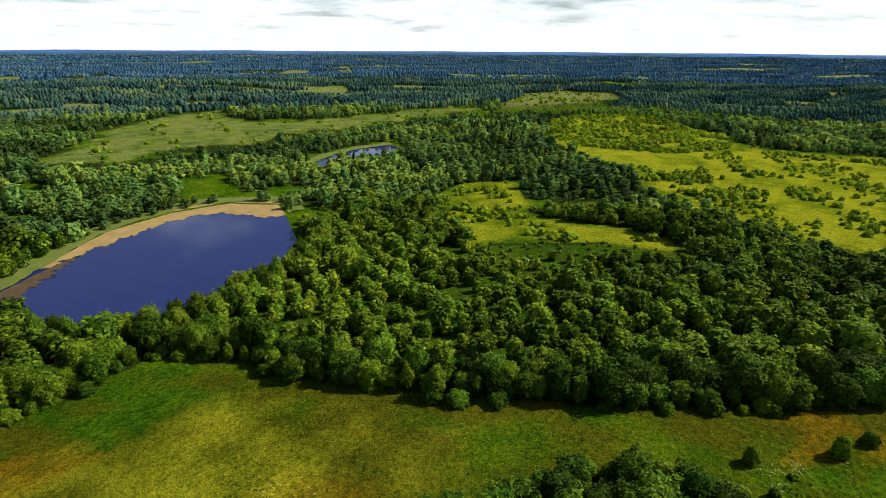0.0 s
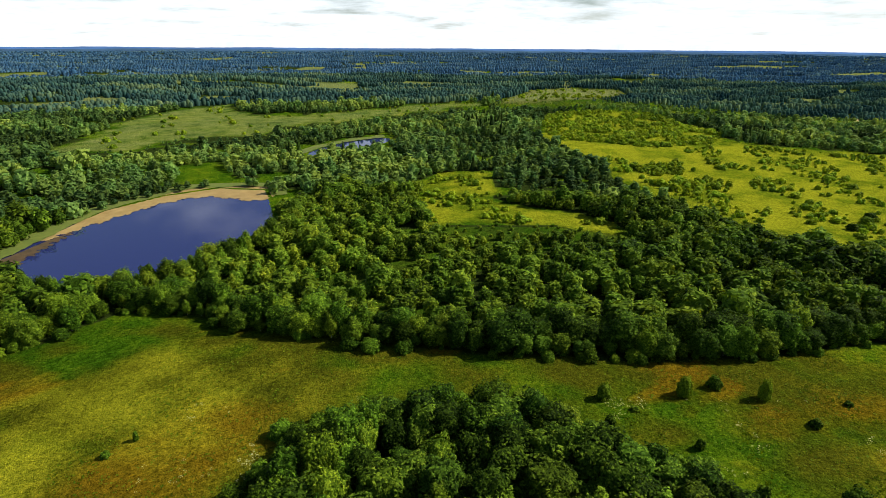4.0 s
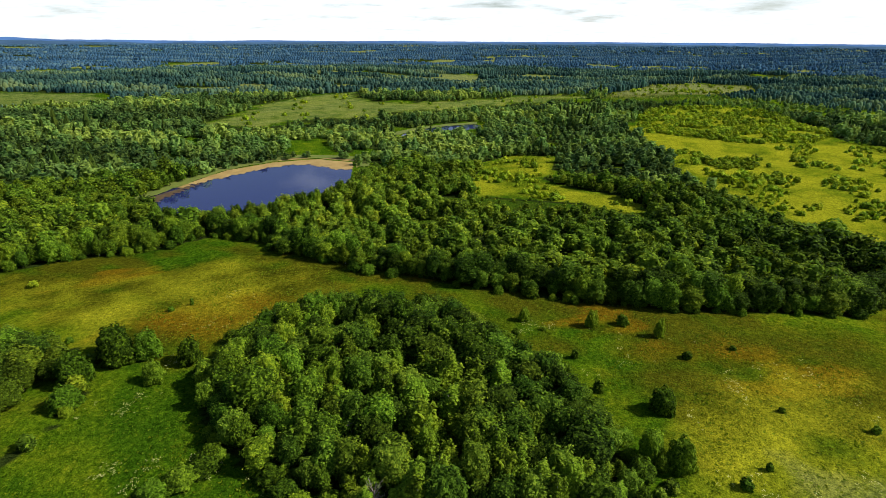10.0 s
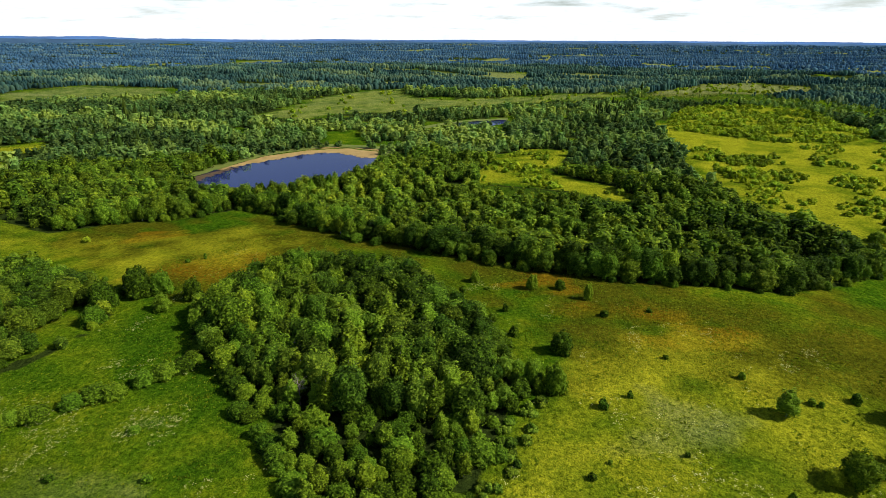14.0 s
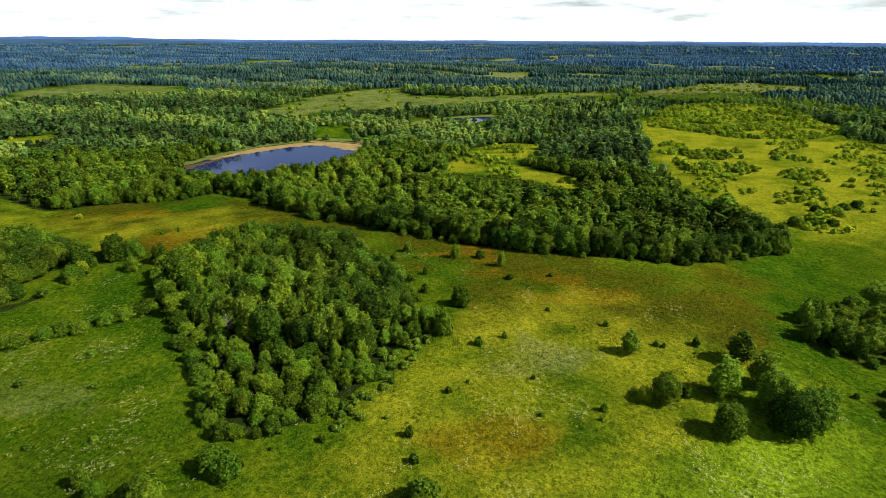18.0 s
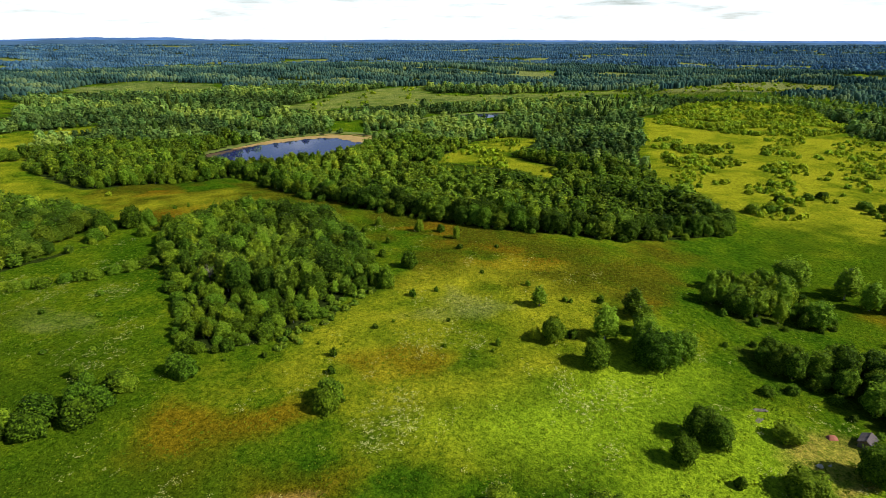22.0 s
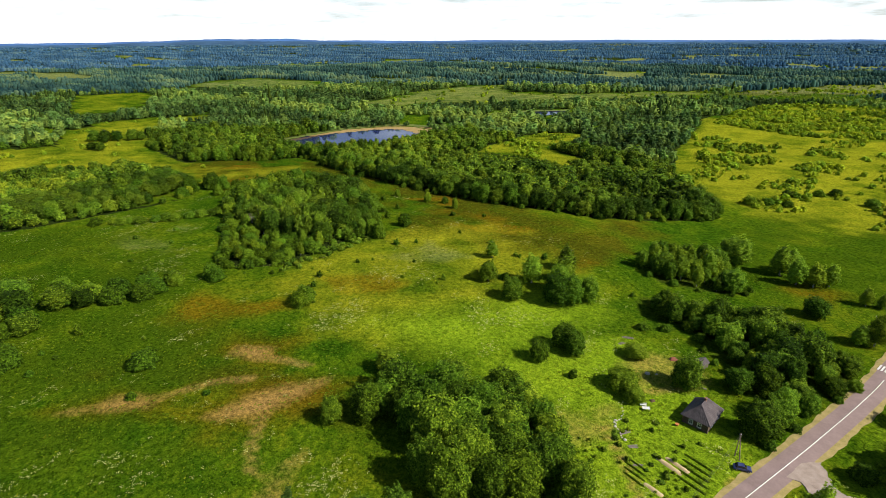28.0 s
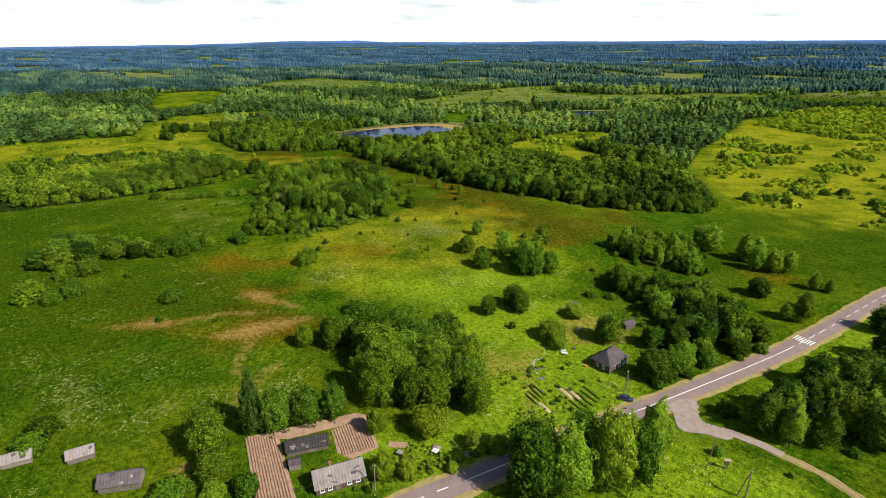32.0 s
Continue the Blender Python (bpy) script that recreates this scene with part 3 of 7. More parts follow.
soil = np.maximum(soil, 0.62 * paths([[(154, -80), (158, -68), (165, -60)], [(181, -66), (187, -74), (196, -80)], [(160, -50), (172, -46)]], 2.6))
soil = np.maximum(soil, 0.85 * paths([[(252, -12), (260, -20), (268, -30), (276, -42)], [(266, 22), (256, 10)], [(282, -12), (288, -6)], [(222, -105), (228, -112), (232, -120)]], 2.0))
soil = np.maximum(soil, 0.66 * soft_mask(fx, fy, [(246, 6), (262, 14), (270, 26), (262, 38), (248, 32), (241, 18)], 9))
soil = np.maximum(soil, 0.62 * soft_mask(fx, fy, [(236, -14), (246, -30), (256, -16), (252, 2)], 8))
sorrel = np.maximum.reduce([soft_mask(fx, fy, [(126, -4), (142, 12), (160, 14), (158, 2), (144, -9)], 10), 0.8 * soft_mask(fx, fy, [(-62, 60), (-20, 58), (-12, 96), (-40, 100)], 16),
                            0.75 * soft_mask(fx, fy, [(100, -40), (130, -48), (140, -66), (108, -62)], 14), 0.6 * soft_mask(fx, fy, [(104, 84), (160, 92), (150, 106), (110, 100)], 14),
                            0.85 * soft_mask(fx, fy, STREAK, 9), 0.7 * soft_mask(fx, fy, [(268, 112), (292, 112), (300, 128), (276, 132)], 10)])
tawny = np.maximum.reduce([soft_mask(fx, fy, [(-100, 90), (-20, 62), (10, 84), (-8, 112), (-70, 128)], 24), soft_mask(fx, fy, [(100, 84), (180, 96), (190, 128), (110, 112)], 20) * 0.7,
                           soft_mask(fx, fy, HEATH, 30), 0.7 * paths([[(122, -90), (160, -62), (196, -52)]], 10)])
# the area from (112, 60) is brightened to imitate sun between clouds
gold = np.maximum.reduce([1.2 * soft_mask(fx, fy, [(190, 250), (172, 300), (150, 380), (128, 500), (112, 620), (221, 545), (330, 555), (470, 480), (470, 250), (320, 210), (240, 214)], 30), soft_mask(fx, fy, CLEARING, 14),
                          0.95 * soft_mask(fx, fy, WEST, 30), 0.5 * soft_mask(fx, fy, FAR_MEADOW, 20), soft_mask(fx, fy, SCRUBLAND, 20),
                          0.92 * soft_mask(fx, fy, [(112, 60), (104, 0), (150, -30), (186, -20), (205, 20), (206, 66), (150, 96)], 34), 0.55 * soft_mask(fx, fy, LEA_1, 20), 0.3 * soft_mask(fx, fy, LEA_2, 20)])
# one more strip of meadow with a sunlit tone painted in
gold = np.maximum(gold, 0.72 * soft_mask(fx, fy, [(-110, 95), (-20, 65), (15, 88), (0, 118), (-70, 135)], 24))
gold *= np.clip(0.72 + 0.4 * lumpy(fx, fy, 75, 15) + 0.25 * lumpy(fx, fy, 24, 16), 0.45, 1)
# lawns round the village and road that get the painted sunshine
sunlit_green = 1.15 * soft_mask(fx, fy, [(212, -14), (236, -14), (252, -30), (254, -58), (240, -66), (252, -84), (272, -64), (284, -30), (286, 0), (262, 30), (244, 36), (222, 20)], 14)
sunlit_green = np.maximum(sunlit_green, 1.1 * soft_mask(fx, fy, [(294, -40), (300, -8), (330, -4), (350, -40), (330, -80)], 14))
sunlit_green = np.maximum(sunlit_green, 1.0 * soft_mask(fx, fy, [(304, 4), (318, 6), (330, 20), (336, 60), (332, 110), (318, 104), (309, 50)], 10))
sunlit_green = np.maximum(sunlit_green, 0.95 * soft_mask(fx, fy, [(160, -20), (200, -14), (214, -10), (232, 40), (210, 70), (190, 20)], 20))
pale = np.maximum.reduce([0.45 * soft_mask(fx, fy, [(130, 24), (160, 30), (166, 52), (136, 54)], 12), 0.35 * soft_mask(fx, fy, [(0, -26), (40, -18), (60, -30), (20, -48)], 14)])
dry = soft_mask(fx, fy, [(-165, 70), (-60, 46), (-10, 44), (60, 92), (110, 50), (135, 44), (175, 58), (215, 74), (215, 180), (180, 140), (-60, 155), (-165, 120)], 34)
tawny = np.maximum(tawny, dry * np.clip(0.62 + 0.38 * lumpy(fx, fy, 60, 25) + 0.22 * lumpy(fx, fy, 19, 26), 0, 1))
sorrel = np.maximum(sorrel, 0.75 * dry * np.clip(lumpy(fx, fy, 48, 27) + 0.5 * lumpy(fx, fy, 17, 28) - 0.35, 0, 1))
# areas of deeper green grass with cloud shade painted in
lush_shade_mask = np.maximum.reduce([soft_mask(fx, fy, [(-30, -40), (20, -30), (60, -26), (104, -40), (150, -52), (190, -96), (200, -150), (60, -160), (-40, -140)], 40), 0.9 * soft_mask(fx, fy, [(222, 120), (262, 100), (302, 120), (345, 200), (330, 260), (250, 226)], 26),
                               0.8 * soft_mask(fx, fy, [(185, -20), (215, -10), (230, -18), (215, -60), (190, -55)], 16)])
sorrel = np.maximum.reduce([sorrel] + [0.85 * soft_mask(fx, fy, p, 20) for p in ([(162, -84), (168, -64), (176, -52), (190, -40), (190, -54), (184, -70), (178, -80)], [(142, -64), (140, -50), (158, -38), (166, -52)], [(132, -108), (140, -86), (156, -74), (162, -84), (148, -100)])])
lush_shade_mask *= np.clip(0.8 + 0.4 * lumpy(fx, fy, 44, 35) + 0.3 * lumpy(fx, fy, 15, 36), 0, 1) * (1 - soil)
# far fields take a paler, greyer tone that imitates distance haze
pale = np.maximum(pale, 1.0 * far_open(fx, fy))
pale = np.maximum.reduce([pale, 0.7 * soft_mask(fx, fy, HEATH, 30), 0.5 * soft_mask(fx, fy, LEA_2, 20), 0.5 * soft_mask(fx, fy, FAR_MEADOW, 20)])
nx, ny = len(gx), len(gy)
idx = np.arange(nx * ny).reshape(ny, nx)
quads = np.stack([idx[:-1, :-1], idx[:-1, 1:], idx[1:, 1:], idx[1:, :-1]], -1).reshape(-1, 4)
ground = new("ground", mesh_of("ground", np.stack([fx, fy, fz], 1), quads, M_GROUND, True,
             [("soil", soil), ("sorrel", sorrel), ("tawny", tawny), ("gold", gold), ("pale", pale), ("wood", wood_mask), ("lush", lush_shade_mask), ("sunlit_green", sunlit_green)]))
tagged(ground, "rolling green and tawny meadow ground with bare patches", "ground", kind="structure")


def sheet(name, poly, z, mat, label, category):
    """A flat sheet inside a smoothed outline."""
    ring = ribbon(poly + poly[:1], 4.0)[:-1]
    bm = bmesh.new()
    bm.faces.new([bm.verts.new((x, y, z)) for x, y in ring])
    bmesh.ops.triangulate(bm, faces=bm.faces[:])
    me = bpy.data.meshes.new(name)
    bm.to_mesh(me)
    bm.free()
    me.materials.append(mat)
    return tagged(new(name, me), label, category, kind="structure")


sheet("water_pond", POND, POND_Z, M_WATER, "still dark blue pond water that mirrors the sky", "water")
sheet("water_pool", POND_FAR, POND_FAR_Z, M_WATER, "small dark pool among reeds and trees", "water")


def strip(name, line, half, lift, mat, label, category, kind="structure", parent=None, wobble=0.0, thick=0.0):
    """A band along a line, laid on the land."""
    d = np.gradient(line, axis=0)
    d /= np.linalg.norm(d, axis=1)[:, None] + 1e-9
    nrm = np.stack([d[:, 1], -d[:, 0]], 1)
    k = np.arange(len(line))
    verts = []
    cross = (-1.0, -0.5, 0.0, 0.5, 1.0)
    for c in cross:
        w = half * (1 + (wobble * np.sin(k * 1.7 + c * 9) + wobble * np.sin(k * 0.63 + c * 5) if abs(c) == 1 else 0))
        p = line + nrm * (c * w)[:, None] if not np.isscalar(w) else line + nrm * (c * w)
        z = land(p[:, 0], p[:, 1]) + lift - (0.10 if abs(c) == 1 else 0.0) + (0.03 if c == 0 else 0)
        verts.append(np.stack([p[:, 0], p[:, 1], z], 1))
    n = len(line)
    V = np.concatenate(verts)
    F = [(j * n + i, (j + 1) * n + i, (j + 1) * n + i + 1, j * n + i + 1) for j in range(len(cross) - 1) for i in range(n - 1)]
    ob = new(name, mesh_of(name, V, F, mat, True))
    if parent:
        ob.parent = parent
        return tagged(ob, label)
    return tagged(ob, label, category, kind=kind)


strip("verge", ROAD_LINE, 4.5, 0.10, M_VERGE, "dry sandy grass verge along the road", "verge", wobble=0.05)
road = strip("road", ROAD_LINE, 3.05, 0.20, M_ASPHALT, "worn grey-pink asphalt country road", "road")
# the side track: a trodden bed, broken slabs on it, then two bare ruts in the grass
track = strip("track", SIDE_LINE, 1.3, 0.12, M_VERGE, "pale broken concrete side track", "track", wobble=0.15)


def slabs(line, half, count, seed):
    """Cracked concrete slabs laid end to end along a line, with ragged rims."""
    rng = np.random.default_rng(seed)
    cuts = np.round(np.linspace(0, len(line) - 1, count + 1) + np.concatenate([[0], rng.uniform(-1.2, 1.2, count - 1), [0]])).astype(int)
    d = np.gradient(line, axis=0)
    d /= np.linalg.norm(d, axis=1)[:, None]
    nrm = np.stack([-d[:, 1], d[:, 0]], 1)
    for a, b in zip(cuts, cuts[1:]):
        k = np.arange(a, b + 1)
        p = line[k].copy()
        p[0] += d[a] * 0.09
        p[-1] -= d[b] * 0.09
        w = half[k]
        left = p + nrm[k] * (w * rng.uniform(0.86, 1.08, len(k)))[:, None]
        right = p - nrm[k] * (w * rng.uniform(0.86, 1.08, len(k)))[:, None]
        ring = np.concatenate([left, right[::-1]])
        bm = bmesh.new()
        lift = 0.19 + rng.uniform(0, 0.03)
        z = land(ring[:, 0], ring[:, 1])
        top = [bm.verts.new((x, y, h + lift)) for (x, y), h in zip(ring, z)]
        low = [bm.verts.new((x, y, h + 0.02)) for (x, y), h in zip(ring, z)]
        m = len(k)
        for i in range(m - 1):
            bm.faces.new((top[i], top[i + 1], top[2 * m - 2 - i], top[2 * m - 1 - i]))
        for i in range(2 * m):
            bm.faces.new((top[i], low[i], low[(i + 1) % (2 * m)], top[(i + 1) % (2 * m)]))
        bmesh.ops.recalc_face_normals(bm, faces=bm.faces[:])
        part("slab", bm, M_TRACK, track)


slab_line = ribbon([(294.5, 6.5), (296.5, 4.2), (299.5, 0.6), (303, -0.6), (306, 0.2), (310, 1.6), (314, 2.2), (318, 2.6), (321.5, 2.4)], 0.7)
slabs(slab_line, np.interp(np.arange(len(slab_line)), [0, 5, 11, 15, len(slab_line)], [4.2, 3.4, 2.0, 1.5, 1.35]), 9, 3)
rut = ribbon(SIDE[7:], 1.5)
for off in (-0.75, 0.75):
    strip("rut", rut + np.array([0.1, 1.0]) * off, 0.24, 0.24, M_DIRT, "bare sandy wheel rut", "", parent=track, wobble=0.2)

# ---- trees ----
PHI = (1 + 5 ** 0.5) / 2
ICO_V = np.array([(-1, PHI, 0), (1, PHI, 0), (-1, -PHI, 0), (1, -PHI, 0), (0, -1, PHI), (0, 1, PHI), (0, -1, -PHI), (0, 1, -PHI), (PHI, 0, -1), (PHI, 0, 1), (-PHI, 0, -1), (-PHI, 0, 1)]) / math.hypot(1, PHI)
ICO_F = np.array([(0, 11, 5), (0, 5, 1), (0, 1, 7), (0, 7, 10), (0, 10, 11), (1, 5, 9), (5, 11, 4), (11, 10, 2), (10, 7, 6), (7, 1, 8),
                  (3, 9, 4), (3, 4, 2), (3, 2, 6), (3, 6, 8), (3, 8, 9), (4, 9, 5), (2, 4, 11), (6, 2, 10), (8, 6, 7), (9, 8, 1)])


def profile(kind, z):
    """A crown's half-width, as a share of the widest, at a height from 0 to 1."""
    z = np.clip(z, 0, 1)
    if kind == "broad":
        return np.sqrt(np.clip(1 - np.abs((z - 0.36) / 0.645) ** 2.3, 0, 1))
    if kind == "birch":
        return np.clip(1 - np.abs((z - 0.30) / 0.705) ** 1.6, 0, 1) ** 0.85
    if kind == "bush":
        return np.sqrt(np.clip(1 - (z * 1.02) ** 2.2, 0, 1))
    if kind == "cone":
        return np.clip(1 - z ** 1.15, 0, 1) ** 0.85 * np.clip(0.75 + z * 2, 0, 1)
    return (1 - z) ** 0.85


def crown(kind, seed, lobes, leaves, leaf=0.055, aspect=1.4, uneven=0.05):
    """A crown one metre wide and high, from its foot up: lobes of leaves with single leaf sprays standing off them."""
    rng = np.random.default_rng(seed)
    vs, fs, count = [], [], 0

    def add(v, f):
        nonlocal count
        vs.append(v)
        fs.append(f + count)
        count += len(v)
    if kind == "spruce":
        tiers = max(5, lobes)
        for k in range(tiers):
            z0 = 0.06 + 0.9 * k / tiers
            r = 0.5 * profile("spruce", z0) * rng.uniform(0.85, 1.1) + 0.02
            n = 9 if leaves > 100 else 6
            a0 = rng.uniform(0, 6.28)
            for j in range(n):
                a = a0 + 6.283 * j / n + rng.uniform(-0.2, 0.2)
                rr = r * rng.uniform(0.75, 1.12)
                c, s = math.cos(a), math.sin(a)
                w = rr * 0.42
                drop = 0.10 * rr + 0.02
                add(np.array([(0, 0, z0 + 0.07), (c * rr * 0.6 - s * w, s * rr * 0.6 + c * w, z0 - drop * 0.4), (c * rr, s * rr, z0 - drop * 1.5), (c * rr * 0.6 + s * w, s * rr * 0.6 - c * w, z0 - drop * 0.4)]),
                    np.array([(0, 1, 2), (0, 2, 3)]))
        add(np.concatenate([[(0, 0, 1.0)], [(0.3 * math.cos(a), 0.3 * math.sin(a), 0.05) for a in np.arange(6) * 1.047]]), np.array([(0, 1 + j, 1 + (j + 1) % 6) for j in range(6)]))
        return np.concatenate(vs), np.concatenate(fs)
    # a lobed shell, and leaf clumps that stand all over it
    mid = np.array((0, 0, 0.30 if kind == "bush" else 0.42))
    zt = np.linspace(0.0, 1.0, 80)
    share = np.cumsum(profile(kind, zt) + 0.12)
    share /= share[-1]

    def on_shell(q, a):
        z = np.interp(q, share, zt)
        r = 0.5 * profile(kind, z)
        return np.stack([r * np.cos(a), r * np.sin(a), z], 1)

    bumps = on_shell((np.arange(lobes) + 0.7) / (lobes + 0.4), np.arange(lobes) * 2.39996 + rng.uniform(-0.6, 0.6, lobes))
    boss = rng.uniform(0.75, 1.1, lobes)
    relief = 0.34 if kind in ("birch", "cone") else 0.30
    reach = 0.60 / lobes ** 0.5
    lean = rng.uniform(-0.06, 0.06, 2)

    def shaped(p):
        d = ((p[:, None] - bumps[None]) ** 2 * (1, 1, aspect ** 1.2)).sum(2)
        swell = (np.exp(-d / reach ** 2) * boss).max(1)
        q = mid + (p - mid) * (1.03 - relief + relief * swell)[:, None]
        q[:, :2] += lean * q[:, 2:]
        return q, d.argmin(1)

    rows, sides = (6, 9) if leaves > 150 else (4, 6) if leaves > 45 else (3, 5)
    qs, an = np.meshgrid(np.linspace(0.04, 0.93, rows), np.arange(sides) * 6.283 / sides, indexing="ij")
    base = np.concatenate([on_shell(qs.ravel(), an.ravel() + qs.ravel() * 2), [(0, 0, 0.985)]])
    base = mid + (shaped(base)[0] - mid) * (0.88 if leaves > 150 else 0.9)
    bf = []
    for ra in range(rows - 1):
        for k in range(sides):
            a, b = ra * sides + k, ra * sides + (k + 1) % sides
            bf += [(a, b, b + sides), (a, b + sides, a + sides)]
    bf += [((rows - 1) * sides + k, (rows - 1) * sides + (k + 1) % sides, rows * sides) for k in range(sides)]
    add(base, np.array(bf))
    # leaf sprays: folded diamonds that face away from the heart of their lobe, up towards the light
    q = (np.arange(leaves) + rng.uniform(0, 1, leaves)) / leaves
    p, own = shaped(on_shell(q, np.arange(leaves) * 2.39996 + rng.uniform(-0.4, 0.4, leaves)))
    p = mid + (p - mid) * (1 + uneven * rng.normal(0, 1, (leaves, 1)))
    squash = np.array((1, 1, 1 / aspect))
    heart = mid + (bumps[own] - mid) * 0.72
    out = (p - heart) / squash
    out /= np.linalg.norm(out, axis=1)[:, None] + 1e-9
    far = (p - mid) / squash
    far /= np.linalg.norm(far, axis=1)[:, None] + 1e-9
    out = out * 0.6 + far * 0.45 + np.array((0, 0, 0.30)) + rng.normal(0, 0.27, (leaves, 3))
    out /= np.linalg.norm(out, axis=1)[:, None]
    u = np.cross(out, rng.normal(size=(leaves, 3)))
    u /= np.linalg.norm(u, axis=1)[:, None] + 1e-9
    w = np.cross(out, u)
    size = leaf * rng.uniform(0.65, 1.4, (leaves, 1))
    ring = [p + u * size * squash, p + (w * 0.66 - out * 0.28) * size * squash, p - u * size * squash, p - (w * 0.66 + out * 0.28) * size * squash]
    n = np.arange(leaves)[:, None] * 4
    add(np.stack(ring, 1).reshape(-1, 3), np.concatenate([n + (0, 1, 2), n + (0, 2, 3)]))
    return np.concatenate(vs), np.concatenate(fs)


def trunk_mesh(name, mat, seed, top, thick, limbs):
    """A tapered, slightly bent trunk with limbs, one metre high."""
    rng = np.random.default_rng(seed)
    bm = bmesh.new()

    def tube(points, radii, sides=6):
        rings = []
        for (x, y, z), r in zip(points, radii):
            rings.append([bm.verts.new((x + r * math.cos(6.283 * k / sides), y + r * math.sin(6.283 * k / sides), z)) for k in range(sides)])
        for a, b in zip(rings, rings[1:]):
            for k in range(sides):
                bm.faces.new((a[k], a[(k + 1) % sides], b[(k + 1) % sides], b[k]))
        bm.faces.new(rings[-1])
    bend = rng.uniform(-0.03, 0.03, 2)
    pts = [(bend[0] * z * z, bend[1] * z * z, z) for z in (-0.03, 0.02, 0.3 * top, 0.65 * top, top)]
    tube(pts, [thick * 1.6, thick * 1.15, thick, thick * 0.6, thick * 0.2])
    for k in range(limbs):
        z = top * rng.uniform(0.25, 0.75)
        a, r = rng.uniform(0, 6.28), rng.uniform(0.16, 0.30)
        tube([(0, 0, z), (r * 0.55 * math.cos(a), r * 0.55 * math.sin(a), z + 0.07), (r * math.cos(a), r * math.sin(a), z + 0.17)], [thick * 0.5, thick * 0.35, thick * 0.12], 4)
    me = bpy.data.meshes.new(name)
    bm.to_mesh(me)
    bm.free()
    me.materials.append(mat)
    return me


def zero_tone(v):
    return [("tone", np.zeros(len(v))), ("alone", np.ones(len(v)))]


CROWNS, TRUNKS = {}, {}
KINDS = {  # crown's shape, leaves, lobes, leaf sprays, spray size, height to width, bark
    "maple_tree": ("broad", M_BROAD, 20, 1600, 0.038, 1.3, M_BARK, 4),
    "alder_tree": ("broad", M_DARK, 17, 1250, 0.041, 1.5, M_BARK, 4),
    "aspen_tree": ("broad", M_ASPEN, 20, 1300, 0.040, 1.4, M_BARK, 4),
    "birch_tree": ("birch", M_BIRCH, 18, 850, 0.050, 2.0, M_BIRCHBARK, 4),
    "spruce_tree": ("spruce", M_SPRUCE, 17, 200, 0.050, 2.4, M_BARK, 2),
    "willow_bush": ("bush", M_BUSH, 17, 900, 0.046, 0.9, M_BARK, 5),
    "small_bush": ("bush", M_BUSH, 7, 170, 0.11, 1.0, M_BARK, 2),
    "field_bush": ("bush", M_ASPEN, 6, 100, 0.13, 0.8, M_BARK, 3),
    "fruit_tree": ("broad", M_FRUIT, 18, 1400, 0.038, 0.9, M_BARK, 2),
    "near_maple_tree": ("broad", M_BROAD, 36, 4200, 0.026, 1.45, M_BARK, 4),
    "near_alder_tree": ("broad", M_DARK, 32, 3800, 0.027, 1.5, M_BARK, 3),
    "near_birch_tree": ("birch", M_BIRCH, 30, 3400, 0.027, 2.1, M_BIRCHBARK, 3),
    "near_spruce_tree": ("cone", M_SPRUCE, 30, 1800, 0.036, 1.9, M_BARK, 1),
}
for kind_name, (shape, leafmat, lobes, sprays, spray, aspect, bark, count) in KINDS.items():
    for k in range(count):
        v, f = crown(shape, 100 + k * 7 + len(kind_name) * 31, lobes, sprays, spray, aspect, 0.022 if shape in ("broad", "bush") else 0.045)
        CROWNS[kind_name, k] = mesh_of(kind_name.replace("near_", "") + "_crown", v, f, leafmat, False, zero_tone(v))
        TRUNKS[kind_name, k] = trunk_mesh(kind_name.replace("near_", "") + "_trunk", bark, 40 + k, 0.82 if shape in ("birch", "spruce", "cone") else 0.6, 0.028 if shape != "bush" else 0.02, 4 if shape != "spruce" else 0)
STEM = {"maple_tree": 0.02, "alder_tree": 0.02, "birch_tree": 0.03, "spruce_tree": 0.02, "aspen_tree": 0.02, "fruit_tree": 0.06}
tree_rng = random.Random(5)
FIRST = {}


def tree(kind_name, x, y, wide, high, label, group=""):
    """One tree: an Empty at its foot, a trunk with limbs, and a crown."""
    k = tree_rng.randrange(KINDS[kind_name][7])
    turn = tree_rng.uniform(0, 360)
    m = pose(x, y, land_at(x, y), 0, 0, turn) @ Matrix.Diagonal((wide * tree_rng.uniform(0.94, 1.06), wide * tree_rng.uniform(0.94, 1.06), high, 1))
    if (kind_name, k) in FIRST:
        first = FIRST[kind_name, k]
        ob = copy_thing(first, m @ Matrix.Diagonal((*first.scale, 1)).inverted())
    else:
        ob = new(kind_name.replace("near_", ""))
        ob.matrix_basis = m
        part("trunk", TRUNKS[kind_name, k], None, ob)
        c = part("crown", CROWNS[kind_name, k], None, ob)
        stem = STEM.get(kind_name, 0.0)
        c.location, c.scale = (0, 0, stem), (1, 1, 1 - stem)
        FIRST[kind_name, k] = ob
    tagged(ob, label, "bush" if "bush" in kind_name else "tree", group)
    return ob


def plant(kind_name, rows, label, group=""):
    for x, y, w, h in rows:
        tree(kind_name, x, y, w, h, label, group)


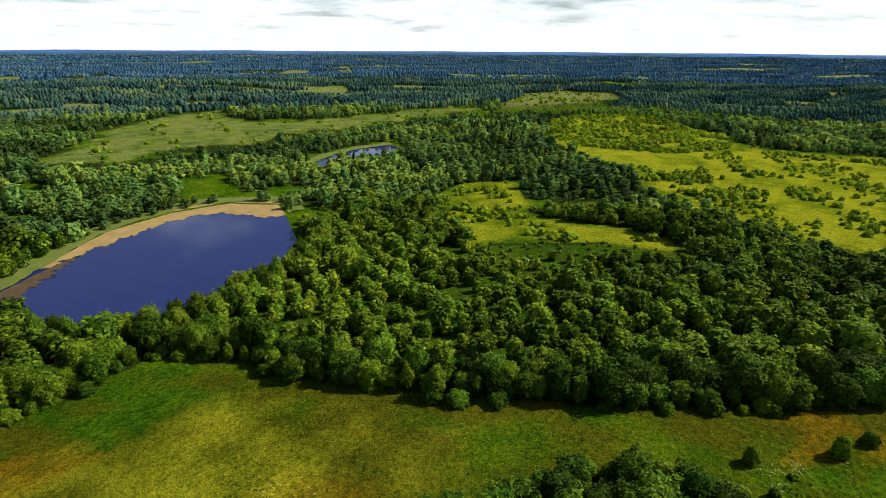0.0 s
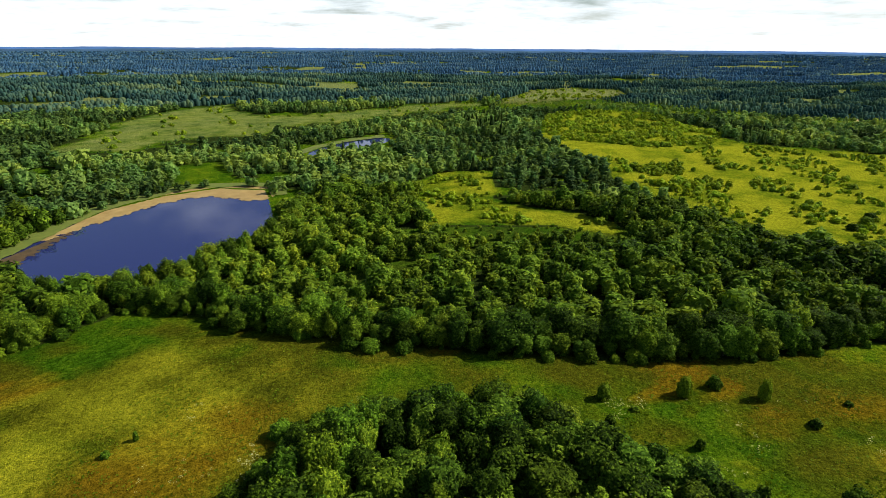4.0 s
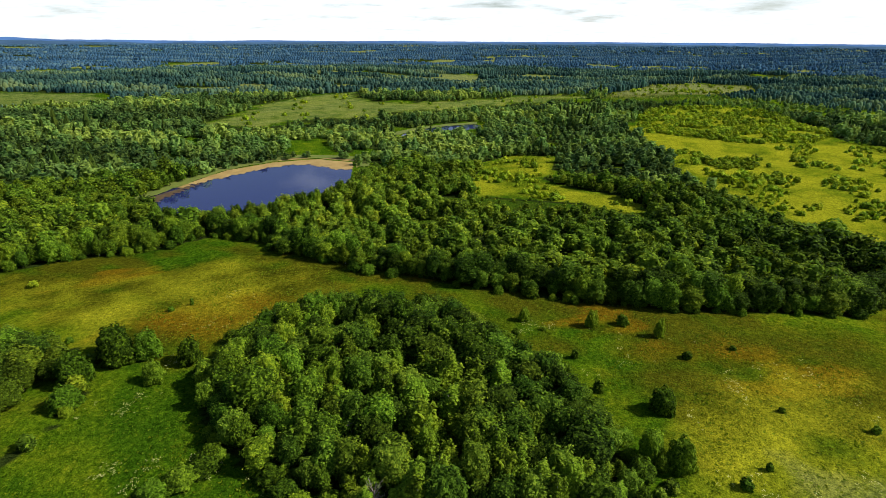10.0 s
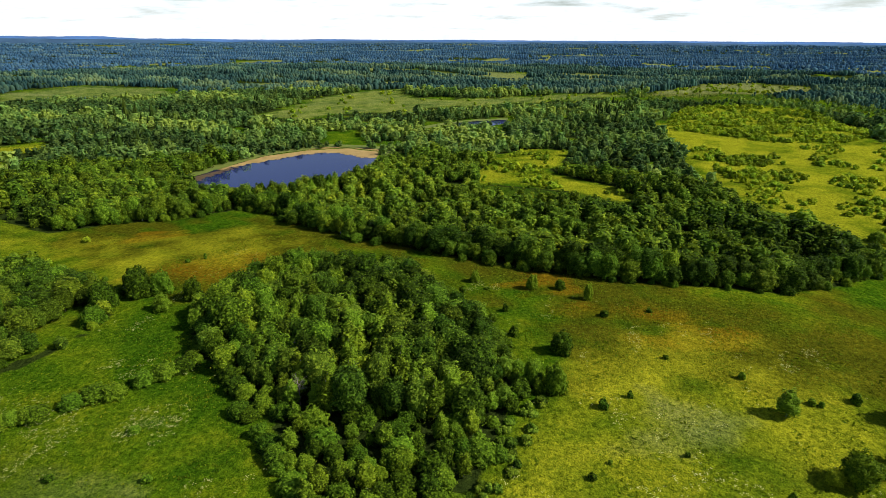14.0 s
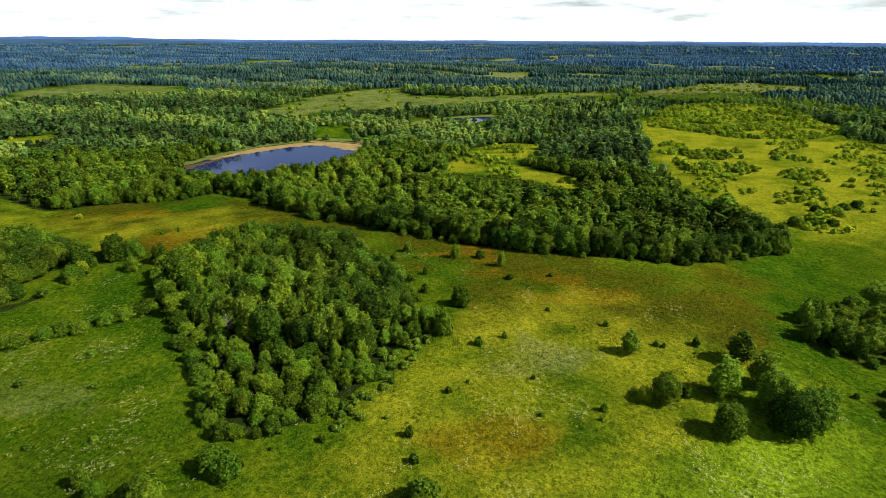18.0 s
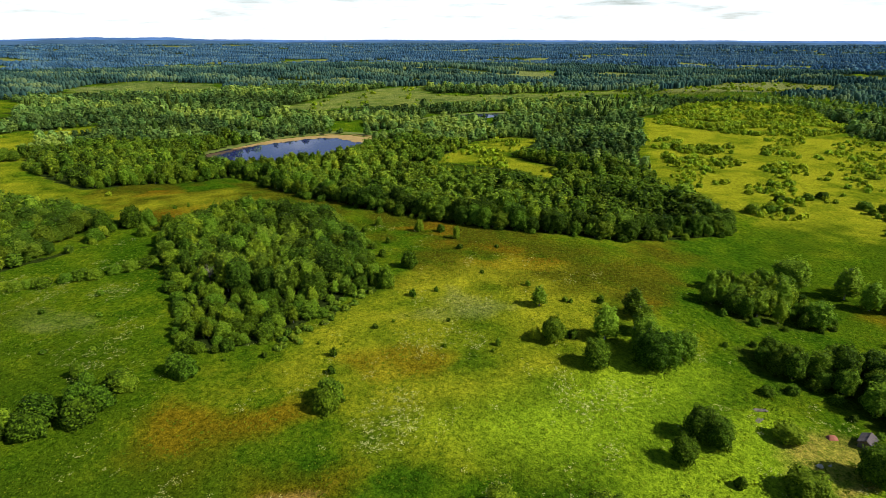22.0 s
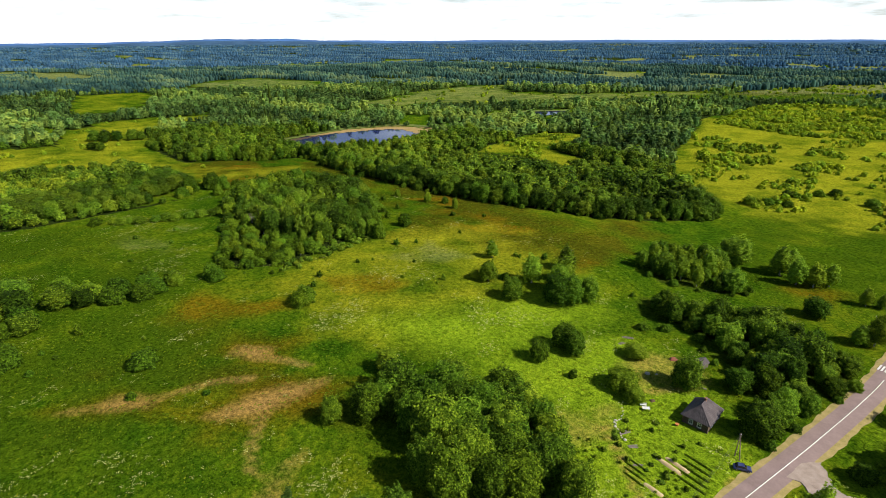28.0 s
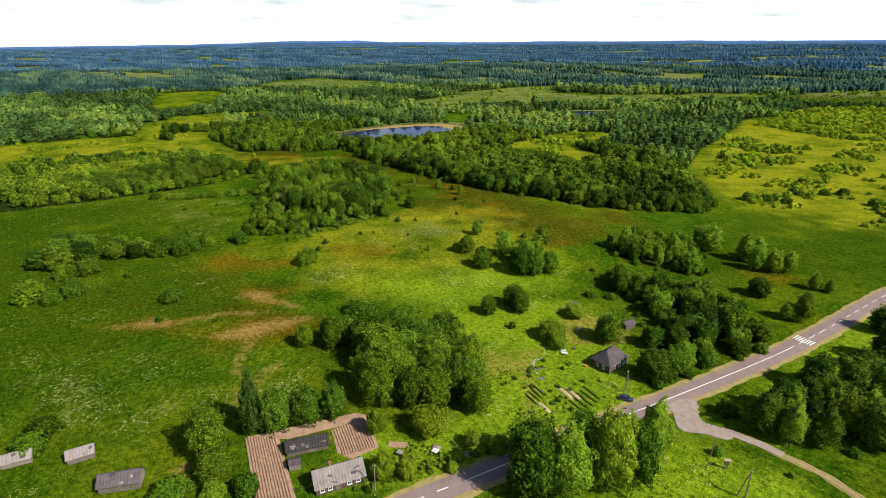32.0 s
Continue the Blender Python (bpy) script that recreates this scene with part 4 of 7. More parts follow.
def fill(poly, spacing, seed, margin=0.0):
    """Even but irregular places inside a polygon."""
    rng = np.random.default_rng(seed)
    xs, ys = [p[0] for p in poly], [p[1] for p in poly]
    ax, ay = np.meshgrid(np.arange(min(xs), max(xs), spacing), np.arange(min(ys), max(ys), spacing * 0.87))
    ax = ax + (np.arange(ax.shape[0]) % 2)[:, None] * spacing * 0.5
    ax, ay = ax.ravel() + rng.uniform(-0.32, 0.32, ax.size) * spacing, ay.ravel() + rng.uniform(-0.32, 0.32, ay.size) * spacing
    keep = signed(ax, ay, poly) > margin
    return list(zip(ax[keep], ay[keep]))


# single bushes and trees out in the meadow: x, y, width, height
plant("willow_bush", [(-23, 38, 6.7, 7.4), (-20, 49, 7.6, 9.7), (-66, 41, 9.7, 7.8), (-43, 31, 10.2, 12.3), (-36, 22, 8.8, 7.5), (113, 62, 7.2, 8.2), (109, 43, 6.7, 9.6), (115, 42, 6.9, 9.9),
                      (111, 40, 3.5, 5.7), (-46, 47, 10, 11), (-40, 43, 11, 12), (-34, 48, 9, 10.5), (72, 100, 4.1, 5.6), (94, 102, 4.7, 7.0), (104, 106, 4.6, 4.4), (115, 101, 3.8, 7.5)],
      "rounded green willow bush in open meadow grass", "bushes in the meadow")
plant("small_bush", [(-46, 81, 1.6, 3.3), (-50, 75, 2.3, 2.2), (71, 89, 3.1, 3.4), (79, 95, 2.5, 1.4), (90, 81, 2.4, 3.5), (80, 74, 2.8, 2.4), (97, 66, 3.5, 4.1), (115, 60, 1.4, 1.7), (122, 90, 3.3, 2.6),
                     (136, 99, 2.5, 1.6), (162, 68, 2.2, 2.5), (180, 63, 1.7, 2.0), (189, 69, 3.2, 3.3), (187, 41, 3.3, 4.2), (168, 25, 2.0, 3.2), (168, 21, 1.1, 1.5), (129, 15, 2.1, 1.9), (132, 21, 1.2, 1.3),
                     (128, 40, 3.1, 3.1), (134, 47, 1.8, 2.4)], "small dark green bush in meadow grass", "small bushes in the meadow")
plant("small_bush", [(113, 25, 2.0, 2.3), (119, -1, 1.1, 1.5), (127, -4, 2.4, 3.1), (132, -11, 2.5, 2.7), (109, -14, 2.1, 2.0), (100, -21, 1.3, 1.1), (24, -12, 3.0, 2.6), (185, 41, 3.0, 2.4), (178, 63, 2.3, 2.2),
                     (40, -22, 2.4, 2.0), (60, -36, 2.0, 1.8), (48, -44, 2.2, 1.6), (20, -30, 2.4, 2.0), (76, -20, 2.0, 1.6), (64, -8, 1.8, 1.5), (154, 16, 1.6, 1.5), (148, 30, 1.5, 1.6), (142, 70, 1.8, 1.8), (236, 2, 3.0, 3.2)],
      "small dark green bush in meadow grass", "small bushes in the meadow")
plant("willow_bush", [(139, -20, 8.4, 7.4), (141, -24, 7.0, 7.2), (93, -31, 8.1, 7.2), (70, -46, 4.3, 5.7), (76, -47, 4.7, 5.0), (85, -43, 8.3, 6.4), (83, -53, 8.6, 7.6), (80, -61, 10.3, 8.2), (75, -70, 11.5, 8.5),
                      (70, -78, 12.0, 8.8), (62, -74, 10.0, 8.5), (135, -77, 8.8, 6.2), (96, -115, 13.5, 9.2), (101, -102, 8.8, 8.0), (82, -99, 8.3, 6.3), (80, -92, 10.0, 8.7), (60, -88, 10.0, 8.2), (48, -84, 10, 8)],
      "broad green willow bush in the sloping meadow", "bushes in the meadow")
plant("small_bush", [(100, -82, 2.6, 5.2), (110, -92, 2.0, 1.5), (114, -100, 3.0, 1.8), (104, -94, 2.0, 1.6), (162, -72, 2.4, 1.6), (148, -86, 3.4, 2.0), (120, -70, 1.6, 1.4)], "small dark green bush in meadow grass", "small bushes in the meadow")
plant("birch_tree", [(171, 55, 6.2, 9.1), (201, 66, 9.0, 12.4), (196, 46, 9.5, 14.2), (206, 56, 8.6, 13.0)], "young birch with pale green leaves in the meadow", "meadow birches")
plant("fruit_tree", [(182, 36, 8.2, 9.2), (177, 34, 4.0, 4.5)], "airy yellow-green tree standing alone in the meadow", "meadow trees")
plant("near_maple_tree", [(197, 30, 8.6, 10.0), (211, 38, 11.0, 14.1), (215, 42, 10.0, 13.0), (219, 48, 8.0, 11.5), (208, 46, 9.5, 13.5), (224, 3, 6.4, 8.1), (226, 14, 8.2, 10.5), (231, 13, 7.4, 9.9)],
      "dense green tree clump in bright meadow grass", "meadow trees")

# the round copse north of the lower houses
plant("near_maple_tree", [(197, -57, 6.2, 9.0), (203, -51, 7.7, 10.4), (193, -32, 7.6, 8.4), (203, -38, 12.5, 13.2), (212, -24, 8.8, 9.5), (223, -46, 14.0, 17.0), (217, -32, 11.0, 12.7), (227, -32, 11.8, 14.0), (231, -23, 11.5, 12.4),
                     (236, -36, 12.4, 14.3), (240, -24, 8.6, 10.4), (247, -29, 8.1, 9.5), (210, -45, 9.2, 11.5), (235, -57, 11.5, 17.5), (236, -49, 11.4, 17.0), (229, -56, 9.5, 14.0), (247, -46, 11.6, 13.1), (250, -37, 10.6, 14.0), (257, -39, 9.3, 13.0), (242, -40, 10.0, 13.5)],
      "tall dense maple with dark leaf clumps", "copse of maples")
plant("near_alder_tree", [(222, -99, 11.2, 15.5), (226, -83, 8.9, 15.0), (229, -76, 9.6, 13.0), (232, -69, 7.7, 12.0), (231, -101, 9.0, 9.0)], "dark green tree beside the tilled garden", "row behind the garden")
plant("near_spruce_tree", [(222.0, -87.4, 10.0, 20.5)], "tall dark spruce beside the tilled garden")
plant("fruit_tree", [(245, -65, 5.9, 8.4), (254, -55, 10.4, 8.6), (258, -73, 6.0, 8.0), (262, -69, 4.7, 8.0), (249, 7, 9.7, 7.0), (254, 3, 6.6, 4.8), (246, 25, 8.3, 4.9), (265, -50, 4.5, 4.5), (271, -47, 5.5, 4.5), (268, -60, 3.0, 3.0)],
      "bushy yellow-green fruit tree in a cottage garden", "fruit trees")
plant("willow_bush", [(191, -131, 8.6, 5.7), (186, -127, 8.0, 5.5), (229, -111, 9.5, 5.2), (240, -98, 6.5, 6.4), (236, -104, 7.0, 4.5), (259, -78, 1.8, 2.4), (306, 9, 6.2, 5.0), (334, 15, 3.5, 2.8), (310, -9, 2.8, 3.2), (325, -4, 2.0, 1.6)],
      "low green bush beside the village sheds", "village bushes")
plant("near_maple_tree", [(285, -51, 13.0, 21.5), (296, -37, 12.5, 23.5), (300, -31, 10.5, 18.0), (281, -43, 9.0, 16.0), (290, -38, 10.0, 20.5), (263, 19, 9.2, 11.4)], "tall full-crowned maple beside the road", "roadside maples")
plant("near_birch_tree", [(291, -46, 13.0, 22.0), (298.5, -21, 10.0, 19.5), (295, -25, 7.0, 15.0), (305, 84, 8.5, 14.3), (301, 119, 6.0, 9.0), (306, 120, 5.0, 7.0), (301, 82, 7.3, 8.6)], "birch with hanging pale twigs beside the road", "roadside birches")
plant("near_alder_tree", [(337, 23, 12.0, 14.7), (332, 48, 13.0, 13.2), (326, 44, 13.0, 13.6), (320, 41, 11.0, 12.7), (332, 73, 11.7, 14.1), (327, 96, 10.2, 11.3), (324, 30, 10.0, 13.0), (316, 20, 9.0, 12.0)],
      "dark roadside tree in a dense clump", "trees beyond the road")
plant("near_birch_tree", [(315, 9, 10.0, 14.5), (321, 9, 8.0, 13.6), (327, 13, 8.5, 14.0), (330, 24, 9.0, 13.5), (319, 16, 8.0, 12.5)], "tall pale birch in the clump beyond the road", "trees beyond the road")
plant("near_maple_tree", [(287, 96, 9.6, 9.0), (251, 133, 15.0, 13.8), (258, 98, 10.5, 11.3), (275, 28, 9.0, 8.2), (283.5, 10, 10.0, 11.4), (286.5, 19, 9.0, 8.5), (288.5, 34, 7.3, 7.1), (292, 29, 7.0, 6.8), (297, 43, 7.2, 6.2), (299, 58, 7.5, 7.2)],
      "full green tree near the wooden cottage", "trees round the cottage")
plant("birch_tree", [(270, 131, 9.9, 15.9), (277, 124, 9.6, 14.0), (283, 126, 9.0, 12.5), (288, 131, 8.0, 11.5), (273, 138, 8.0, 13.0)], "grey-green birch at the field's end", "birches at the field's end")

for poly, kinds, spacing, low, high, label, group, seed in (
        (GROVE_HOUSE, ("maple_tree", "maple_tree", "alder_tree"), 6.6, 9.0, 13.0, "dark leafy tree in the grove behind the cottage", "grove behind the cottage", 1),
        (GROVE_BIRCH, ("birch_tree", "birch_tree", "maple_tree"), 6.0, 9.5, 14.0, "slender pale birch in a meadow grove", "birch grove", 2),
        (GROVE_EAST, ("alder_tree", "birch_tree"), 8.5, 10.0, 14.0, "dark tree in the wood beyond the road", "wood beyond the road", 3),
        (GROVE_MID, ("maple_tree", "alder_tree", "birch_tree", "aspen_tree"), 5.0, 8.5, 14.5, "mixed birch and maple tree in the dense middle grove", "middle grove", 4)):
    for x, y in fill(poly, spacing, seed, 3.5 if poly is GROVE_HOUSE else 1.5):
        kind_name = tree_rng.choice(kinds)
        if poly is GROVE_MID and tree_rng.random() < 0.75:
            kind_name = "alder_tree" if (y > 58 and x > 12) or (x > 73 and y > 30) else "maple_tree" if x < 30 and x + 0.4 * y < 46 else tree_rng.choice(("birch_tree", "birch_tree", "aspen_tree"))
        rimmed = min(1.0, 0.56 + 0.04 * float(signed(np.array([x]), np.array([y]), poly)[0]))
        if poly is GROVE_MID and y < 6 + (x - 49) * 0.34:
            kind_name, rimmed = ("willow_bush", 0.4) if tree_rng.random() < 0.8 else ("birch_tree", 0.6)
        h = tree_rng.uniform(low * 0.8, high * 1.1) * rimmed
        tree(kind_name, x, y, h ** 0.8 * 1.64 * tree_rng.uniform(0.58, 0.88) * (0.78 if kind_name == "birch_tree" else 1.45 if kind_name == "willow_bush" else 1.0), h, label, group)
# the near part of the western wood stands tree by tree
for x, y in fill(GROVE_WEST, 6.4, 5, 2.0):
    if x > -95 and y > -72 and (x < -50 or y < 6):
        d = float(signed(np.array([x]), np.array([y]), GROVE_WEST)[0])
        h = tree_rng.uniform(7.0, 11.5) * min(1.0, 0.6 + 0.05 * d)
        tree(tree_rng.choice(("aspen_tree", "aspen_tree", "aspen_tree", "maple_tree")), x, y, h * tree_rng.uniform(0.75, 1.05), h, "round dark green tree in the western wood", "western wood")
# more maples close the copse
for x, y in fill([(198, -55), (206, -36), (212, -24), (232, -20), (250, -30), (257, -40), (247, -50), (238, -58), (226, -50), (212, -48)], 7.6, 6, 1.0):
    tree("near_maple_tree", x, y, tree_rng.uniform(8.5, 11.0), tree_rng.uniform(10.5, 14.0), "tall dense maple with dark leaf clumps", "copse of maples")
plant("alder_tree", [(68, -100, 13, 11), (66, -91, 12, 10.5), (58, -98, 13, 12), (56, -88, 12, 11), (72, -79, 11, 8.5), (50, -94, 13, 12), (62, -106, 12, 10), (78, -72, 10, 7.5), (84, -93, 10, 8.0)], "round dark alder in the meadow hedge", "meadow hedge")
plant("willow_bush", [(83, -65, 10, 7.0), (89, -57, 9.5, 7.0), (88, -51, 9, 6.5), (87, -43, 7, 6.0), (96, -31, 8, 6.5), (103, -103, 9, 7.5), (105, -110, 8, 6.5), (81, -101, 9, 7.0)], "broad dark willow bush in the meadow hedge", "meadow hedge")
# alders, birches and willows crowd the near shore of the pond
for (x, y), k in zip(ribbon([(-172, 178), (-150, 173), (-124, 169), (-100, 175), (-84, 200), (-74, 226), (-66, 252), (-66, 280)], 5.5), range(99)):
    for back in (0.0, 5.0):
        kind_name = tree_rng.choice(("aspen_tree", "birch_tree", "aspen_tree", "willow_bush"))
        h = tree_rng.uniform(9.0, 13.0) if k < 11 else tree_rng.uniform(9.5, 15.5)
        tree(kind_name, x + back * 0.8 + tree_rng.uniform(-1.5, 1.5), y - back + tree_rng.uniform(-1.5, 1.5), h * tree_rng.uniform(0.5, 0.75), h, "leafy tree on the near shore of the pond", "trees on the pond shore")
# shrubs along the old field banks
for line in ([(-8, -22), (6, -2), (12, 12), (14, 24)], [(-18, -32), (-4, -18)], [(30, 16), (44, 4), (70, -12)]):
    for x, y in ribbon(line, 5.0):
        tree("willow_bush", x + tree_rng.uniform(-1.5, 1.5), y + tree_rng.uniform(-1.5, 1.5), tree_rng.uniform(5.5, 8.5), tree_rng.uniform(3.2, 5.0), "low dark hedge shrub on an old field bank", "hedge shrubs")

plant("alder_tree", [(-318, 75, 13, 13), (-309, 82, 12, 13.5), (-303, 90, 12, 12), (-296, 102, 13, 13), (-291, 108, 10, 10), (-300, 76, 10, 9), (-266, 60, 10, 9), (-274, 56, 9, 8)], "dark alder in a clump on the western field", "alder clump")
plant("willow_bush", [(237, 236, 9, 6.5), (246, 243, 8, 5), (256, 246, 7, 4.5), (252, 272, 7, 4.5), (268, 284, 8, 5), (276, 293, 8, 5), (296, 277, 9, 6), (306, 276, 10, 6), (330, 215, 9, 5), (222, 196, 10, 7.5), (226, 206, 8, 6.5)],
      "broad rounded willow bush in a wet meadow", "wet meadow willows")
# ---- woodland ----
# bushes crowd the rims of the groves and of the big wood
rim_rng = random.Random(17)
for poly, step, chance, low, high, label, group in ((GROVE_MID, 4.2, 0.75, 2.2, 5.0, "leafy bush at the rim of the middle grove", "rim of the middle grove"), (GROVE_HOUSE, 5.0, 0.6, 2.0, 4.2, "leafy bush at the rim of the cottage grove", "rim of the cottage grove"),
                                                    (GROVE_BIRCH, 5.0, 0.6, 1.8, 4.0, "leafy bush at the rim of the birch grove", "rim of the birch grove"), (FIELD[1:18], 4.6, 0.62, 1.8, 5.0, "leafy bush at the foot of the big wood", "foot of the big wood"), (GROVE_WEST[:9], 5.5, 0.6, 2.0, 4.6, "leafy bush at the rim of the western wood", "rim of the western wood")):
    closed = poly in (GROVE_MID, GROVE_HOUSE, GROVE_BIRCH)
    for x, y in ribbon(poly + poly[:1] if closed else poly, step):
        if rim_rng.random() < chance:
            h = rim_rng.uniform(low, high)
            tree("willow_bush", x + rim_rng.uniform(-2.2, 2.2), y + rim_rng.uniform(-2.2, 2.2), h * rim_rng.uniform(1.0, 1.6), h, label, group)
# the wood's front along the meadow stands tree by tree
front_rng = np.random.default_rng(11)
front = ribbon(FIELD[1:17], 4.6)
for row, (back, lo, hi) in enumerate(((2.5, 4.5, 13.0), (7.5, 8.0, 15.5))):
    d = np.gradient(front, axis=0)
    d /= np.linalg.norm(d, axis=1)[:, None]
    for (x, y), (dx, dy) in zip(front, d):
        x, y = x - dy * back + front_rng.uniform(-1.6, 1.6), y + dx * back + front_rng.uniform(-1.6, 1.6)
        if bool(inside(np.array([x]), np.array([y]), FIELD)[0]):
            continue
        h = front_rng.uniform(lo, hi)
        kind_name = (("maple_tree", "alder_tree", "maple_tree", "birch_tree") if x < 5 else ("alder_tree", "alder_tree", "maple_tree", "aspen_tree"))[front_rng.integers(0, 4)]
        tree(kind_name, x, y, h ** 0.75 * 1.85 * front_rng.uniform(0.62, 0.95) * (0.75 if kind_name == "birch_tree" else 1.0), h, "leafy tree at the edge of the big wood", "edge of the big wood")


def woodland(name, templates, places, wide, high, mat, label, category, seed, base=0.0, bias=0.0, smooth=False, spread=0.55):
    """Many trees joined into one mesh. templates: crowns; places: x, y; wide, high: for each tree."""
    rng = np.random.default_rng(seed)
    x, y = places
    z = land(x, y) + base
    pick = rng.integers(0, len(templates), len(x))
    turn, tone = rng.uniform(0, 6.283, len(x)), 0.5 * (0.55 - spread) + rng.uniform(0, 1, len(x)) * spread + 0.35 * (lumpy(x, y, 120, seed + 1) * 0.5 + 0.5) + 0.02 + 0.8 * bias
    vs, fs, ts, count = [], [], [], 0
    for k, (tv, tf) in enumerate(templates):
        sel = np.nonzero(pick == k)[0]
        if not len(sel):
            continue
        c, s = np.cos(turn[sel])[:, None], np.sin(turn[sel])[:, None]
        vx = (tv[:, 0] * c - tv[:, 1] * s) * wide[sel][:, None] + x[sel][:, None]
        vy = (tv[:, 0] * s + tv[:, 1] * c) * wide[sel][:, None] + y[sel][:, None]
        vz = tv[:, 2] * high[sel][:, None] + z[sel][:, None]
        vs.append(np.stack([vx, vy, vz], -1).reshape(-1, 3))
        fs.append((tf[None] + (np.arange(len(sel)) * len(tv))[:, None, None] + count).reshape(-1, 3))
        ts.append(np.repeat(np.clip(tone[sel], 0.0, 0.999), len(tv)))
        count += len(sel) * len(tv)
    ob = new(name, mesh_of(name, np.concatenate(vs), np.concatenate(fs), mat, smooth, [("tone", np.concatenate(ts))]))
    return tagged(ob, label, category, kind="stuff")


def scatter(lo, hi, across, deep, seed):
    """Jittered places between two distances from the flight line, in rows round its middle, over the seen half of the land."""
    rng = np.random.default_rng(seed)
    xs, ys = [], []
    for r in np.arange(max(lo - 190, 20), hi + 190, deep):
        a = np.radians(np.arange(38, 188, math.degrees(across / r)))
        rr = r + rng.uniform(-0.5, 0.5, len(a)) * deep
        a = a + rng.uniform(-0.45, 0.45, len(a)) * across / r
        xs.append(170 + rr * np.cos(a))
        ys.append(-65 + rr * np.sin(a))
    ax, ay = np.concatenate(xs), np.concatenate(ys)
    d = rim_distance(ax, ay, [PATH_A, PATH_B], False)
    keep = (d >= lo) & (d < hi)
    return ax[keep], ay[keep]


def hides_meadow(x, y):
    """Where trees would hide a far meadow from the camera's flight line; these are kept low and sparse."""
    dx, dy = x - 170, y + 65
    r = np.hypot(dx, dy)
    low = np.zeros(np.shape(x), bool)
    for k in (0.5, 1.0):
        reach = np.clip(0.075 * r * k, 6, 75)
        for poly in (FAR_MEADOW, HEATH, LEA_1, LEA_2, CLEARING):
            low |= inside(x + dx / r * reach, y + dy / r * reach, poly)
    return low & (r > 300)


FULL = [crown("broad", 300 + k, 13, 150, 0.100, 1.3, 0.03) for k in range(6)] + [crown("birch", 320 + k, 12, 120, 0.100, 1.8) for k in range(2)]
THIN = [crown("broad", 360 + k, 6, 26, 0.21, 1.4) for k in range(6)] + [crown("birch", 380 + k, 5, 22, 0.21, 1.9) for k in range(3)]


def fir(seed):
    """A far conifer: three ragged skirts, one on another."""
    rng = np.random.default_rng(seed)
    v, f = [], []
    for z0, z1, r in ((0.02, 0.5, 0.5), (0.3, 0.78, 0.38), (0.6, 1.0, 0.24)):
        b = len(v)
        v.append((rng.uniform(-0.03, 0.03), rng.uniform(-0.03, 0.03), z1))
        for k in range(6):
            q = r * rng.uniform(0.75, 1.15)
            v.append((q * math.cos(k * 1.047), q * math.sin(k * 1.047), z0 + rng.uniform(-0.03, 0.05)))
        f += [(b, b + 1 + k, b + 1 + (k + 1) % 6) for k in range(6)]
    return np.array(v), np.array(f)


SPIRE_THIN = [fir(400 + k) for k in range(4)]


def sprig(seed, sides, rings):
    """A far crown: rings of a few corners and a ragged tip."""
    rng = np.random.default_rng(seed)
    v = [(r * rng.uniform(0.8, 1.2) * math.cos(6.283 * k / sides), r * rng.uniform(0.8, 1.2) * math.sin(6.283 * k / sides), z + rng.uniform(-0.05, 0.05)) for r, z in rings for k in range(sides)]
    v.append((rng.uniform(-0.08, 0.08), rng.uniform(-0.08, 0.08), 1.0))
    f = []
    for j in range(len(rings) - 1):
        for k in range(sides):
            a, b = j * sides + k, j * sides + (k + 1) % sides
            f += [(a, b, b + sides), (a, b + sides, a + sides)]
    top = (len(rings) - 1) * sides
    f += [(top + k, top + (k + 1) % sides, len(v) - 1) for k in range(sides)]
    return np.array(v), np.array(f)


CLUMP = [sprig(420 + k, 5, ((0.46, 0.05), (0.48, 0.6), (0.32, 0.92))) for k in range(6)]
LUMP = [sprig(430 + k, 5, ((0.5, 0.05), (0.40, 0.86))) for k in range(6)]
BUSHY = [crown("bush", 440 + k, 6, 40, 0.19, 0.8, 0.03) for k in range(4)]


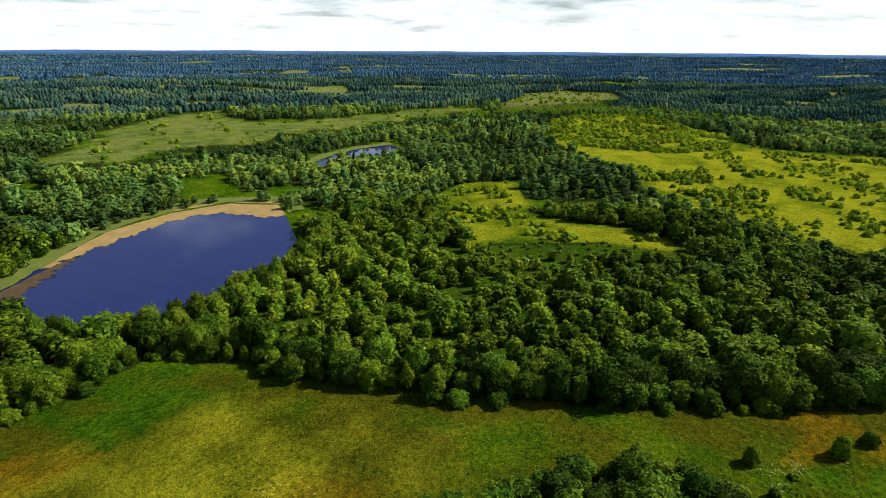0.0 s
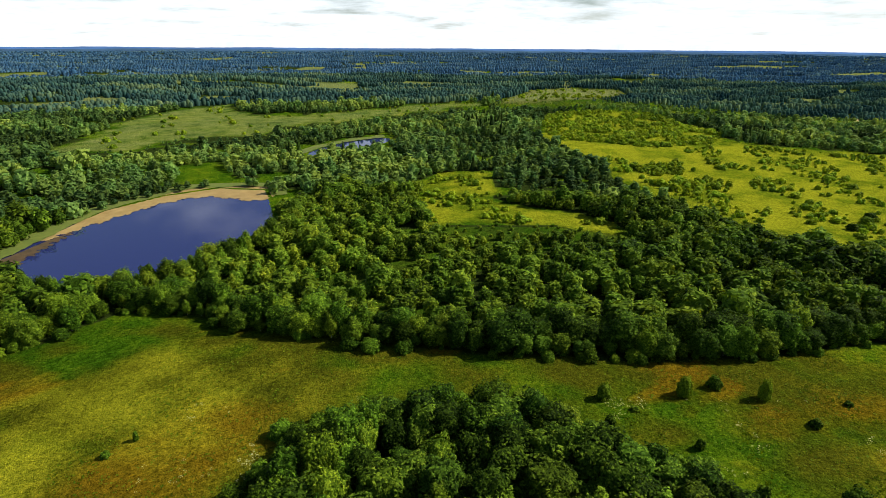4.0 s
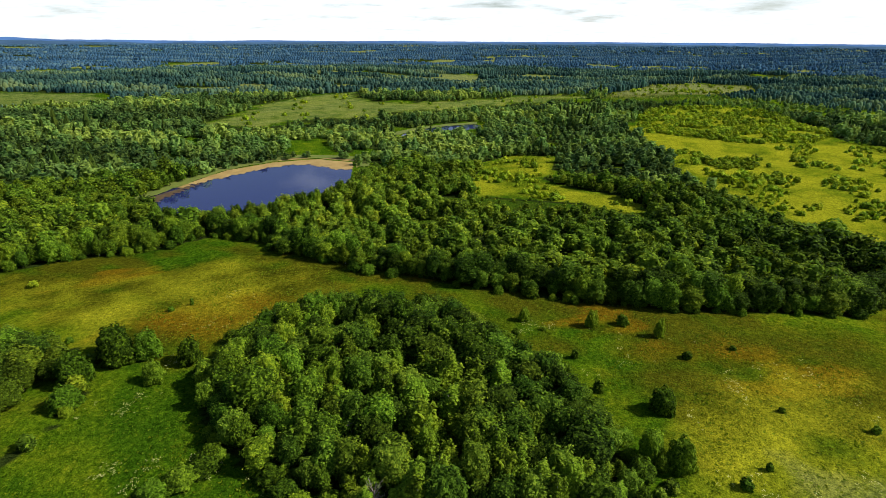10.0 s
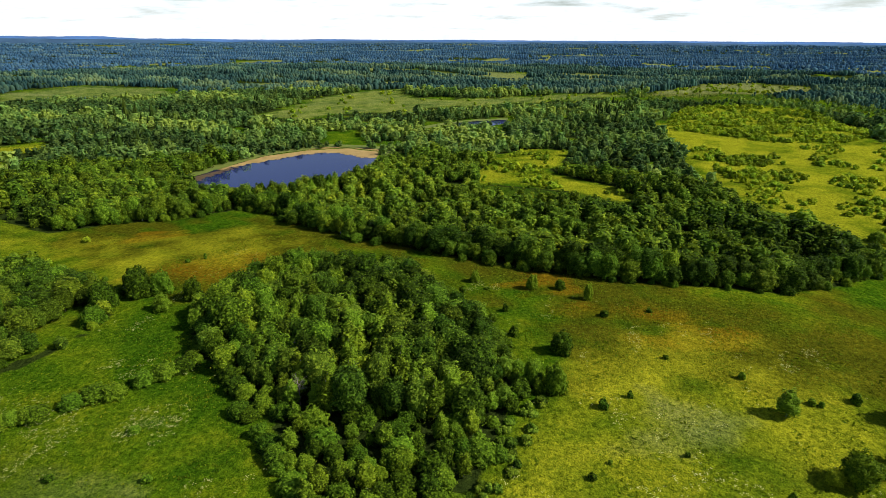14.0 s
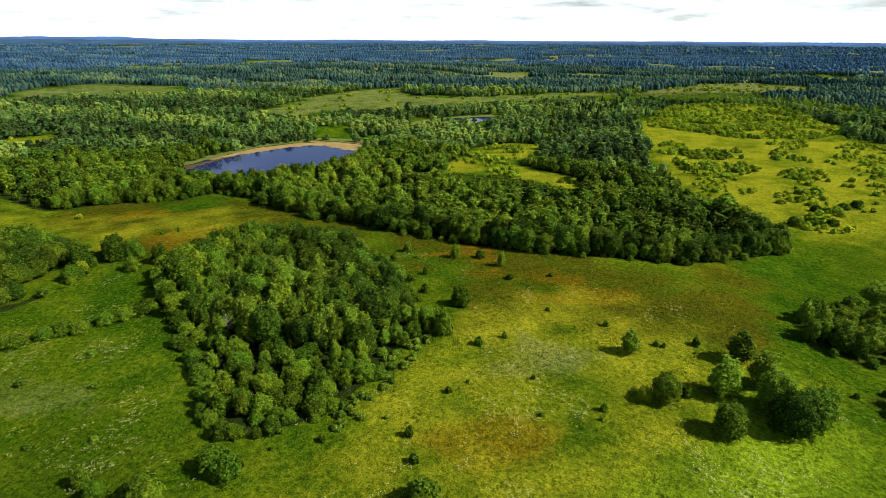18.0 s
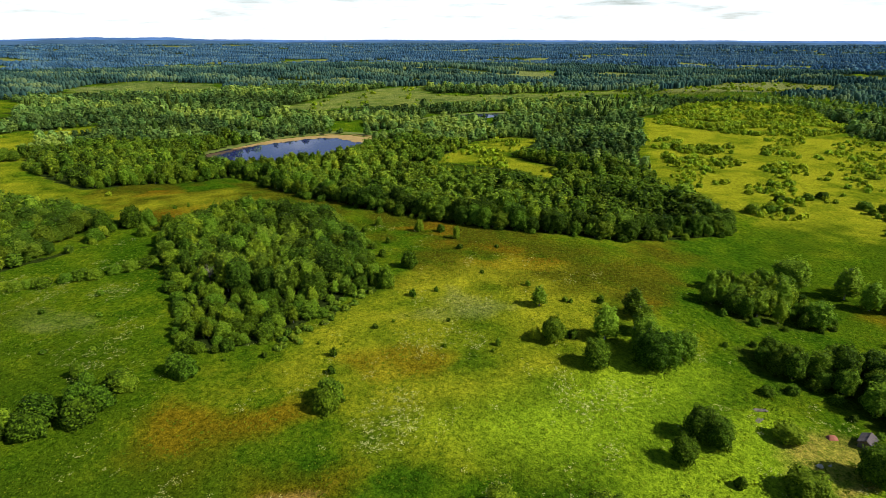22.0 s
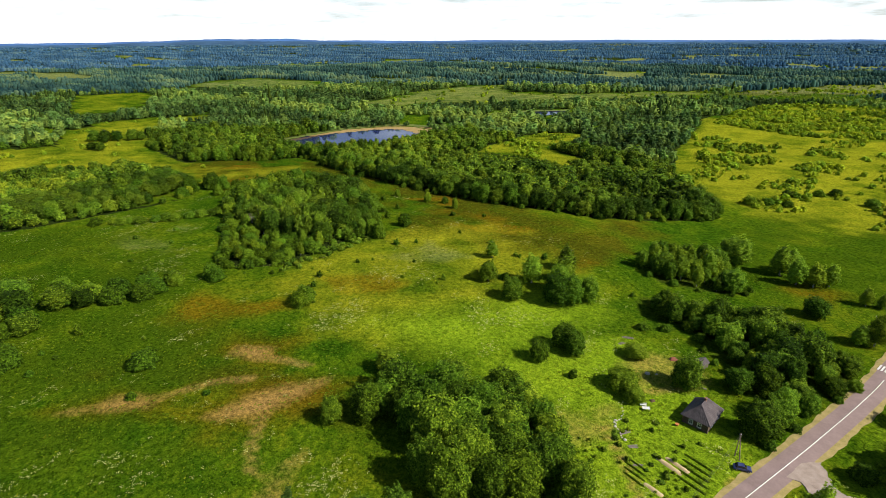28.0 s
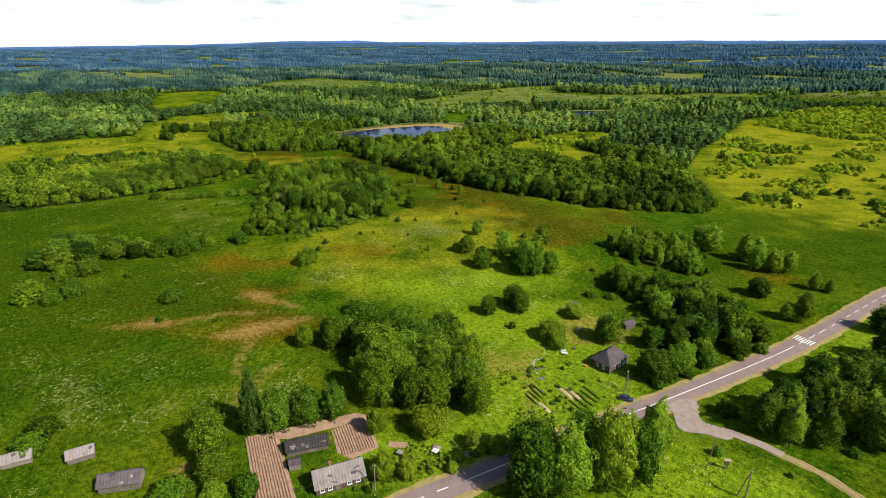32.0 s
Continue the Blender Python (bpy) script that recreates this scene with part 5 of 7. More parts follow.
def wood_belt(name, lo, hi, across, deep, seed, templates, spires, high_lo, high_hi, ratio, mat, label, spire_share):
    x, y = scatter(lo, hi, across, deep, seed)
    keep = wooded(x, y)
    if lo == 0:
        # the front rows are already there
        keep &= ~(inside(x, y, GROVE_MID) | (inside(x, y, GROVE_WEST) & (x > -95) & (y > -72)) | (rim_distance(x, y, [tuple(p) for p in front[::3]], False) < 9.5))
    x, y = x[keep], y[keep]
    rng = np.random.default_rng(seed + 9)
    sh, st, sk = stand_of(x, y)
    gaps = lumpy(x, y, 90, 71) + 0.5 * lumpy(x, y, 31, 72)
    low = hides_meadow(x, y)
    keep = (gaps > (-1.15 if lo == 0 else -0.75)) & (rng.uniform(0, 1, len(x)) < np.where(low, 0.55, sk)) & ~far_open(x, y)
    x, y, sh, st, low = x[keep], y[keep], sh[keep], st[keep], low[keep]
    if lo == 0:
        rim = np.minimum(rim_distance(x, y, FIELD), rim_distance(x, y, WEST))
        sh = sh * np.clip(0.6 + 0.025 * rim, 0, 1)
    stand = np.clip(lumpy(x, y, 150, 33) * 0.5 + 0.5, 0, 1)
    h = rng.uniform(high_lo, high_hi, len(x)) * (0.8 + 0.3 * stand) * sh * np.exp(rng.normal(0, 0.2 if lo < 900 else 0.1, len(x)))
    # stands of one age and kind, long across the valley
    block = np.tanh(3 * lumpy(x * 0.8, y * 1.5, 330, 77)) if lo >= 340 else np.zeros(len(x))
    patch_tone = np.tanh(3 * lumpy(x, y * 1.7, 120, 78)) if lo >= 340 else np.zeros(len(x))
    h *= 1 + 0.16 * patch_tone
    young = lumpy(x, y, 70, 88) > 0.85
    h = np.where(young, h * 0.62, h)
    # cut low so that far meadows stay in the camera's view
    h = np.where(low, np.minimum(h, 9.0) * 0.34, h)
    w = h ** 0.8 * (0.5 * (high_lo + high_hi)) ** 0.2 * rng.uniform(*ratio, len(x))
    dark = (lumpy(x, y, 170, 55) - 2.2 * st + rng.normal(0, 0.6, len(x))) > 1.3 - 1.6 * spire_share
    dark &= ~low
    if spires and dark.any():
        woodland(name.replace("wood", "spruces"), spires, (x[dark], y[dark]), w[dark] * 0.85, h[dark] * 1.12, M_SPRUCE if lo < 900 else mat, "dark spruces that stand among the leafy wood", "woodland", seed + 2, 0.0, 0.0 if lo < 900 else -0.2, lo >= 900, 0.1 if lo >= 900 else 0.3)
    else:
        dark[:] = False
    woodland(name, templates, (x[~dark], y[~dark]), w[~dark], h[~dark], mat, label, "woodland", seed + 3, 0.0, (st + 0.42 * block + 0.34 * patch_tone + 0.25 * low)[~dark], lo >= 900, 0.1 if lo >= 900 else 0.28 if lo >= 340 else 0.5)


wood_belt("near_wood", 0, 340, 6.2, 6.2, 21, FULL, None, 8.0, 13.5, (0.66, 0.96), M_WOODS, "dense mixed green wood of alder, birch and maple", 0.1)
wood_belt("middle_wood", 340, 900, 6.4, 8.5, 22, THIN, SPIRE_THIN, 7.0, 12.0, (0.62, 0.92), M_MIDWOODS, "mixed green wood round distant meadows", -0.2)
wood_belt("far_wood", 900, 1650, 4.6, 14.0, 23, CLUMP, None, 6.5, 10.0, (0.6, 0.85), M_FARWOODS, "far woodland coloured blue-green for haze", 0.1)
wood_belt("distant_wood", 1650, 3000, 6.5, 28.0, 24, LUMP, None, 5.5, 8.5, (1.0, 1.5), M_HAZEWOODS, "woodland coloured blue-green for haze towards the horizon", 0.05)
wood_belt("horizon_wood", 3000, 4380, 10.0, 58.0, 25, LUMP, None, 5.5, 9.0, (1.6, 2.4), M_HAZEWOODS, "woodland coloured blue for haze below the horizon", 0.0)


def scrub(name, poly, spacing, seed, lo, hi, label, cut, mat=None):
    pts = fill(poly, spacing, seed, 3)
    x, y = np.array([p[0] for p in pts]), np.array([p[1] for p in pts])
    keep = (lumpy(x, y, 62, seed) + 0.6 * lumpy(x, y, 23, seed + 1)) > cut
    x, y = x[keep], y[keep]
    rng = np.random.default_rng(seed)
    h = rng.uniform(lo, hi, len(x)) * rng.uniform(0.7, 1.2, len(x))
    woodland(name, BUSHY, (x, y), h * rng.uniform(1.0, 1.7, len(x)), h, mat or M_SCRUB, label, "scrub", seed)


scrub("garden_weeds", [(240, -8), (252, -36), (264, -42), (276, -34), (280, -14), (276, 0), (264, 2), (256, 14), (244, 14)], 1.9, 61, 0.25, 0.8, "rank green weeds and vegetables in a cottage garden", 0.35, M_FRUIT)
scrub("bank_weeds", [(254, -76), (250, -62), (256, -48), (266, -44), (276, -36), (270, -58), (262, -78)], 1.5, 62, 0.3, 1.0, "tall weeds on the bank above the road", 0.1, M_FRUIT)
scrub("verge_weeds", [(304, 8), (312, 4), (318, 10), (322, 40), (322, 70), (316, 66), (309, 34)], 1.8, 63, 0.4, 1.3, "bright weeds between the road and the trees", 0.0, M_FRUIT)
scrub("meadow_scrub", [(240, 225), (190, 270), (175, 320), (165, 380), (240, 400), (240, 520), (330, 540), (460, 470), (470, 300), (470, 215)], 6.5, 51, 1.5, 4.4, "round willow scrub scattered over a bright meadow", 0.2)
scrub("dense_scrub", [(120, 480), (188, 462), (229, 446), (212, 350), (185, 330), (160, 388)], 6.0, 56, 2.0, 5.5, "dense round willow scrub at the wood's edge", 0.0)
scrub("wet_scrub", SCRUBLAND, 5.5, 57, 2.0, 5.5, "dense round willow scrub in a bright wet meadow", -0.35)
scrub("clearing_scrub", CLEARING, 7.0, 52, 2.0, 5.0, "young trees in a sunlit clearing", 0.1)
scrub("slope_scrub", FAR_MEADOW, 13.0, 53, 2.0, 6.0, "scattered bushes on a far meadow", 0.85)
scrub("heath_scrub", HEATH, 14.0, 54, 2.0, 6.0, "scattered young pines on tan heath", 0.3)
scrub("west_scrub", WEST, 9.0, 55, 1.8, 5.0, "scattered bushes on the western fields", 0.95)

# ---- meadow herbs ----
def tuft(seed, blades):
    rng = np.random.default_rng(seed)
    v, f = [], []
    for k in range(blades):
        a, r = rng.uniform(0, 6.28), rng.uniform(0.0, 0.35)
        c = np.array((r * math.cos(a + 1), r * math.sin(a + 1), 0))
        side = np.array((-math.sin(a), math.cos(a), 0)) * rng.uniform(0.12, 0.25)
        tip = np.array((math.cos(a) * 0.3, math.sin(a) * 0.3, rng.uniform(0.6, 1.0)))
        v += [c - side, c + side, c + tip]
        f.append((3 * k, 3 * k + 1, 3 * k + 2))
    return np.array(v), np.array(f)


def umbel(seed):
    rng = np.random.default_rng(seed)
    v, f = [], []
    for k in range(4):
        c = np.array((*rng.uniform(-0.5, 0.5, 2), rng.uniform(0.7, 1.0)))
        for j in range(3):
            a = 2.094 * j + rng.uniform(0, 1)
            v.append(c + (0.17 * math.cos(a), 0.17 * math.sin(a), rng.uniform(-0.05, 0.05)))
        f.append((3 * k, 3 * k + 1, 3 * k + 2))
    return np.array(v), np.array(f)


herb_rng = np.random.default_rng(61)


def meadow_places(count, box):
    x, y = herb_rng.uniform(box[0], box[1], count), herb_rng.uniform(box[2], box[3], count)
    ok = inside(x, y, FIELD) & ~inside(x, y, GROVE_MID) & ~inside(x, y, GROVE_HOUSE) & ~inside(x, y, GROVE_EAST)
    ok &= rim_distance(x, y, ROAD, False) > 5.2
    ok &= rim_distance(x, y, SIDE, False) > 3.0
    for poly in ([(222, -91), (228, -83), (236, -61), (250, -66), (250, -92), (243, -98)], [(266, 0), (277, 0), (278, 14), (266, 14)]):
        ok &= ~inside(x, y, poly)
    return x[ok], y[ok]


hx, hy = meadow_places(62000, (-60, 345, -140, 130))
lush = lumpy(hx, hy, 26, 81) + 0.6 * lumpy(hx, hy, 9, 82)
keep = lush > herb_rng.uniform(-1.6, 1.6, len(hx))
hx, hy, lush = hx[keep], hy[keep], lush[keep]
hh = np.clip(0.32 + 0.28 * np.clip(lush, -0.5, 1.5), 0.2, 0.95) * herb_rng.uniform(0.6, 1.4, len(hx))
woodland("meadow_herbs", [tuft(k, 5) for k in range(5)], (hx, hy), herb_rng.uniform(0.5, 1.2, len(hx)), hh * 0.6, M_GRASS, "tall meadow grass and weeds in uneven tufts", "grass", 83)
ux, uy = meadow_places(120000, (-40, 345, -140, 100))
bloom = lumpy(ux, uy, 34, 91) + 0.9 * lumpy(ux, uy, 11, 92)
spots = [(24, -7, 9), (0, -21, 12), (208, -4, 4), (196, 8, 9), (204, 14, 7), (180, -105, 13), (157, -17, 12), (214, -71, 9), (262, -66, 4), (200, -100, 9), (60, -30, 12), (170, -120, 12), (232, 20, 6), (252, -48, 5), (150, 20, 12)]
for sx, sy, sr in spots:
    bloom = bloom + 2.0 * np.exp(-((ux - sx) ** 2 + (uy - sy) ** 2) / (sr * sr))
keep = bloom > herb_rng.uniform(0.75, 3.0, len(ux))
ux, uy = ux[keep], uy[keep]
woodland("umbel_flowers", [umbel(k) for k in range(3)], (ux, uy), herb_rng.uniform(0.5, 1.1, len(ux)), herb_rng.uniform(0.5, 1.0, len(ux)), M_FLOWER, "cream-white umbel flowers in drifts over the meadow", "flowers", 93)

# ---- pond rim ----
def band(name, outer, inner, z, mat, label, category, seed, ragged):
    """A floating band between an outer and an inner shore line, with a ragged inner edge."""
    o, i = ribbon(outer, 2.5), ribbon(inner, 2.5)
    n = 160
    pick = lambda line: line[np.round(np.linspace(0, len(line) - 1, n)).astype(int)]
    o, i = pick(o), pick(i)
    k = np.arange(n)
    wig = ragged * (np.sin(k * 0.37 + seed) + 0.7 * np.sin(k * 0.93 + 2) + 0.5 * np.sin(k * 2.1))
    V = []
    for s in (0.0, 0.5, 1.0):
        p = o * (1 - s) + i * s
        if s == 1.0:
            away = (i - o) / (np.linalg.norm(i - o, axis=1)[:, None] + 0.1)
            p = p + away * wig[:, None]
        V.append(np.column_stack([p, np.full(n, z + 0.02 * (1 - s))]))
    F = [(j * n + a, j * n + a + 1, (j + 1) * n + a + 1, (j + 1) * n + a) for j in range(2) for a in range(n - 1)]
    return tagged(new(name, mesh_of(name, np.concatenate(V), F, mat)), label, category, kind="stuff")


band("algae_mat", [(-191, 236), (-190, 262), (-190, 292), (-175, 328), (-162, 350), (-112, 360), (-96, 336)], [(-187, 238), (-181, 261), (-172, 286), (-162, 312), (-141, 329), (-106, 321), (-97, 330)], POND_Z + 0.12, M_ALGAE, "yellow algae mat floating along the pond's far bank", "algae", 1, 1.5)
band("mud_bar", [(-190, 202), (-188, 216), (-186, 236), (-183, 252)], [(-176, 202), (-178, 216), (-180, 236), (-181, 252)], POND_Z + 0.08, M_MUD, "dark brown rotting reed bar in shallow water", "mud", 4, 1.2)
band("sedge", [(-204, 196), (-206, 254), (-200, 300), (-182, 340), (-164, 362), (-106, 368), (-88, 338)], [(-188, 200), (-189, 240), (-189, 292), (-174, 326), (-161, 348), (-112, 358), (-98, 334)], POND_Z + 0.45, M_SEDGE, "bright green sedge round the pond", "sedge", 2, 0.5)
band("pool_sedge", [(-124, 462), (-118, 506), (-98, 548), (-56, 588)], [(-112, 472), (-104, 505), (-84, 540), (-51, 569)], POND_FAR_Z + 0.5, M_SEDGE, "bright green sedge round the small pool", "sedge", 3, 0.8)

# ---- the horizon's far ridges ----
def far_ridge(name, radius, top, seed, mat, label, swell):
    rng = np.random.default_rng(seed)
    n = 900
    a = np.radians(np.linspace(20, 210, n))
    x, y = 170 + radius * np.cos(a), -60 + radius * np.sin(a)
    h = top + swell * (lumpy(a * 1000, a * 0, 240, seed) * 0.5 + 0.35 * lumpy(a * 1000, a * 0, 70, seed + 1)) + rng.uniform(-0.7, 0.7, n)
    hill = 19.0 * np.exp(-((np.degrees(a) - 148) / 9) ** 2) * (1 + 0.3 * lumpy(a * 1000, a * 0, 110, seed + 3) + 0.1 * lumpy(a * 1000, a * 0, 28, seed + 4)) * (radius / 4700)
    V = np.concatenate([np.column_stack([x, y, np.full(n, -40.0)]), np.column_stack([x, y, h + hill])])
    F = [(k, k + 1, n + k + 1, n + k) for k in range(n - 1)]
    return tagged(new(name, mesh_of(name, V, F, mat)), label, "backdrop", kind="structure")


# backdrop sheets glow by themselves; their blue stands in for distance haze
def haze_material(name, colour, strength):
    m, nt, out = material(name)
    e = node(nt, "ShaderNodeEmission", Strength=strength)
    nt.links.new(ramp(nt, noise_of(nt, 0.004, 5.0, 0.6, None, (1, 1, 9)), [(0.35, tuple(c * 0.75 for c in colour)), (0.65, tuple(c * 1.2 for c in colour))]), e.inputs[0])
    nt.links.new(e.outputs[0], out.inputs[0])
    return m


far_ridge("backdrop_ridge", 4420, 46, 5, haze_material("glowing haze-blue ridge", (0.070, 0.140, 0.240), 1.0), "glowing backdrop of wooded ridges in haze blue", 5)
far_ridge("backdrop_horizon", 4700, 56, 8, haze_material("glowing haze-blue horizon", (0.090, 0.200, 0.450), 1.0), "glowing backdrop line of horizon woods in haze blue", 3)

# ---- road markings ----
def marks(line, half, lift, mat, name, label, on, off, start=0, stop=None):
    """Painted dashes down a line, as parts of the road."""
    seg = line[start:stop]
    step = on + off
    made = 0
    k = 0
    while k + on < len(seg):
        piece = seg[k:k + on + 1]
        strip(name, piece, half, lift, mat, label, "", parent=road)
        k += step
        made += 1


i_on = int(np.argmin(np.abs(ROAD_LINE[:, 1] + 62)))
i_mid = int(np.argmin(np.abs(ROAD_LINE[:, 1] - 75)))
fine = ribbon(ROAD, 0.8)
j_a, j_b = int(np.argmin(np.abs(fine[:, 1] + 60))), int(np.argmin(np.abs(fine[:, 1] - 62)))
strip("centre_line", fine[j_a:j_b], 0.11, 0.34, M_PAINT, "solid white centre line", "", parent=road)
marks(fine, 0.11, 0.34, M_PAINT, "dash", "white lane dash", 4, 3, 0, j_a)
marks(fine, 0.11, 0.34, M_PAINT, "dash", "white lane dash", 5, 4, j_b + 4, None)


def box(bm, x0, x1, y0, y1, z0, z1, bevel=0.0):
    r = bmesh.ops.create_cube(bm, size=1.0)
    bmesh.ops.transform(bm, matrix=Matrix.LocRotScale(((x0 + x1) / 2, (y0 + y1) / 2, (z0 + z1) / 2), None, (x1 - x0, y1 - y0, z1 - z0)), verts=r["verts"])
    if bevel:
        edges = list({e for v in r["verts"] for e in v.link_edges})
        bmesh.ops.bevel(bm, geom=edges, offset=bevel, segments=2, affect="EDGES", profile=0.6)


def cone(bm, p, q, r0, r1, sides=8):
    d = Vector(q) - Vector(p)
    m = Matrix.Translation((Vector(p) + Vector(q)) / 2) @ d.to_track_quat("Z", "Y").to_matrix().to_4x4()
    bmesh.ops.create_cone(bm, cap_ends=True, segments=sides, radius1=r0, radius2=r1, depth=d.length, matrix=m)


zebra_dir = Vector((0.22, 0.975))
for k in range(7):
    off = -2.7 + 0.9 * k
    cx, cy = 309.6 + 0.975 * off, 68.5 - 0.22 * off
    bm = bmesh.new()
    ring = []
    for sx, sy in ((-0.24, -1.9), (0.24, -1.9), (0.24, 1.9), (-0.24, 1.9)):
        ring.append((cx + 0.975 * sx + 0.22 * sy, cy - 0.22 * sx + 0.975 * sy))
    zt = max(land_at(*c) for c in ring) + 0.26
    top = [bm.verts.new((a, b, zt)) for a, b in ring]
    low = [bm.verts.new((a, b, zt - 0.05)) for a, b in ring]
    bm.faces.new(top)
    for a in range(4):
        bm.faces.new((low[a], low[(a + 1) % 4], top[(a + 1) % 4], top[a]))
    part("crossing_stripe", bm, M_PAINT, road, "white crossing stripe")


# ---- houses ----
def slope(corners, sheets, rows, wave, thick, seed):
    """A roof slope of wavy sheets between two eave corners and two ridge corners."""
    rng = np.random.default_rng(seed)
    a, b, c, d = (Vector(p) for p in corners)
    nu, nv = max(6, int((b - a).length / 0.35)), rows * 2
    nrm = (b - a).cross(d - a).normalized()
    if nrm.z < 0:
        nrm = -nrm
    bm = bmesh.new()
    grid = []
    for j in range(nv + 1):
        v = j / nv
        line = []
        for i in range(nu + 1):
            u = i / nu
            p = (a.lerp(b, u)).lerp(d.lerp(c, u), v)
            lift = wave * (1 if i % 2 else -1) * 0.5 + (0.035 if j % 2 else 0.0) + rng.uniform(-0.015, 0.015)
            line.append((bm.verts.new(p + nrm * (thick + lift)), bm.verts.new(p)))
        grid.append(line)
    for j in range(nv):
        for i in range(nu):
            q = [grid[j][i], grid[j][i + 1], grid[j + 1][i + 1], grid[j + 1][i]]
            bm.faces.new([k[0] for k in q])
            bm.faces.new([k[1] for k in reversed(q)])
    for i in range(nu):
        bm.faces.new((grid[0][i][1], grid[0][i + 1][1], grid[0][i + 1][0], grid[0][i][0]))
        bm.faces.new((grid[nv][i + 1][1], grid[nv][i][1], grid[nv][i][0], grid[nv][i + 1][0]))
    for j in range(nv):
        bm.faces.new((grid[j + 1][0][1], grid[j][0][1], grid[j][0][0], grid[j + 1][0][0]))
        bm.faces.new((grid[j][nu][1], grid[j + 1][nu][1], grid[j + 1][nu][0], grid[j][nu][0]))
    bmesh.ops.remove_doubles(bm, verts=bm.verts[:], dist=0.001)
    bmesh.ops.recalc_face_normals(bm, faces=bm.faces[:])
    return bm


def window(parent, side, along, half_l, half_w, z, w=0.8, h=1.1):
    """A framed window on one wall: side is +x, -x, +y or -y of the house's own axes."""
    turn = {"+y": 0, "-y": 180, "-x": 90, "+x": -90}[side]
    depth = half_w if side in ("+y", "-y") else half_l
    m = pose(0, 0, 0, 0, 0, turn) @ pose(along, depth, z)
    bm = bmesh.new()
    for x0, x1, z0, z1 in ((-w / 2 - 0.14, -w / 2, -0.14, h + 0.14), (w / 2, w / 2 + 0.14, -0.14, h + 0.14), (-w / 2, w / 2, h, h + 0.14), (-w / 2, w / 2, -0.14, 0), (-0.03, 0.03, 0, h), (-w / 2, -0.03, h * 0.62, h * 0.62 + 0.06), (0.03, w / 2, h * 0.62, h * 0.62 + 0.06)):
        box(bm, x0, x1, 0.012, 0.075, z0, z1)
    frame_ob = part("window", bm, M_WHITE, parent, "white-painted wooden window frame")
    frame_ob.matrix_basis = m
    bm = bmesh.new()
    box(bm, -w / 2, w / 2, 0.004, 0.02, 0, h)
    part("pane", bm, M_GLASS, frame_ob)
    bm = bmesh.new()
    box(bm, -w / 2 - 0.2, w / 2 + 0.2, 0.01, 0.14, -0.2, -0.145)
    part("sill", bm, M_WHITE, frame_ob)


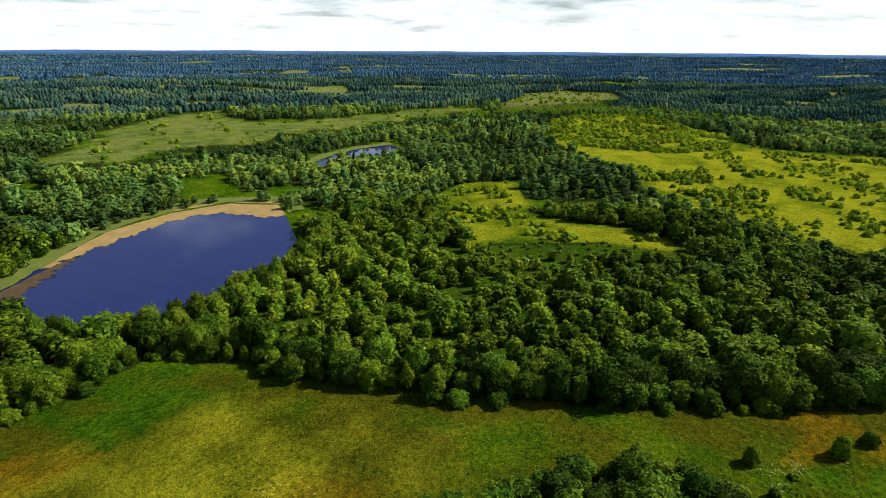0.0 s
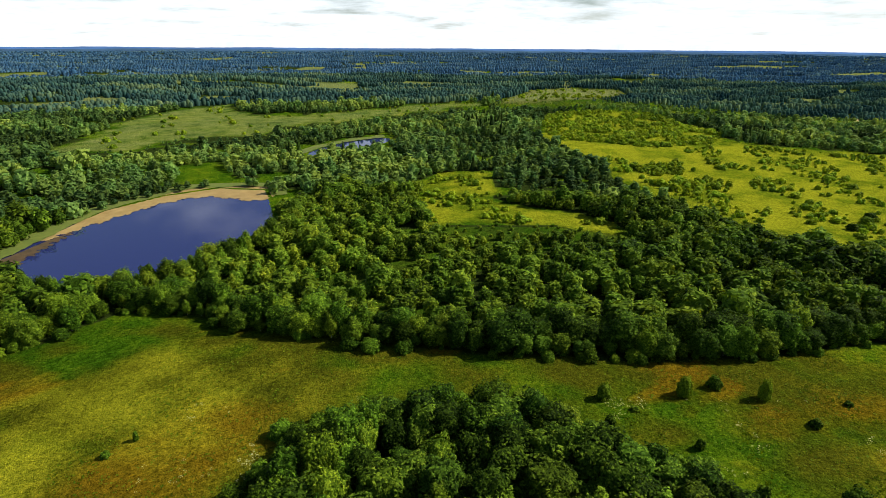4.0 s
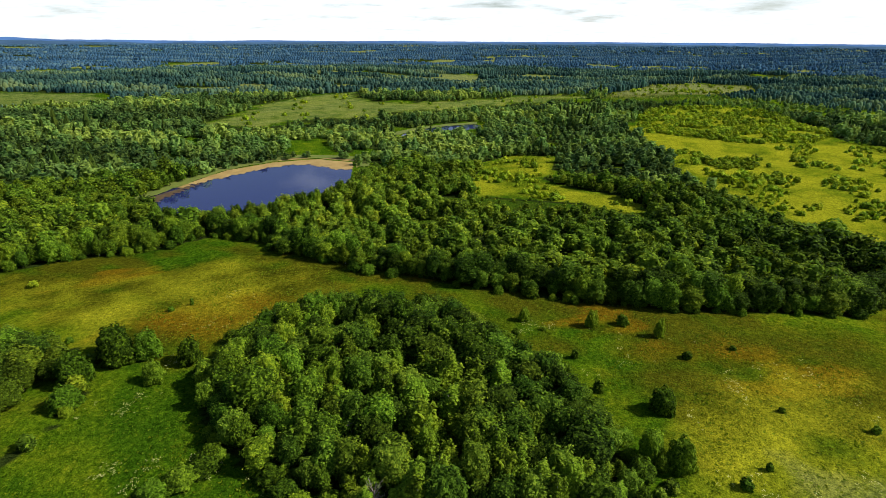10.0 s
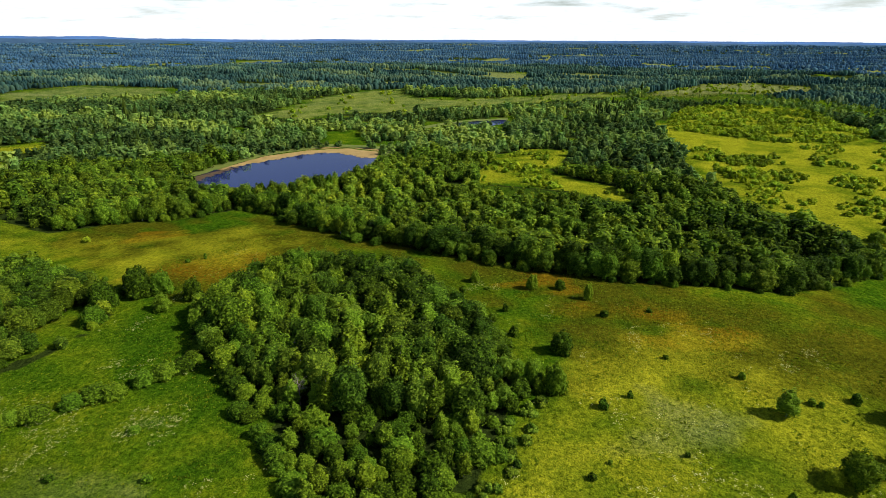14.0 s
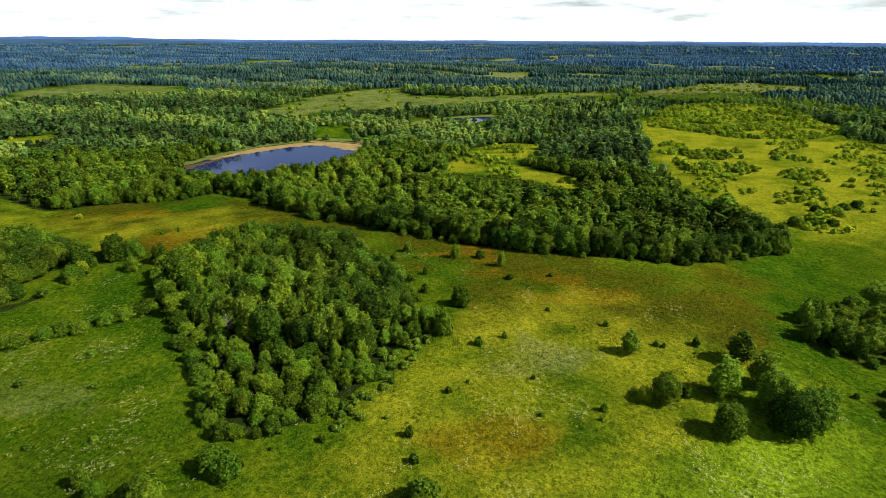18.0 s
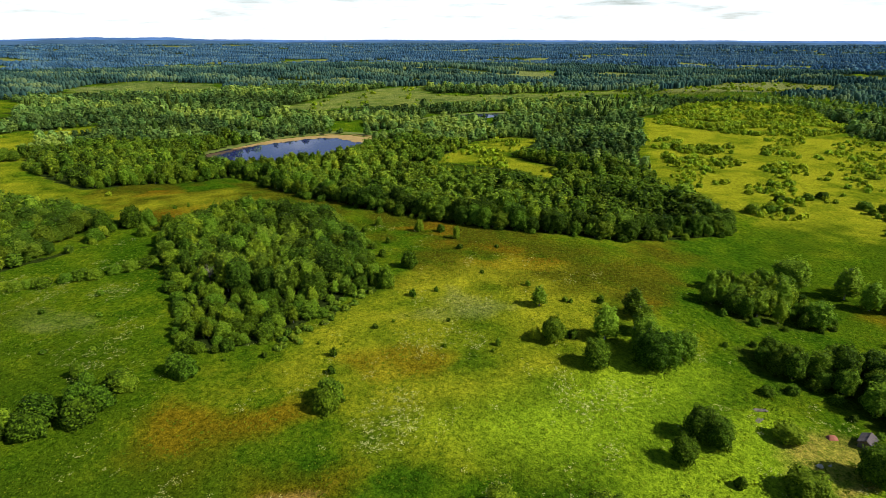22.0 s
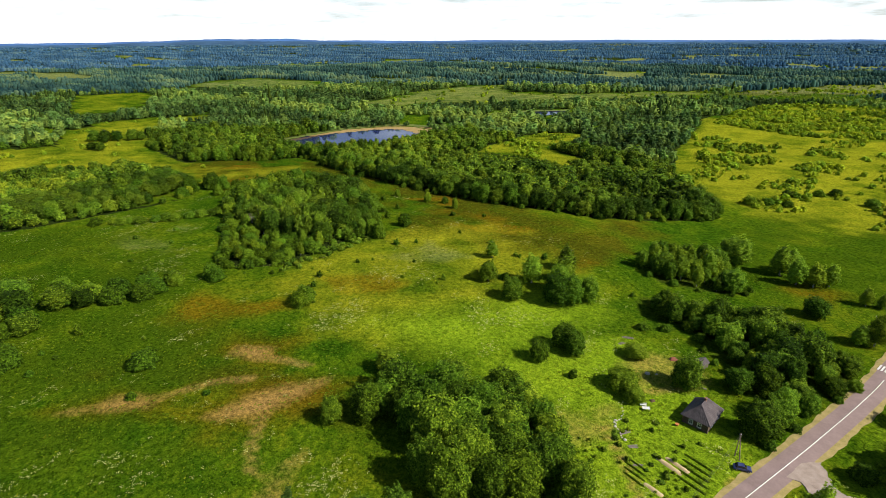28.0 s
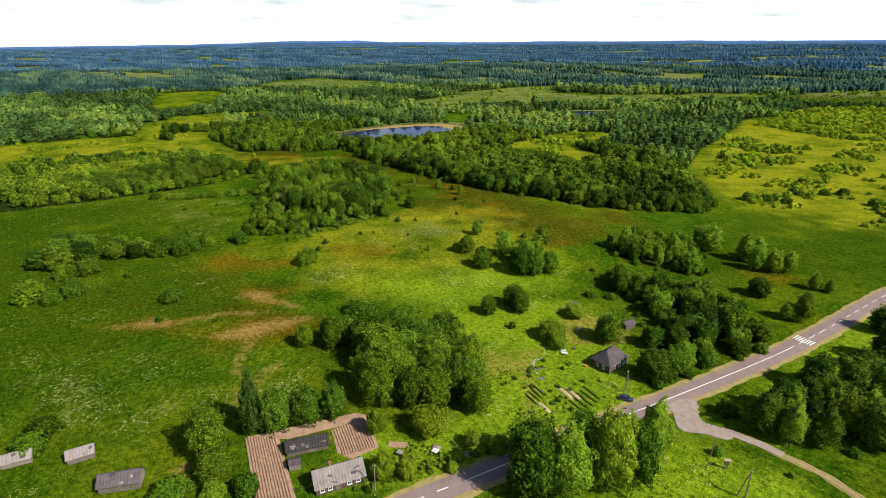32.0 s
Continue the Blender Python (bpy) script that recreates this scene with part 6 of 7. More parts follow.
def house(name, x, y, turn, length, width, wall, rise, label, roof_mat, wall_mat, windows=(), hip=0.0, eave=0.45, chimney=None, door=None, plank=False, lean=0.0, seed=1, category="house"):
    """A timber house: length runs along its own x axis."""
    z = min(land_at(x + a, y + b) for a in (-3, 0, 3) for b in (-3, 0, 3))
    ob = tagged(new(name), label, category)
    ob.matrix_basis = pose(x, y, z - 0.05, lean, 0, turn)
    hl, hw = length / 2, width / 2
    course = 0.25
    n = int(wall / course)
    for side, (x0, x1, y0, y1) in (("long", (-hl, hl, hw - 0.22, hw)), ("long", (-hl, hl, -hw, -hw + 0.22)), ("end", (-hl, -hl + 0.22, -hw + 0.22, hw - 0.22)), ("end", (hl - 0.22, hl, -hw + 0.22, hw - 0.22))):
        bm = bmesh.new()
        if plank:
            count = max(4, int((x1 - x0 if side == "long" else y1 - y0) / 0.3))
            for k in range(count):
                if side == "long":
                    a, b = x0 + (x1 - x0) * k / count, x0 + (x1 - x0) * (k + 1) / count - 0.02
                    o = 0.02 * (k % 2)
                    box(bm, a, b, y0 + o, y1 - 0.02 + o, 0, wall - 0.05 * (k % 3))
                else:
                    a, b = y0 + (y1 - y0) * k / count, y0 + (y1 - y0) * (k + 1) / count - 0.02
                    o = 0.02 * (k % 2)
                    box(bm, x0 + o, x1 - 0.02 + o, a, b, 0, wall - 0.05 * (k % 3))
        else:
            for k in range(n):
                o = 0.03 * (k % 2)
                box(bm, x0 - (0.12 if side == "long" else 0), x1 + (0.12 if side == "long" else 0), y0 + (o if side == "long" else 0), y1 - (o if side == "long" else 0), k * course, (k + 1) * course - 0.015, 0.0)
        part("wall", bm, wall_mat, ob)
    bm = bmesh.new()
    box(bm, -hl - 0.05, hl + 0.05, -hw - 0.05, hw + 0.05, -0.4, 0.0, 0.03)
    part("footing", bm, M_TRACK, ob, "grey stone footing")
    el, ew, ez = hl + eave, hw + eave, wall - eave * rise / hw
    rl = el - hip
    top = wall + rise
    rows = max(3, int(math.hypot(ew, rise) / 1.1))
    part("roof_slope", slope([(-el, -ew, ez), (el, -ew, ez), (rl, 0, top), (-rl, 0, top)], 1, rows, 0.07, 0.09, seed), roof_mat, ob)
    part("roof_slope", slope([(el, ew, ez), (-el, ew, ez), (-rl, 0, top), (rl, 0, top)], 1, rows, 0.07, 0.09, seed + 1), roof_mat, ob)
    if hip:
        part("roof_hip", slope([(el, -ew, ez), (el, ew, ez), (rl, 0.01, top), (rl, -0.01, top)], 1, rows, 0.05, 0.085, seed + 2), roof_mat, ob)
        part("roof_hip", slope([(-el, ew, ez), (-el, -ew, ez), (-rl, -0.01, top), (-rl, 0.01, top)], 1, rows, 0.05, 0.085, seed + 3), roof_mat, ob)
    else:
        for s in (-1, 1):
            bm = bmesh.new()
            xs = (s * hl, s * (hl - 0.15))
            fr = [[bm.verts.new((q, b, c)) for b, c in ((-hw, wall), (hw, wall), (0, top - 0.03))] for q in xs]
            bm.faces.new(fr[0])
            bm.faces.new(fr[1][::-1])
            for k in range(3):
                bm.faces.new((fr[0][k], fr[0][(k + 1) % 3], fr[1][(k + 1) % 3], fr[1][k]))
            bmesh.ops.recalc_face_normals(bm, faces=bm.faces[:])
            part("gable", bm, wall_mat, ob)
    bm = bmesh.new()
    cone(bm, (-rl, 0, top + 0.10), (rl, 0, top + 0.10), 0.13, 0.13, 8)
    part("ridge_cap", bm, roof_mat, ob)
    for side, along, zz in windows:
        window(ob, side, along, hl, hw, zz)
    if chimney:
        bm = bmesh.new()
        box(bm, chimney[0] - 0.28, chimney[0] + 0.28, chimney[1] - 0.28, chimney[1] + 0.28, wall, top + 0.75, 0.02)
        box(bm, chimney[0] - 0.34, chimney[0] + 0.34, chimney[1] - 0.34, chimney[1] + 0.34, top + 0.75, top + 0.87, 0.02)
        part("chimney", bm, M_BRICK, ob, "old brick chimney")
    if door:
        turn_d = {"+y": 0, "-y": 180, "-x": 90, "+x": -90}[door[0]]
        bm = bmesh.new()
        box(bm, -0.45, 0.45, 0.005, 0.05, 0.05, 1.9)
        box(bm, -0.53, -0.45, 0.005, 0.09, 0.0, 2.0)
        box(bm, 0.45, 0.53, 0.005, 0.09, 0.0, 2.0)
        d = part("door", bm, M_BOARD, ob, "grey plank door")
        d.matrix_basis = pose(0, 0, 0, 0, 0, turn_d) @ pose(door[1], hw if door[0] in ("+y", "-y") else hl, 0)
    return ob


house("cottage", 270.8, 7.4, 84, 9.0, 6.6, 3.0, 2.9, "dark log cottage with a grey hipped slate roof", M_SLATE, M_LOG, hip=2.9, eave=0.5, chimney=(0.6, 0.0), seed=3,
      windows=[("-x", -1.1, 0.9), ("-x", 1.1, 0.9), ("-y", -2.6, 0.9), ("-y", -0.4, 0.9), ("-y", 1.9, 0.9)])
long_house = house("long_house", 251.4, -81.0, 68, 11.0, 5.6, 2.5, 2.3, "long log house with a pale grey slate roof", M_SLATE_PALE, M_LOG, eave=0.5, chimney=(-1.6, 0.6), seed=9, door=("-y", 0.6),
      windows=[("-y", -4.0, 0.9), ("-y", -2.0, 0.9), ("-y", 2.4, 0.9), ("-y", 4.2, 0.9), ("+x", 0.0, 0.9)])
old_barn = house("old_barn", 237.0, -80.6, 63, 10.0, 4.0, 1.8, 1.5, "sagging barn with a patched black tar roof", M_TAR, M_BOARD, eave=0.35, plank=True, seed=12, lean=1.5, category="barn", door=("-y", -1.0))
house("lean_shed", 240.6, -86.2, 63, 2.6, 2.4, 1.9, 0.5, "small grey board shed beside the barn", M_SLATE, M_BOARD, eave=0.2, plank=True, seed=14, category="shed")
low_shed = house("low_shed", 193.2, -133.6, 71, 6.2, 3.4, 1.7, 1.2, "low shed with a pale slate roof in the grass", M_SLATE_PALE, M_BOARD, eave=0.3, plank=True, seed=16, category="shed")
plank_shed = house("plank_shed", 202.0, -122.2, 75, 5.6, 3.4, 1.8, 1.2, "weathered plank shed with broken grey roof", M_SLATE_PALE, M_BOARD, eave=0.3, plank=True, seed=18, category="shed", lean=-1.0)
hay_shed = house("hay_shed", 217.8, -117.6, 58, 8.6, 4.4, 2.2, 1.6, "long ruined plank shed with a slate roof", M_SLATE, M_BOARD, eave=0.35, plank=True, seed=20, category="shed", door=("-y", 1.5))


def roof_patches(ob, length, width, wall, rise, eave, count, mats, seed, label):
    """Torn, slipped and mended sheets lying on the two slopes of a roof."""
    rng = random.Random(seed)
    hw, el = width / 2, length / 2 + eave
    ew, ez = hw + eave, wall - eave * rise / hw
    tilt = math.degrees(math.atan2(wall + rise - ez, ew))
    for k in range(count):
        s, v = rng.choice((-1, 1)), rng.uniform(0.12, 0.88)
        l, w = rng.uniform(0.5, 1.5), rng.uniform(0.35, 0.9)
        bm = bmesh.new()
        ring = [(-l / 2, -w / 2), (0.1 * l, -w * rng.uniform(0.4, 0.6)), (l / 2, -w * rng.uniform(0.2, 0.5)), (l * 0.42, w / 2), (-0.1 * l, w * rng.uniform(0.3, 0.55)), (-l * 0.46, w * 0.4)]
        low, top = ([bm.verts.new((x, y, z)) for x, y in ring] for z in (0.0, 0.04))
        bm.faces.new(top)
        for i in range(6):
            bm.faces.new((low[i], low[(i + 1) % 6], top[(i + 1) % 6], top[i]))
        p = part("roof_patch", bm, rng.choice(mats), ob, label)
        p.matrix_basis = pose(rng.uniform(-el + 0.8, el - 0.8), s * ew * (1 - v), ez + (wall + rise - ez) * v + 0.15, -s * tilt + rng.uniform(-3, 3), rng.uniform(-3, 3), 0) @ pose(0, 0, 0, 0, 0, rng.uniform(-25, 25))


roof_patches(old_barn, 10.0, 4.0, 1.8, 1.5, 0.35, 34, (M_SLATE, M_TAR, M_BOARD, M_RUBBER), 1, "torn sheet of roofing felt")
roof_patches(hay_shed, 8.6, 4.4, 2.2, 1.6, 0.35, 10, (M_SLATE_PALE, M_SLATE, M_BOARD), 2, "loose grey roof sheet")
roof_patches(plank_shed, 5.6, 3.4, 1.8, 1.2, 0.3, 9, (M_WHITE, M_SLATE_PALE, M_SLATE), 3, "pale mended roof sheet")
roof_patches(low_shed, 6.2, 3.4, 1.7, 1.2, 0.3, 4, (M_SLATE_PALE, M_SLATE), 4, "loose pale roof sheet")
roof_patches(long_house, 11.0, 5.6, 2.5, 2.3, 0.5, 8, (M_SLATE_PALE, M_SLATE), 5, "loose grey roof slate")
house("garden_hut", 263.4, 33.0, 70, 4.2, 3.0, 1.8, 0.9, "small grey hut among trees", M_SLATE, M_BOARD, eave=0.25, plank=True, seed=22, category="shed")


# ---- gardens ----
def patch(name, poly, lift, mat, label, category="garden"):
    """A dug patch that follows the land."""
    cx, cy = sum(p[0] for p in poly) / len(poly), sum(p[1] for p in poly) / len(poly)
    ring = ribbon(poly + poly[:1], 1.5)[:-1] if len(poly) > 5 else np.array([np.array(a) + (np.array(b) - a) * t for a, b in zip(poly, poly[1:] + poly[:1]) for t in np.arange(6) / 6])
    V, F = [], []
    n = len(ring)
    for s in (1.0, 0.97, 0.6, 0.25):
        p = np.array([cx, cy]) + (ring - [cx, cy]) * s
        V.append(np.column_stack([p, land(p[:, 0], p[:, 1]) + (lift if s < 1 else -0.1)]))
    V.append(np.array([[cx, cy, land_at(cx, cy) + lift]]))
    for j in range(3):
        F += [(j * n + k, j * n + (k + 1) % n, (j + 1) * n + (k + 1) % n, (j + 1) * n + k) for k in range(n)]
    F += [(3 * n + k, 3 * n + (k + 1) % n, 4 * n) for k in range(n)]
    return tagged(new(name, mesh_of(name, np.concatenate(V), F, mat)), label, category)


def ridges(parent, a0, a1, b0, b1, count, wide, high):
    """Earthed-up rows from the line a0-b0 to the line a1-b1, each a part of its plot."""
    rng = random.Random(count)
    for k in range(count):
        t = (k + 0.5) / count
        p = Vector(a0).lerp(Vector(b0), t)
        q = Vector(a1).lerp(Vector(b1), t)
        d = (q - p).normalized()
        nrm = Vector((-d.y, d.x))
        bm = bmesh.new()
        rows = []
        m = 14
        for j in range(m + 1):
            c = p.lerp(q, j / m) + nrm * rng.uniform(-0.05, 0.05)
            z = land_at(c.x, c.y) + 0.10
            row = []
            for off, up in ((-0.5, 0), (-0.22, 0.85), (0.0, 1.0), (0.22, 0.85), (0.5, 0)):
                hgt = high * up * rng.uniform(0.8, 1.15)
                row.append(bm.verts.new((c.x + nrm.x * off * wide, c.y + nrm.y * off * wide, z + hgt)))
            rows.append(row)
        for r0, r1 in zip(rows, rows[1:]):
            for i in range(4):
                bm.faces.new((r0[i], r0[i + 1], r1[i + 1], r1[i]))
        part("ridge", bm, M_SOIL, parent)


plot = patch("potato_plot", [(223, -90.5), (229, -84), (249.5, -91), (243.5, -98)], 0.12, M_SOIL, "brown tilled plot with earthed-up rows")
ridges(plot, (223.4, -90), (244, -97.4), (228.6, -84.6), (249, -91.4), 11, 0.72, 0.34)
plot = patch("ploughed_plot", [(236, -73), (237.5, -63), (249.5, -67.5), (248, -75), (244, -76.5)], 0.12, M_SOIL, "brown ploughed plot beside the long house")
ridges(plot, (236.4, -72.6), (245.5, -76.0), (238, -63.6), (249.2, -68), 13, 0.62, 0.30)
patch("bare_soil_strip", [(223.2, -90.2), (235, -64), (238.5, -62), (237, -69), (231, -83)], 0.14, M_SOIL, "smooth strip of bare brown soil")
apron = patch("track_apron", [(292.5, 4), (296.9, 8.8), (300, 3.4), (304.5, 0.2), (310, 1.6), (310, -1.6), (305, -3.6), (300.4, -6.6), (297.6, -5), (294.8, -1), (291.2, -1.5)], 0.185, M_TRACK, "pale cracked concrete where the side track meets the road", "track")
tagged(apron, "pale cracked concrete where the side track meets the road", "track", kind="structure")
patch("small_seed_bed", [(249.6, -64.6), (253.6, -61), (255, -62.5), (251, -66)], 0.12, M_SOIL, "small dug seed bed with a board edge")


def heap(name, x, y, turn, l, w, h, mat, label, category, seed):
    rng = np.random.default_rng(seed)
    n = 10
    V, F = [], []
    for j in range(n + 1):
        u = j / n
        env = math.sin(math.pi * min(1, max(0, u))) ** 0.35 if 0 < u < 1 else 0
        for i in range(6):
            v = i / 5
            V.append(((u - 0.5) * l, (v - 0.5) * w * (0.8 + 0.2 * env) + rng.uniform(-0.05, 0.05), h * env * math.sin(math.pi * v) ** 0.5 * rng.uniform(0.85, 1.1) - 0.03))
    for j in range(n):
        for i in range(5):
            F.append((j * 6 + i, (j + 1) * 6 + i, (j + 1) * 6 + i + 1, j * 6 + i + 1))
    ob = new(name, mesh_of(name, V, F, mat, True))
    ob.matrix_basis = pose(x, y, land_at(x, y), 0, 0, turn)
    return tagged(ob, label, category)


heap("straw_bed", 269.6, -15.2, -16, 7.0, 1.4, 0.45, M_STRAW, "long garden bed covered with pale straw", "garden bed", 1)
heap("straw_bed", 271.0, -13.6, -16, 6.4, 1.2, 0.45, M_STRAW, "long garden bed covered with pale straw", "garden bed", 2)
heap("straw_bed", 269.2, -24.8, -14, 5.0, 1.3, 0.40, M_STRAW, "garden bed covered with pale straw", "garden bed", 3)
heap("brush_heap", 259.6, -57.4, 20, 2.2, 1.8, 0.9, M_DEAD, "heap of brown brushwood", "heap", 4)
heap("brush_heap", 267.0, -53.0, 60, 3.0, 1.6, 0.9, M_DEAD, "heap of cut grey branches", "heap", 5)
# each low mound stands for one row of vegetables
for k in range(5):
    ob = heap("raised_bed", 274.5 + 0.2 * k, -9.5 - 2.1 * k, -14, 7.5, 0.8, 0.4, M_BUSH, "row of low green vegetables", "vegetables", 20 + k)
    tagged(ob, group="vegetable rows")
for k in range(4):
    tagged(heap("raised_bed", 263.0 + 0.5 * k, -19.5 - 1.7 * k, -14, 6.0, 0.7, 0.35, M_BUSH, "row of low green vegetables", "vegetables", 30 + k), group="vegetable rows")
garden_rng = random.Random(9)
for k in range(26):
    tree("field_bush", garden_rng.uniform(255, 281), garden_rng.uniform(-22, -2), garden_rng.uniform(0.8, 2.0), garden_rng.uniform(0.6, 1.5), "low garden shrub beside the cottage beds", "garden shrubs")
for k in range(40):
    t = k / 40
    tree("field_bush", 256 + 18 * t + garden_rng.uniform(-1.2, 1.2), -79 + 38 * t + garden_rng.uniform(-1.5, 1.5), garden_rng.uniform(0.8, 2.2), garden_rng.uniform(0.6, 1.5), "weedy green clump on the roadside bank", "roadside weeds")
for k in range(34):
    x, y = garden_rng.uniform(106, 114), garden_rng.uniform(-12, 36)
    tree("field_bush", x, y, garden_rng.uniform(1.8, 3.6), garden_rng.uniform(1.2, 2.6), "bright green shrub at the foot of the middle grove", "shrubs below the grove")


def planks(name, x, y, turn, count, length, label, seed):
    rng = random.Random(seed)
    ob = tagged(new(name), label, "timber")
    ob.matrix_basis = pose(x, y, land_at(x, y), 0, 0, turn)
    for k in range(count):
        bm = bmesh.new()
        l = length * rng.uniform(0.7, 1.0)
        box(bm, -l / 2, l / 2, -0.09, 0.09, 0, 0.06, 0.005)
        b = part("plank", bm, M_BOARD, ob)
        b.matrix_basis = pose(rng.uniform(-0.2, 0.2), (k % 5) * 0.24 - 0.5, 0.02 + 0.07 * (k // 5), 0, 0, rng.uniform(-8, 8))
    return ob


planks("plank_pile", 240.2, 34.4, 20, 10, 4.0, "pile of pale grey planks in the grass", 1)
planks("plank_pile", 239.8, 29.5, 70, 6, 2.6, "pile of pale grey planks in the grass", 2)
planks("plank_pile", 260.5, -14.4, 40, 6, 2.8, "grey boards lying beside the garden", 3)
planks("plank_pile", 257.0, -10.6, 60, 5, 4.0, "pale boards edging the garden", 4)
planks("plank_pile", 263.6, -19.6, 30, 4, 2.6, "grey boards lying beside the garden", 5)


def stand(name, x, y, turn, label, category, parts):
    ob = tagged(new(name), label, category)
    ob.matrix_basis = pose(x, y, land_at(x, y) - 0.03, 0, 0, turn)
    for pname, mat, plabel, boxes in parts:
        bm = bmesh.new()
        for b in boxes:
            box(bm, *b, 0.02)
        part(pname, bm, mat, ob, plabel)
    return ob


stand("garden_table", 258.0, 1.6, 30, "white-topped garden table with bench on trodden grass", "table", [("tabletop", M_WHITE, "white tabletop", [(-1.0, 1.0, -0.6, 0.6, 0.72, 0.8)])] + [("leg", M_BOARD, "", [(a, a + 0.1, b, b + 0.1, 0, 0.72)]) for a in (-0.9, 0.8) for b in (-0.5, 0.4)])
stand("garden_bench", 256.8, 2.8, 30, "white garden bench beside the table", "bench", [("seat", M_WHITE, "", [(-0.9, 0.9, -0.25, 0.25, 0.42, 0.5)]), ("backrest", M_WHITE, "", [(-0.9, 0.9, 0.2, 0.28, 0.5, 0.95)]), ("leg", M_BOARD, "", [(-0.8, -0.7, -0.2, 0.2, 0, 0.42)]), ("leg", M_BOARD, "", [(0.7, 0.8, -0.2, 0.2, 0, 0.42)])])
stand("well_box", 260.8, -58.8, 15, "low well with a white lid in a cottage garden", "well", [("curb", M_BOARD, "grey timber curb", [(-0.6, 0.6, -0.6, 0.6, 0, 0.8)]), ("lid", M_WHITE, "white lid", [(-0.8, 0.8, -0.75, 0.75, 0.8, 0.9)]), ("post", M_BOARD, "", [(-0.7, -0.6, -0.06, 0.06, 0, 1.6)])])
stand("rabbit_hutch", 255.4, -65.6, 20, "small pale hutch between fruit trees", "hutch", [("body", M_BOARD, "", [(-0.7, 0.7, -0.5, 0.5, 0.3, 1.1)]), ("lid", M_SLATE_PALE, "pale lid", [(-0.85, 0.85, -0.65, 0.65, 1.1, 1.18)])] + [("leg", M_BOARD, "", [(a, a + 0.08, b, b + 0.08, 0, 0.3)]) for a in (-0.65, 0.57) for b in (-0.45, 0.37)])
stand("wayside_stand", 313.2, -12.4, 40, "brown timber stand with a pale slanted top", "stand", [("leg", M_WOODPOLE, "", [(-0.35, -0.15, -0.12, 0.12, 0, 2.1)]), ("leg", M_WOODPOLE, "", [(0.15, 0.35, -0.12, 0.12, 0, 2.1)]), ("board", M_LOG, "dark timber board", [(-0.5, 0.5, -0.16, 0.16, 1.3, 2.6)]), ("cap", M_STRAW, "pale slanted cap", [(-0.7, 0.9, -0.4, 0.4, 2.6, 2.74)])])


def car(x, y, turn):
    ob = tagged(new("car"), "small dark blue car parked under the trees", "car")
    ob.matrix_basis = pose(x, y, land_at(x, y), 0, 0, turn)
    bm = bmesh.new()
    prof = [(-1.95, 0.35), (-1.95, 0.75), (-1.75, 0.88), (-0.9, 0.92), (0.95, 0.92), (1.8, 0.82), (1.98, 0.65), (1.98, 0.35)]
    rings = [[bm.verts.new((a, s * 0.8, b)) for a, b in prof] for s in (-1, 1)]
    bm.faces.new(rings[0][::-1])
    bm.faces.new(rings[1])
    for k in range(len(prof)):
        bm.faces.new((rings[0][k], rings[0][(k + 1) % len(prof)], rings[1][(k + 1) % len(prof)], rings[1][k]))
    bmesh.ops.recalc_face_normals(bm, faces=bm.faces[:])
    bmesh.ops.bevel(bm, geom=bm.edges[:], offset=0.06, segments=2, affect="EDGES")
    part("body", bm, M_BLUE, ob, "dull blue bodywork")
    bm = bmesh.new()
    rings = [[bm.verts.new((a, s * w, b)) for a, b, w in ((-1.5, 0.90, 0.74), (-1.1, 1.38, 0.62), (0.35, 1.42, 0.62), (1.0, 0.90, 0.74))] for s in (-1, 1)]
    bm.faces.new(rings[0][::-1])
    bm.faces.new(rings[1])
    for k in range(4):
        bm.faces.new((rings[0][k], rings[0][(k + 1) % 4], rings[1][(k + 1) % 4], rings[1][k]))
    part("windows", bm, M_GLASS, ob, "dark glass")
    bm = bmesh.new()
    box(bm, -1.05, 0.32, -0.62, 0.62, 1.40, 1.46, 0.02)
    part("roof", bm, M_BLUE, ob)
    for a in (-1.25, 1.25):
        for s in (-1, 1):
            bm = bmesh.new()
            cone(bm, (a, s * 0.66, 0.31), (a, s * 0.84, 0.31), 0.31, 0.31, 14)
            w = part("wheel", bm, M_RUBBER, ob)
            bm = bmesh.new()
            cone(bm, (a, s * 0.845, 0.31), (a, s * 0.86, 0.31), 0.18, 0.18, 12)
            part("rim", bm, M_SLATE_PALE, w)
            bm = bmesh.new()
        bm.free()


car(283.4, -5.3, 20)


def pole(x, y, high, lean, brace=None, seed=0):
    ob = tagged(new("utility_pole"), "grey timber utility pole standing in grass" if not brace else "grey timber utility pole with a leaning brace", "utility pole", "utility poles")
    ob.matrix_basis = pose(x, y, land_at(x, y) - 0.05)
    bm = bmesh.new()
    cone(bm, (0, 0, 0), (lean[0], lean[1], high), 0.16, 0.11, 8)
    part("post", bm, M_WOODPOLE, ob)
    if brace:
        bm = bmesh.new()
        cone(bm, (brace[0], brace[1], 0), (lean[0], lean[1], high * 0.95), 0.15, 0.10, 8)
        part("brace", bm, M_WOODPOLE, ob)
    for k in (-1, 1):
        bm = bmesh.new()
        cone(bm, (lean[0] + 0.1 * k, lean[1] + 0.14 * k, high - 0.3 - 0.2 * (k > 0)), (lean[0] + 0.2 * k, lean[1] + 0.28 * k, high - 0.15 - 0.2 * (k > 0)), 0.05, 0.06, 6)
        part("insulator", bm, M_WHITE, ob, "white insulator")
    return Vector((x + lean[0], y + lean[1], land_at(x, y) + high - 0.2))


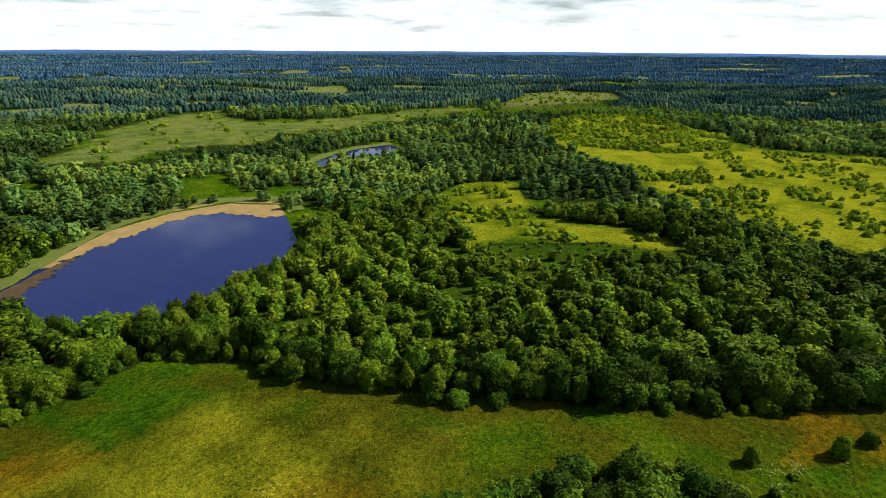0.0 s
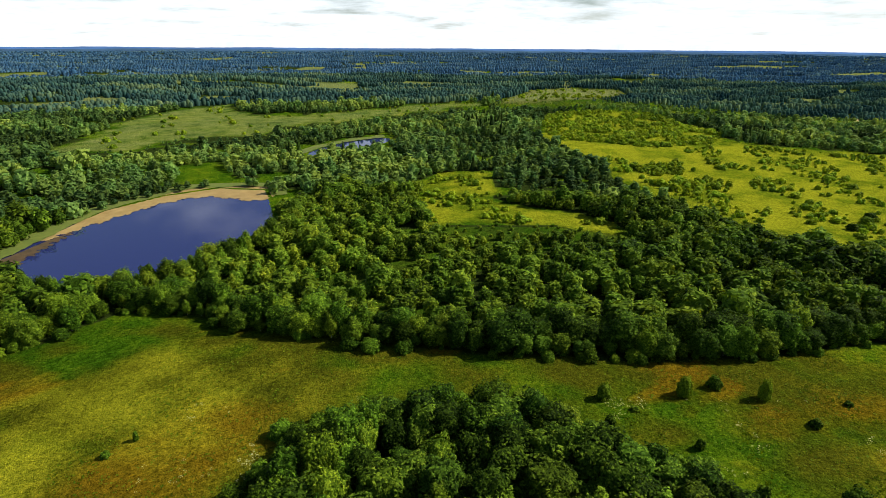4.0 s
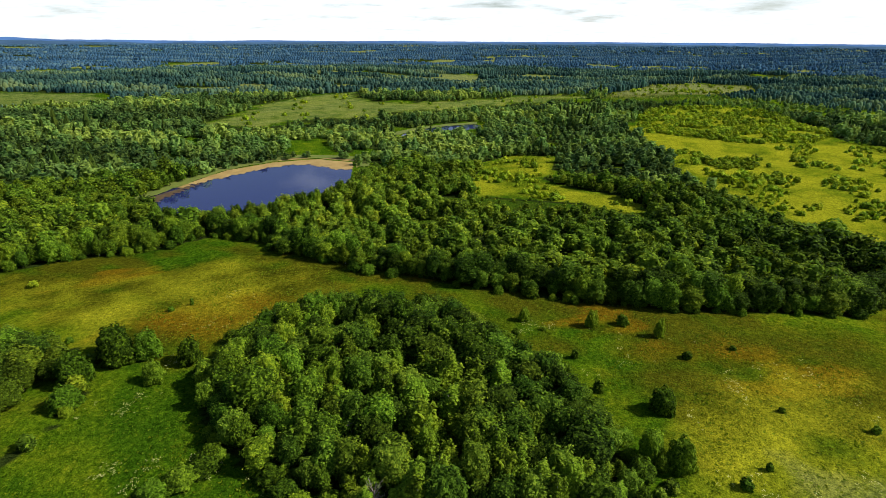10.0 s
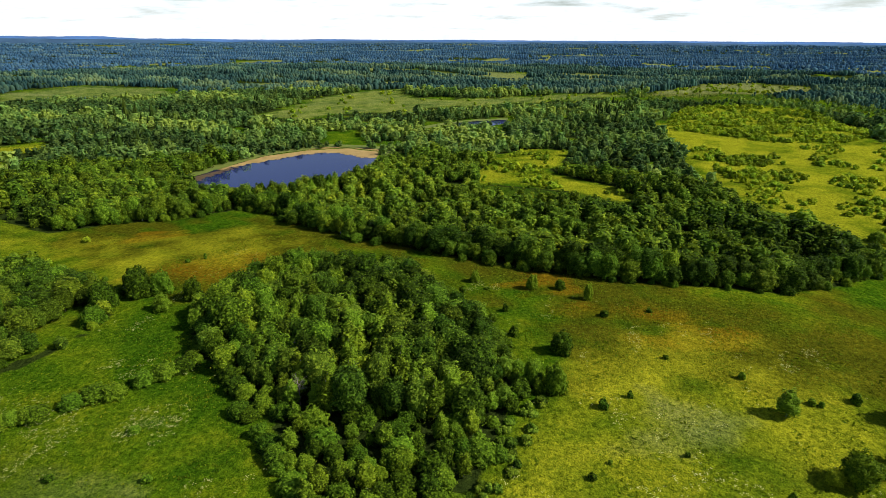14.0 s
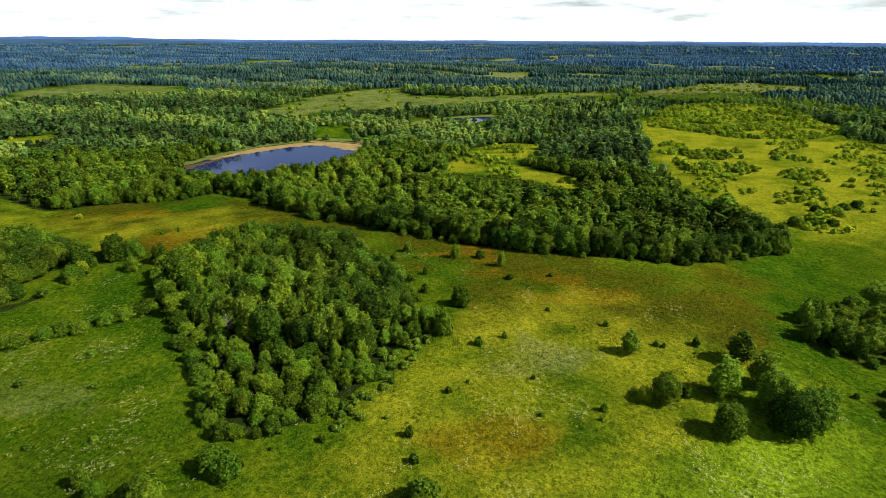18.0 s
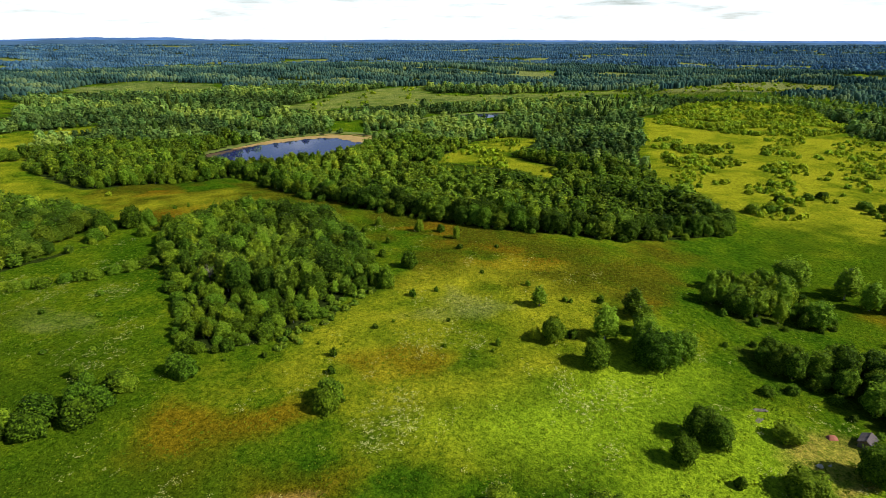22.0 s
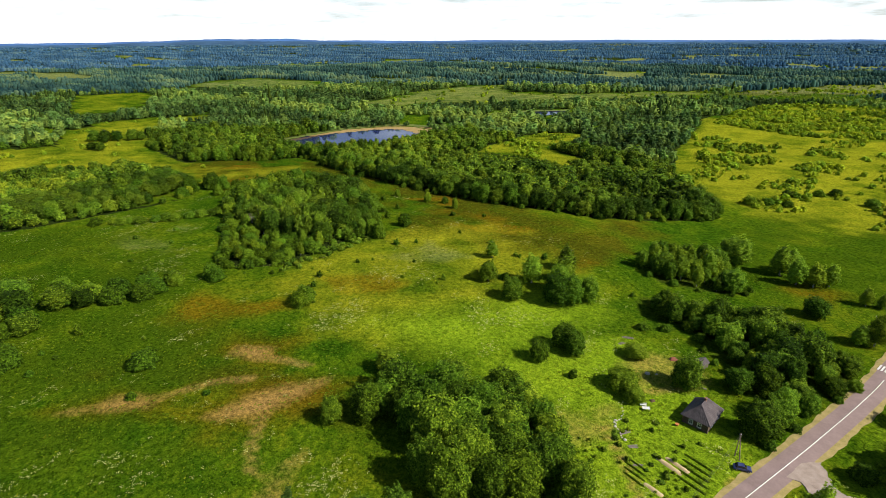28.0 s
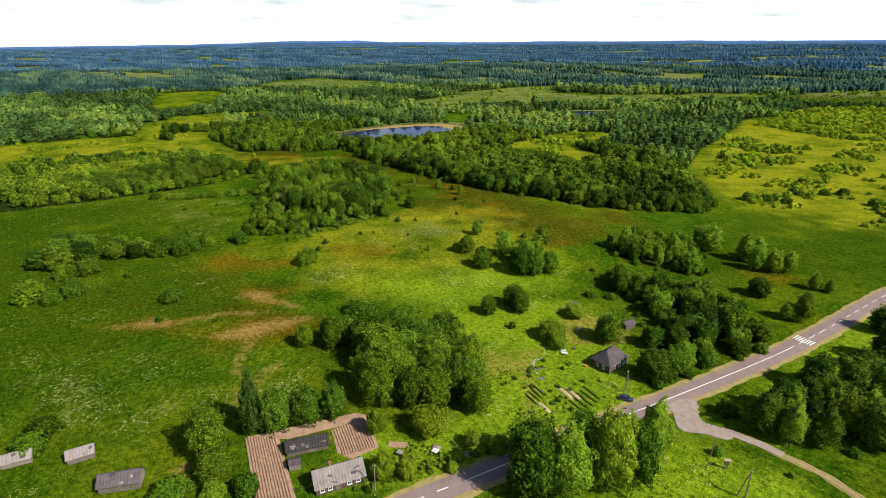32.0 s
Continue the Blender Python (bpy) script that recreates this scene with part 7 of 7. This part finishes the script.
TOPS = [pole(309, -11, 6.0, (0.5, 0.4)), pole(319.6, -18.6, 8.0, (0.0, 0.2), (-1.6, -0.8)), pole(259.6, -76.6, 7.5, (0.1, 0)), pole(281.0, -1.5, 7.0, (0.2, 0.1), (1.3, -0.9)), pole(276.5, -38.0, 7.5, (0, 0.1)), pole(244.0, -112.0, 7.5, (0, 0))]


def wire(a, b, sag):
    cu = bpy.data.curves.new("wire", "CURVE")
    cu.dimensions, cu.bevel_depth, cu.bevel_resolution = "3D", 0.018, 0
    sp = cu.splines.new("POLY")
    sp.points.add(12)
    for k in range(13):
        t = k / 12
        p = a.lerp(b, t) - Vector((0, 0, sag * 4 * t * (1 - t)))
        sp.points[k].co = (*p, 1)
    cu.materials.append(M_WIRE)
    tagged(new("overhead_wire", cu), "thin dark overhead wire between utility poles", "wire", "overhead wires")


for a, b in ((5, 2), (2, 4), (4, 3), (4, 0), (0, 1)):
    for off in (0.0, 0.35):
        wire(TOPS[a] + Vector((off, -off, 0)), TOPS[b] + Vector((off, -off, 0)), 0.8)
wire(TOPS[2], Vector((254.5, -79.0, land_at(252, -80) + 3.6)), 0.3)


def dead_tree(x, y, high, seed):
    rng = np.random.default_rng(seed)
    ob = tagged(new("dead_tree"), "bare grey dead tree among green crowns", "tree")
    ob.matrix_basis = pose(x, y, land_at(x, y))
    bm = bmesh.new()
    cone(bm, (0, 0, 0), (0.2, 0.1, high * 0.7), 0.18, 0.07, 6)
    part("trunk", bm, M_DEAD, ob)
    for k in range(16):
        bm = bmesh.new()
        a, z, r = rng.uniform(0, 6.28), high * rng.uniform(0.3, 0.7), rng.uniform(1.2, 2.6)
        e = (r * math.cos(a), r * math.sin(a), z + rng.uniform(0.8, 2.6))
        cone(bm, (0, 0, z), e, 0.07, 0.02, 4)
        for j in range(3):
            q = Vector((0, 0, z)).lerp(Vector(e), rng.uniform(0.4, 0.9))
            cone(bm, q, q + Vector((*rng.uniform(-0.8, 0.8, 2), rng.uniform(0.2, 0.9))), 0.03, 0.01, 3)
        part("branch", bm, M_DEAD, ob)


dead_tree(55, 12, 9.5, 1)
dead_tree(43, 29, 9.5, 2)
# pale dirt track between the far woods
strip("far_track", ribbon([(415, 520), (440, 560), (480, 620), (540, 700), (600, 800)], 12), 3.0, 0.4, M_VERGE, "pale dirt track through far woods", "track")


# small things lying about the cottage yard
def stone(name, x, y, size, seed, label, group=""):
    """A rough boulder, flat below."""
    rng = np.random.default_rng(seed)
    v = ICO_V * rng.uniform(0.75, 1.2, (12, 1)) * (size, size * rng.uniform(0.55, 0.9), size * 0.6)
    v[:, 2] = np.maximum(v[:, 2], -size * 0.2) + size * 0.15
    ob = new(name, mesh_of(name, v, ICO_F, M_RUBBLE))
    ob.matrix_basis = pose(x, y, land_at(x, y), 0, 0, rng.uniform(0, 360))
    return tagged(ob, label, "stone", group)


M_RUBBLE = plain("pale rubble", (0.36, 0.32, 0.27), (0.62, 0.58, 0.50), 0.9, 2.0, 0.6, 0.05, per_object=0.3)
M_CLAY = plain("orange clay", (0.42, 0.13, 0.04), (0.60, 0.22, 0.07), 0.8, 3.0, 0.3, 0.02)
M_TARP = plain("faded red tarpaulin", (0.22, 0.06, 0.035), (0.36, 0.12, 0.07), 0.7, 1.5, 0.4, 0.03)
edge_rng = random.Random(31)
for k, (x, y) in enumerate(ribbon([(253.0, -1.6), (253.9, -5.1), (253.6, -8.7), (255.4, -11.2), (258.0, -13.6)], 0.75)):
    stone("rubble_stone", x + edge_rng.uniform(-0.35, 0.35), y + edge_rng.uniform(-0.3, 0.3), edge_rng.uniform(0.22, 0.55), 200 + k, "pale rubble stone edging the cottage garden", "rubble edging")
stone("boulder", 252.5, 18.4, 0.9, 301, "pale boulder on the dry cottage lawn")
stone("boulder", 254.6, 20.0, 0.5, 302, "small pale boulder on the dry cottage lawn")
pot = tagged(new("flower_pot"), "round orange clay pot beside the cottage wall", "pot")
pot.matrix_basis = pose(266.6, 0.6, land_at(266.6, 0.6))
bm = bmesh.new()
cone(bm, (0, 0, 0), (0, 0, 0.55), 0.28, 0.45, 12)
part("body", bm, M_CLAY, pot)
bm = bmesh.new()
cone(bm, (0, 0, 0.55), (0, 0, 0.64), 0.5, 0.5, 12)
part("rim", bm, M_CLAY, pot)
heap("tarpaulin_heap", 256.1, 31.6, 30, 2.6, 1.8, 0.9, M_TARP, "low heap under a faded red tarpaulin", "heap", 41)
heap("compost_heap", 258.0, 6.7, 60, 1.6, 1.2, 0.5, M_MUD, "small dark compost heap on the lawn", "heap", 42)
planks("plank_pile", 267.5, 22.4, 10, 3, 1.8, "short brown boards lying behind the cottage", 6)
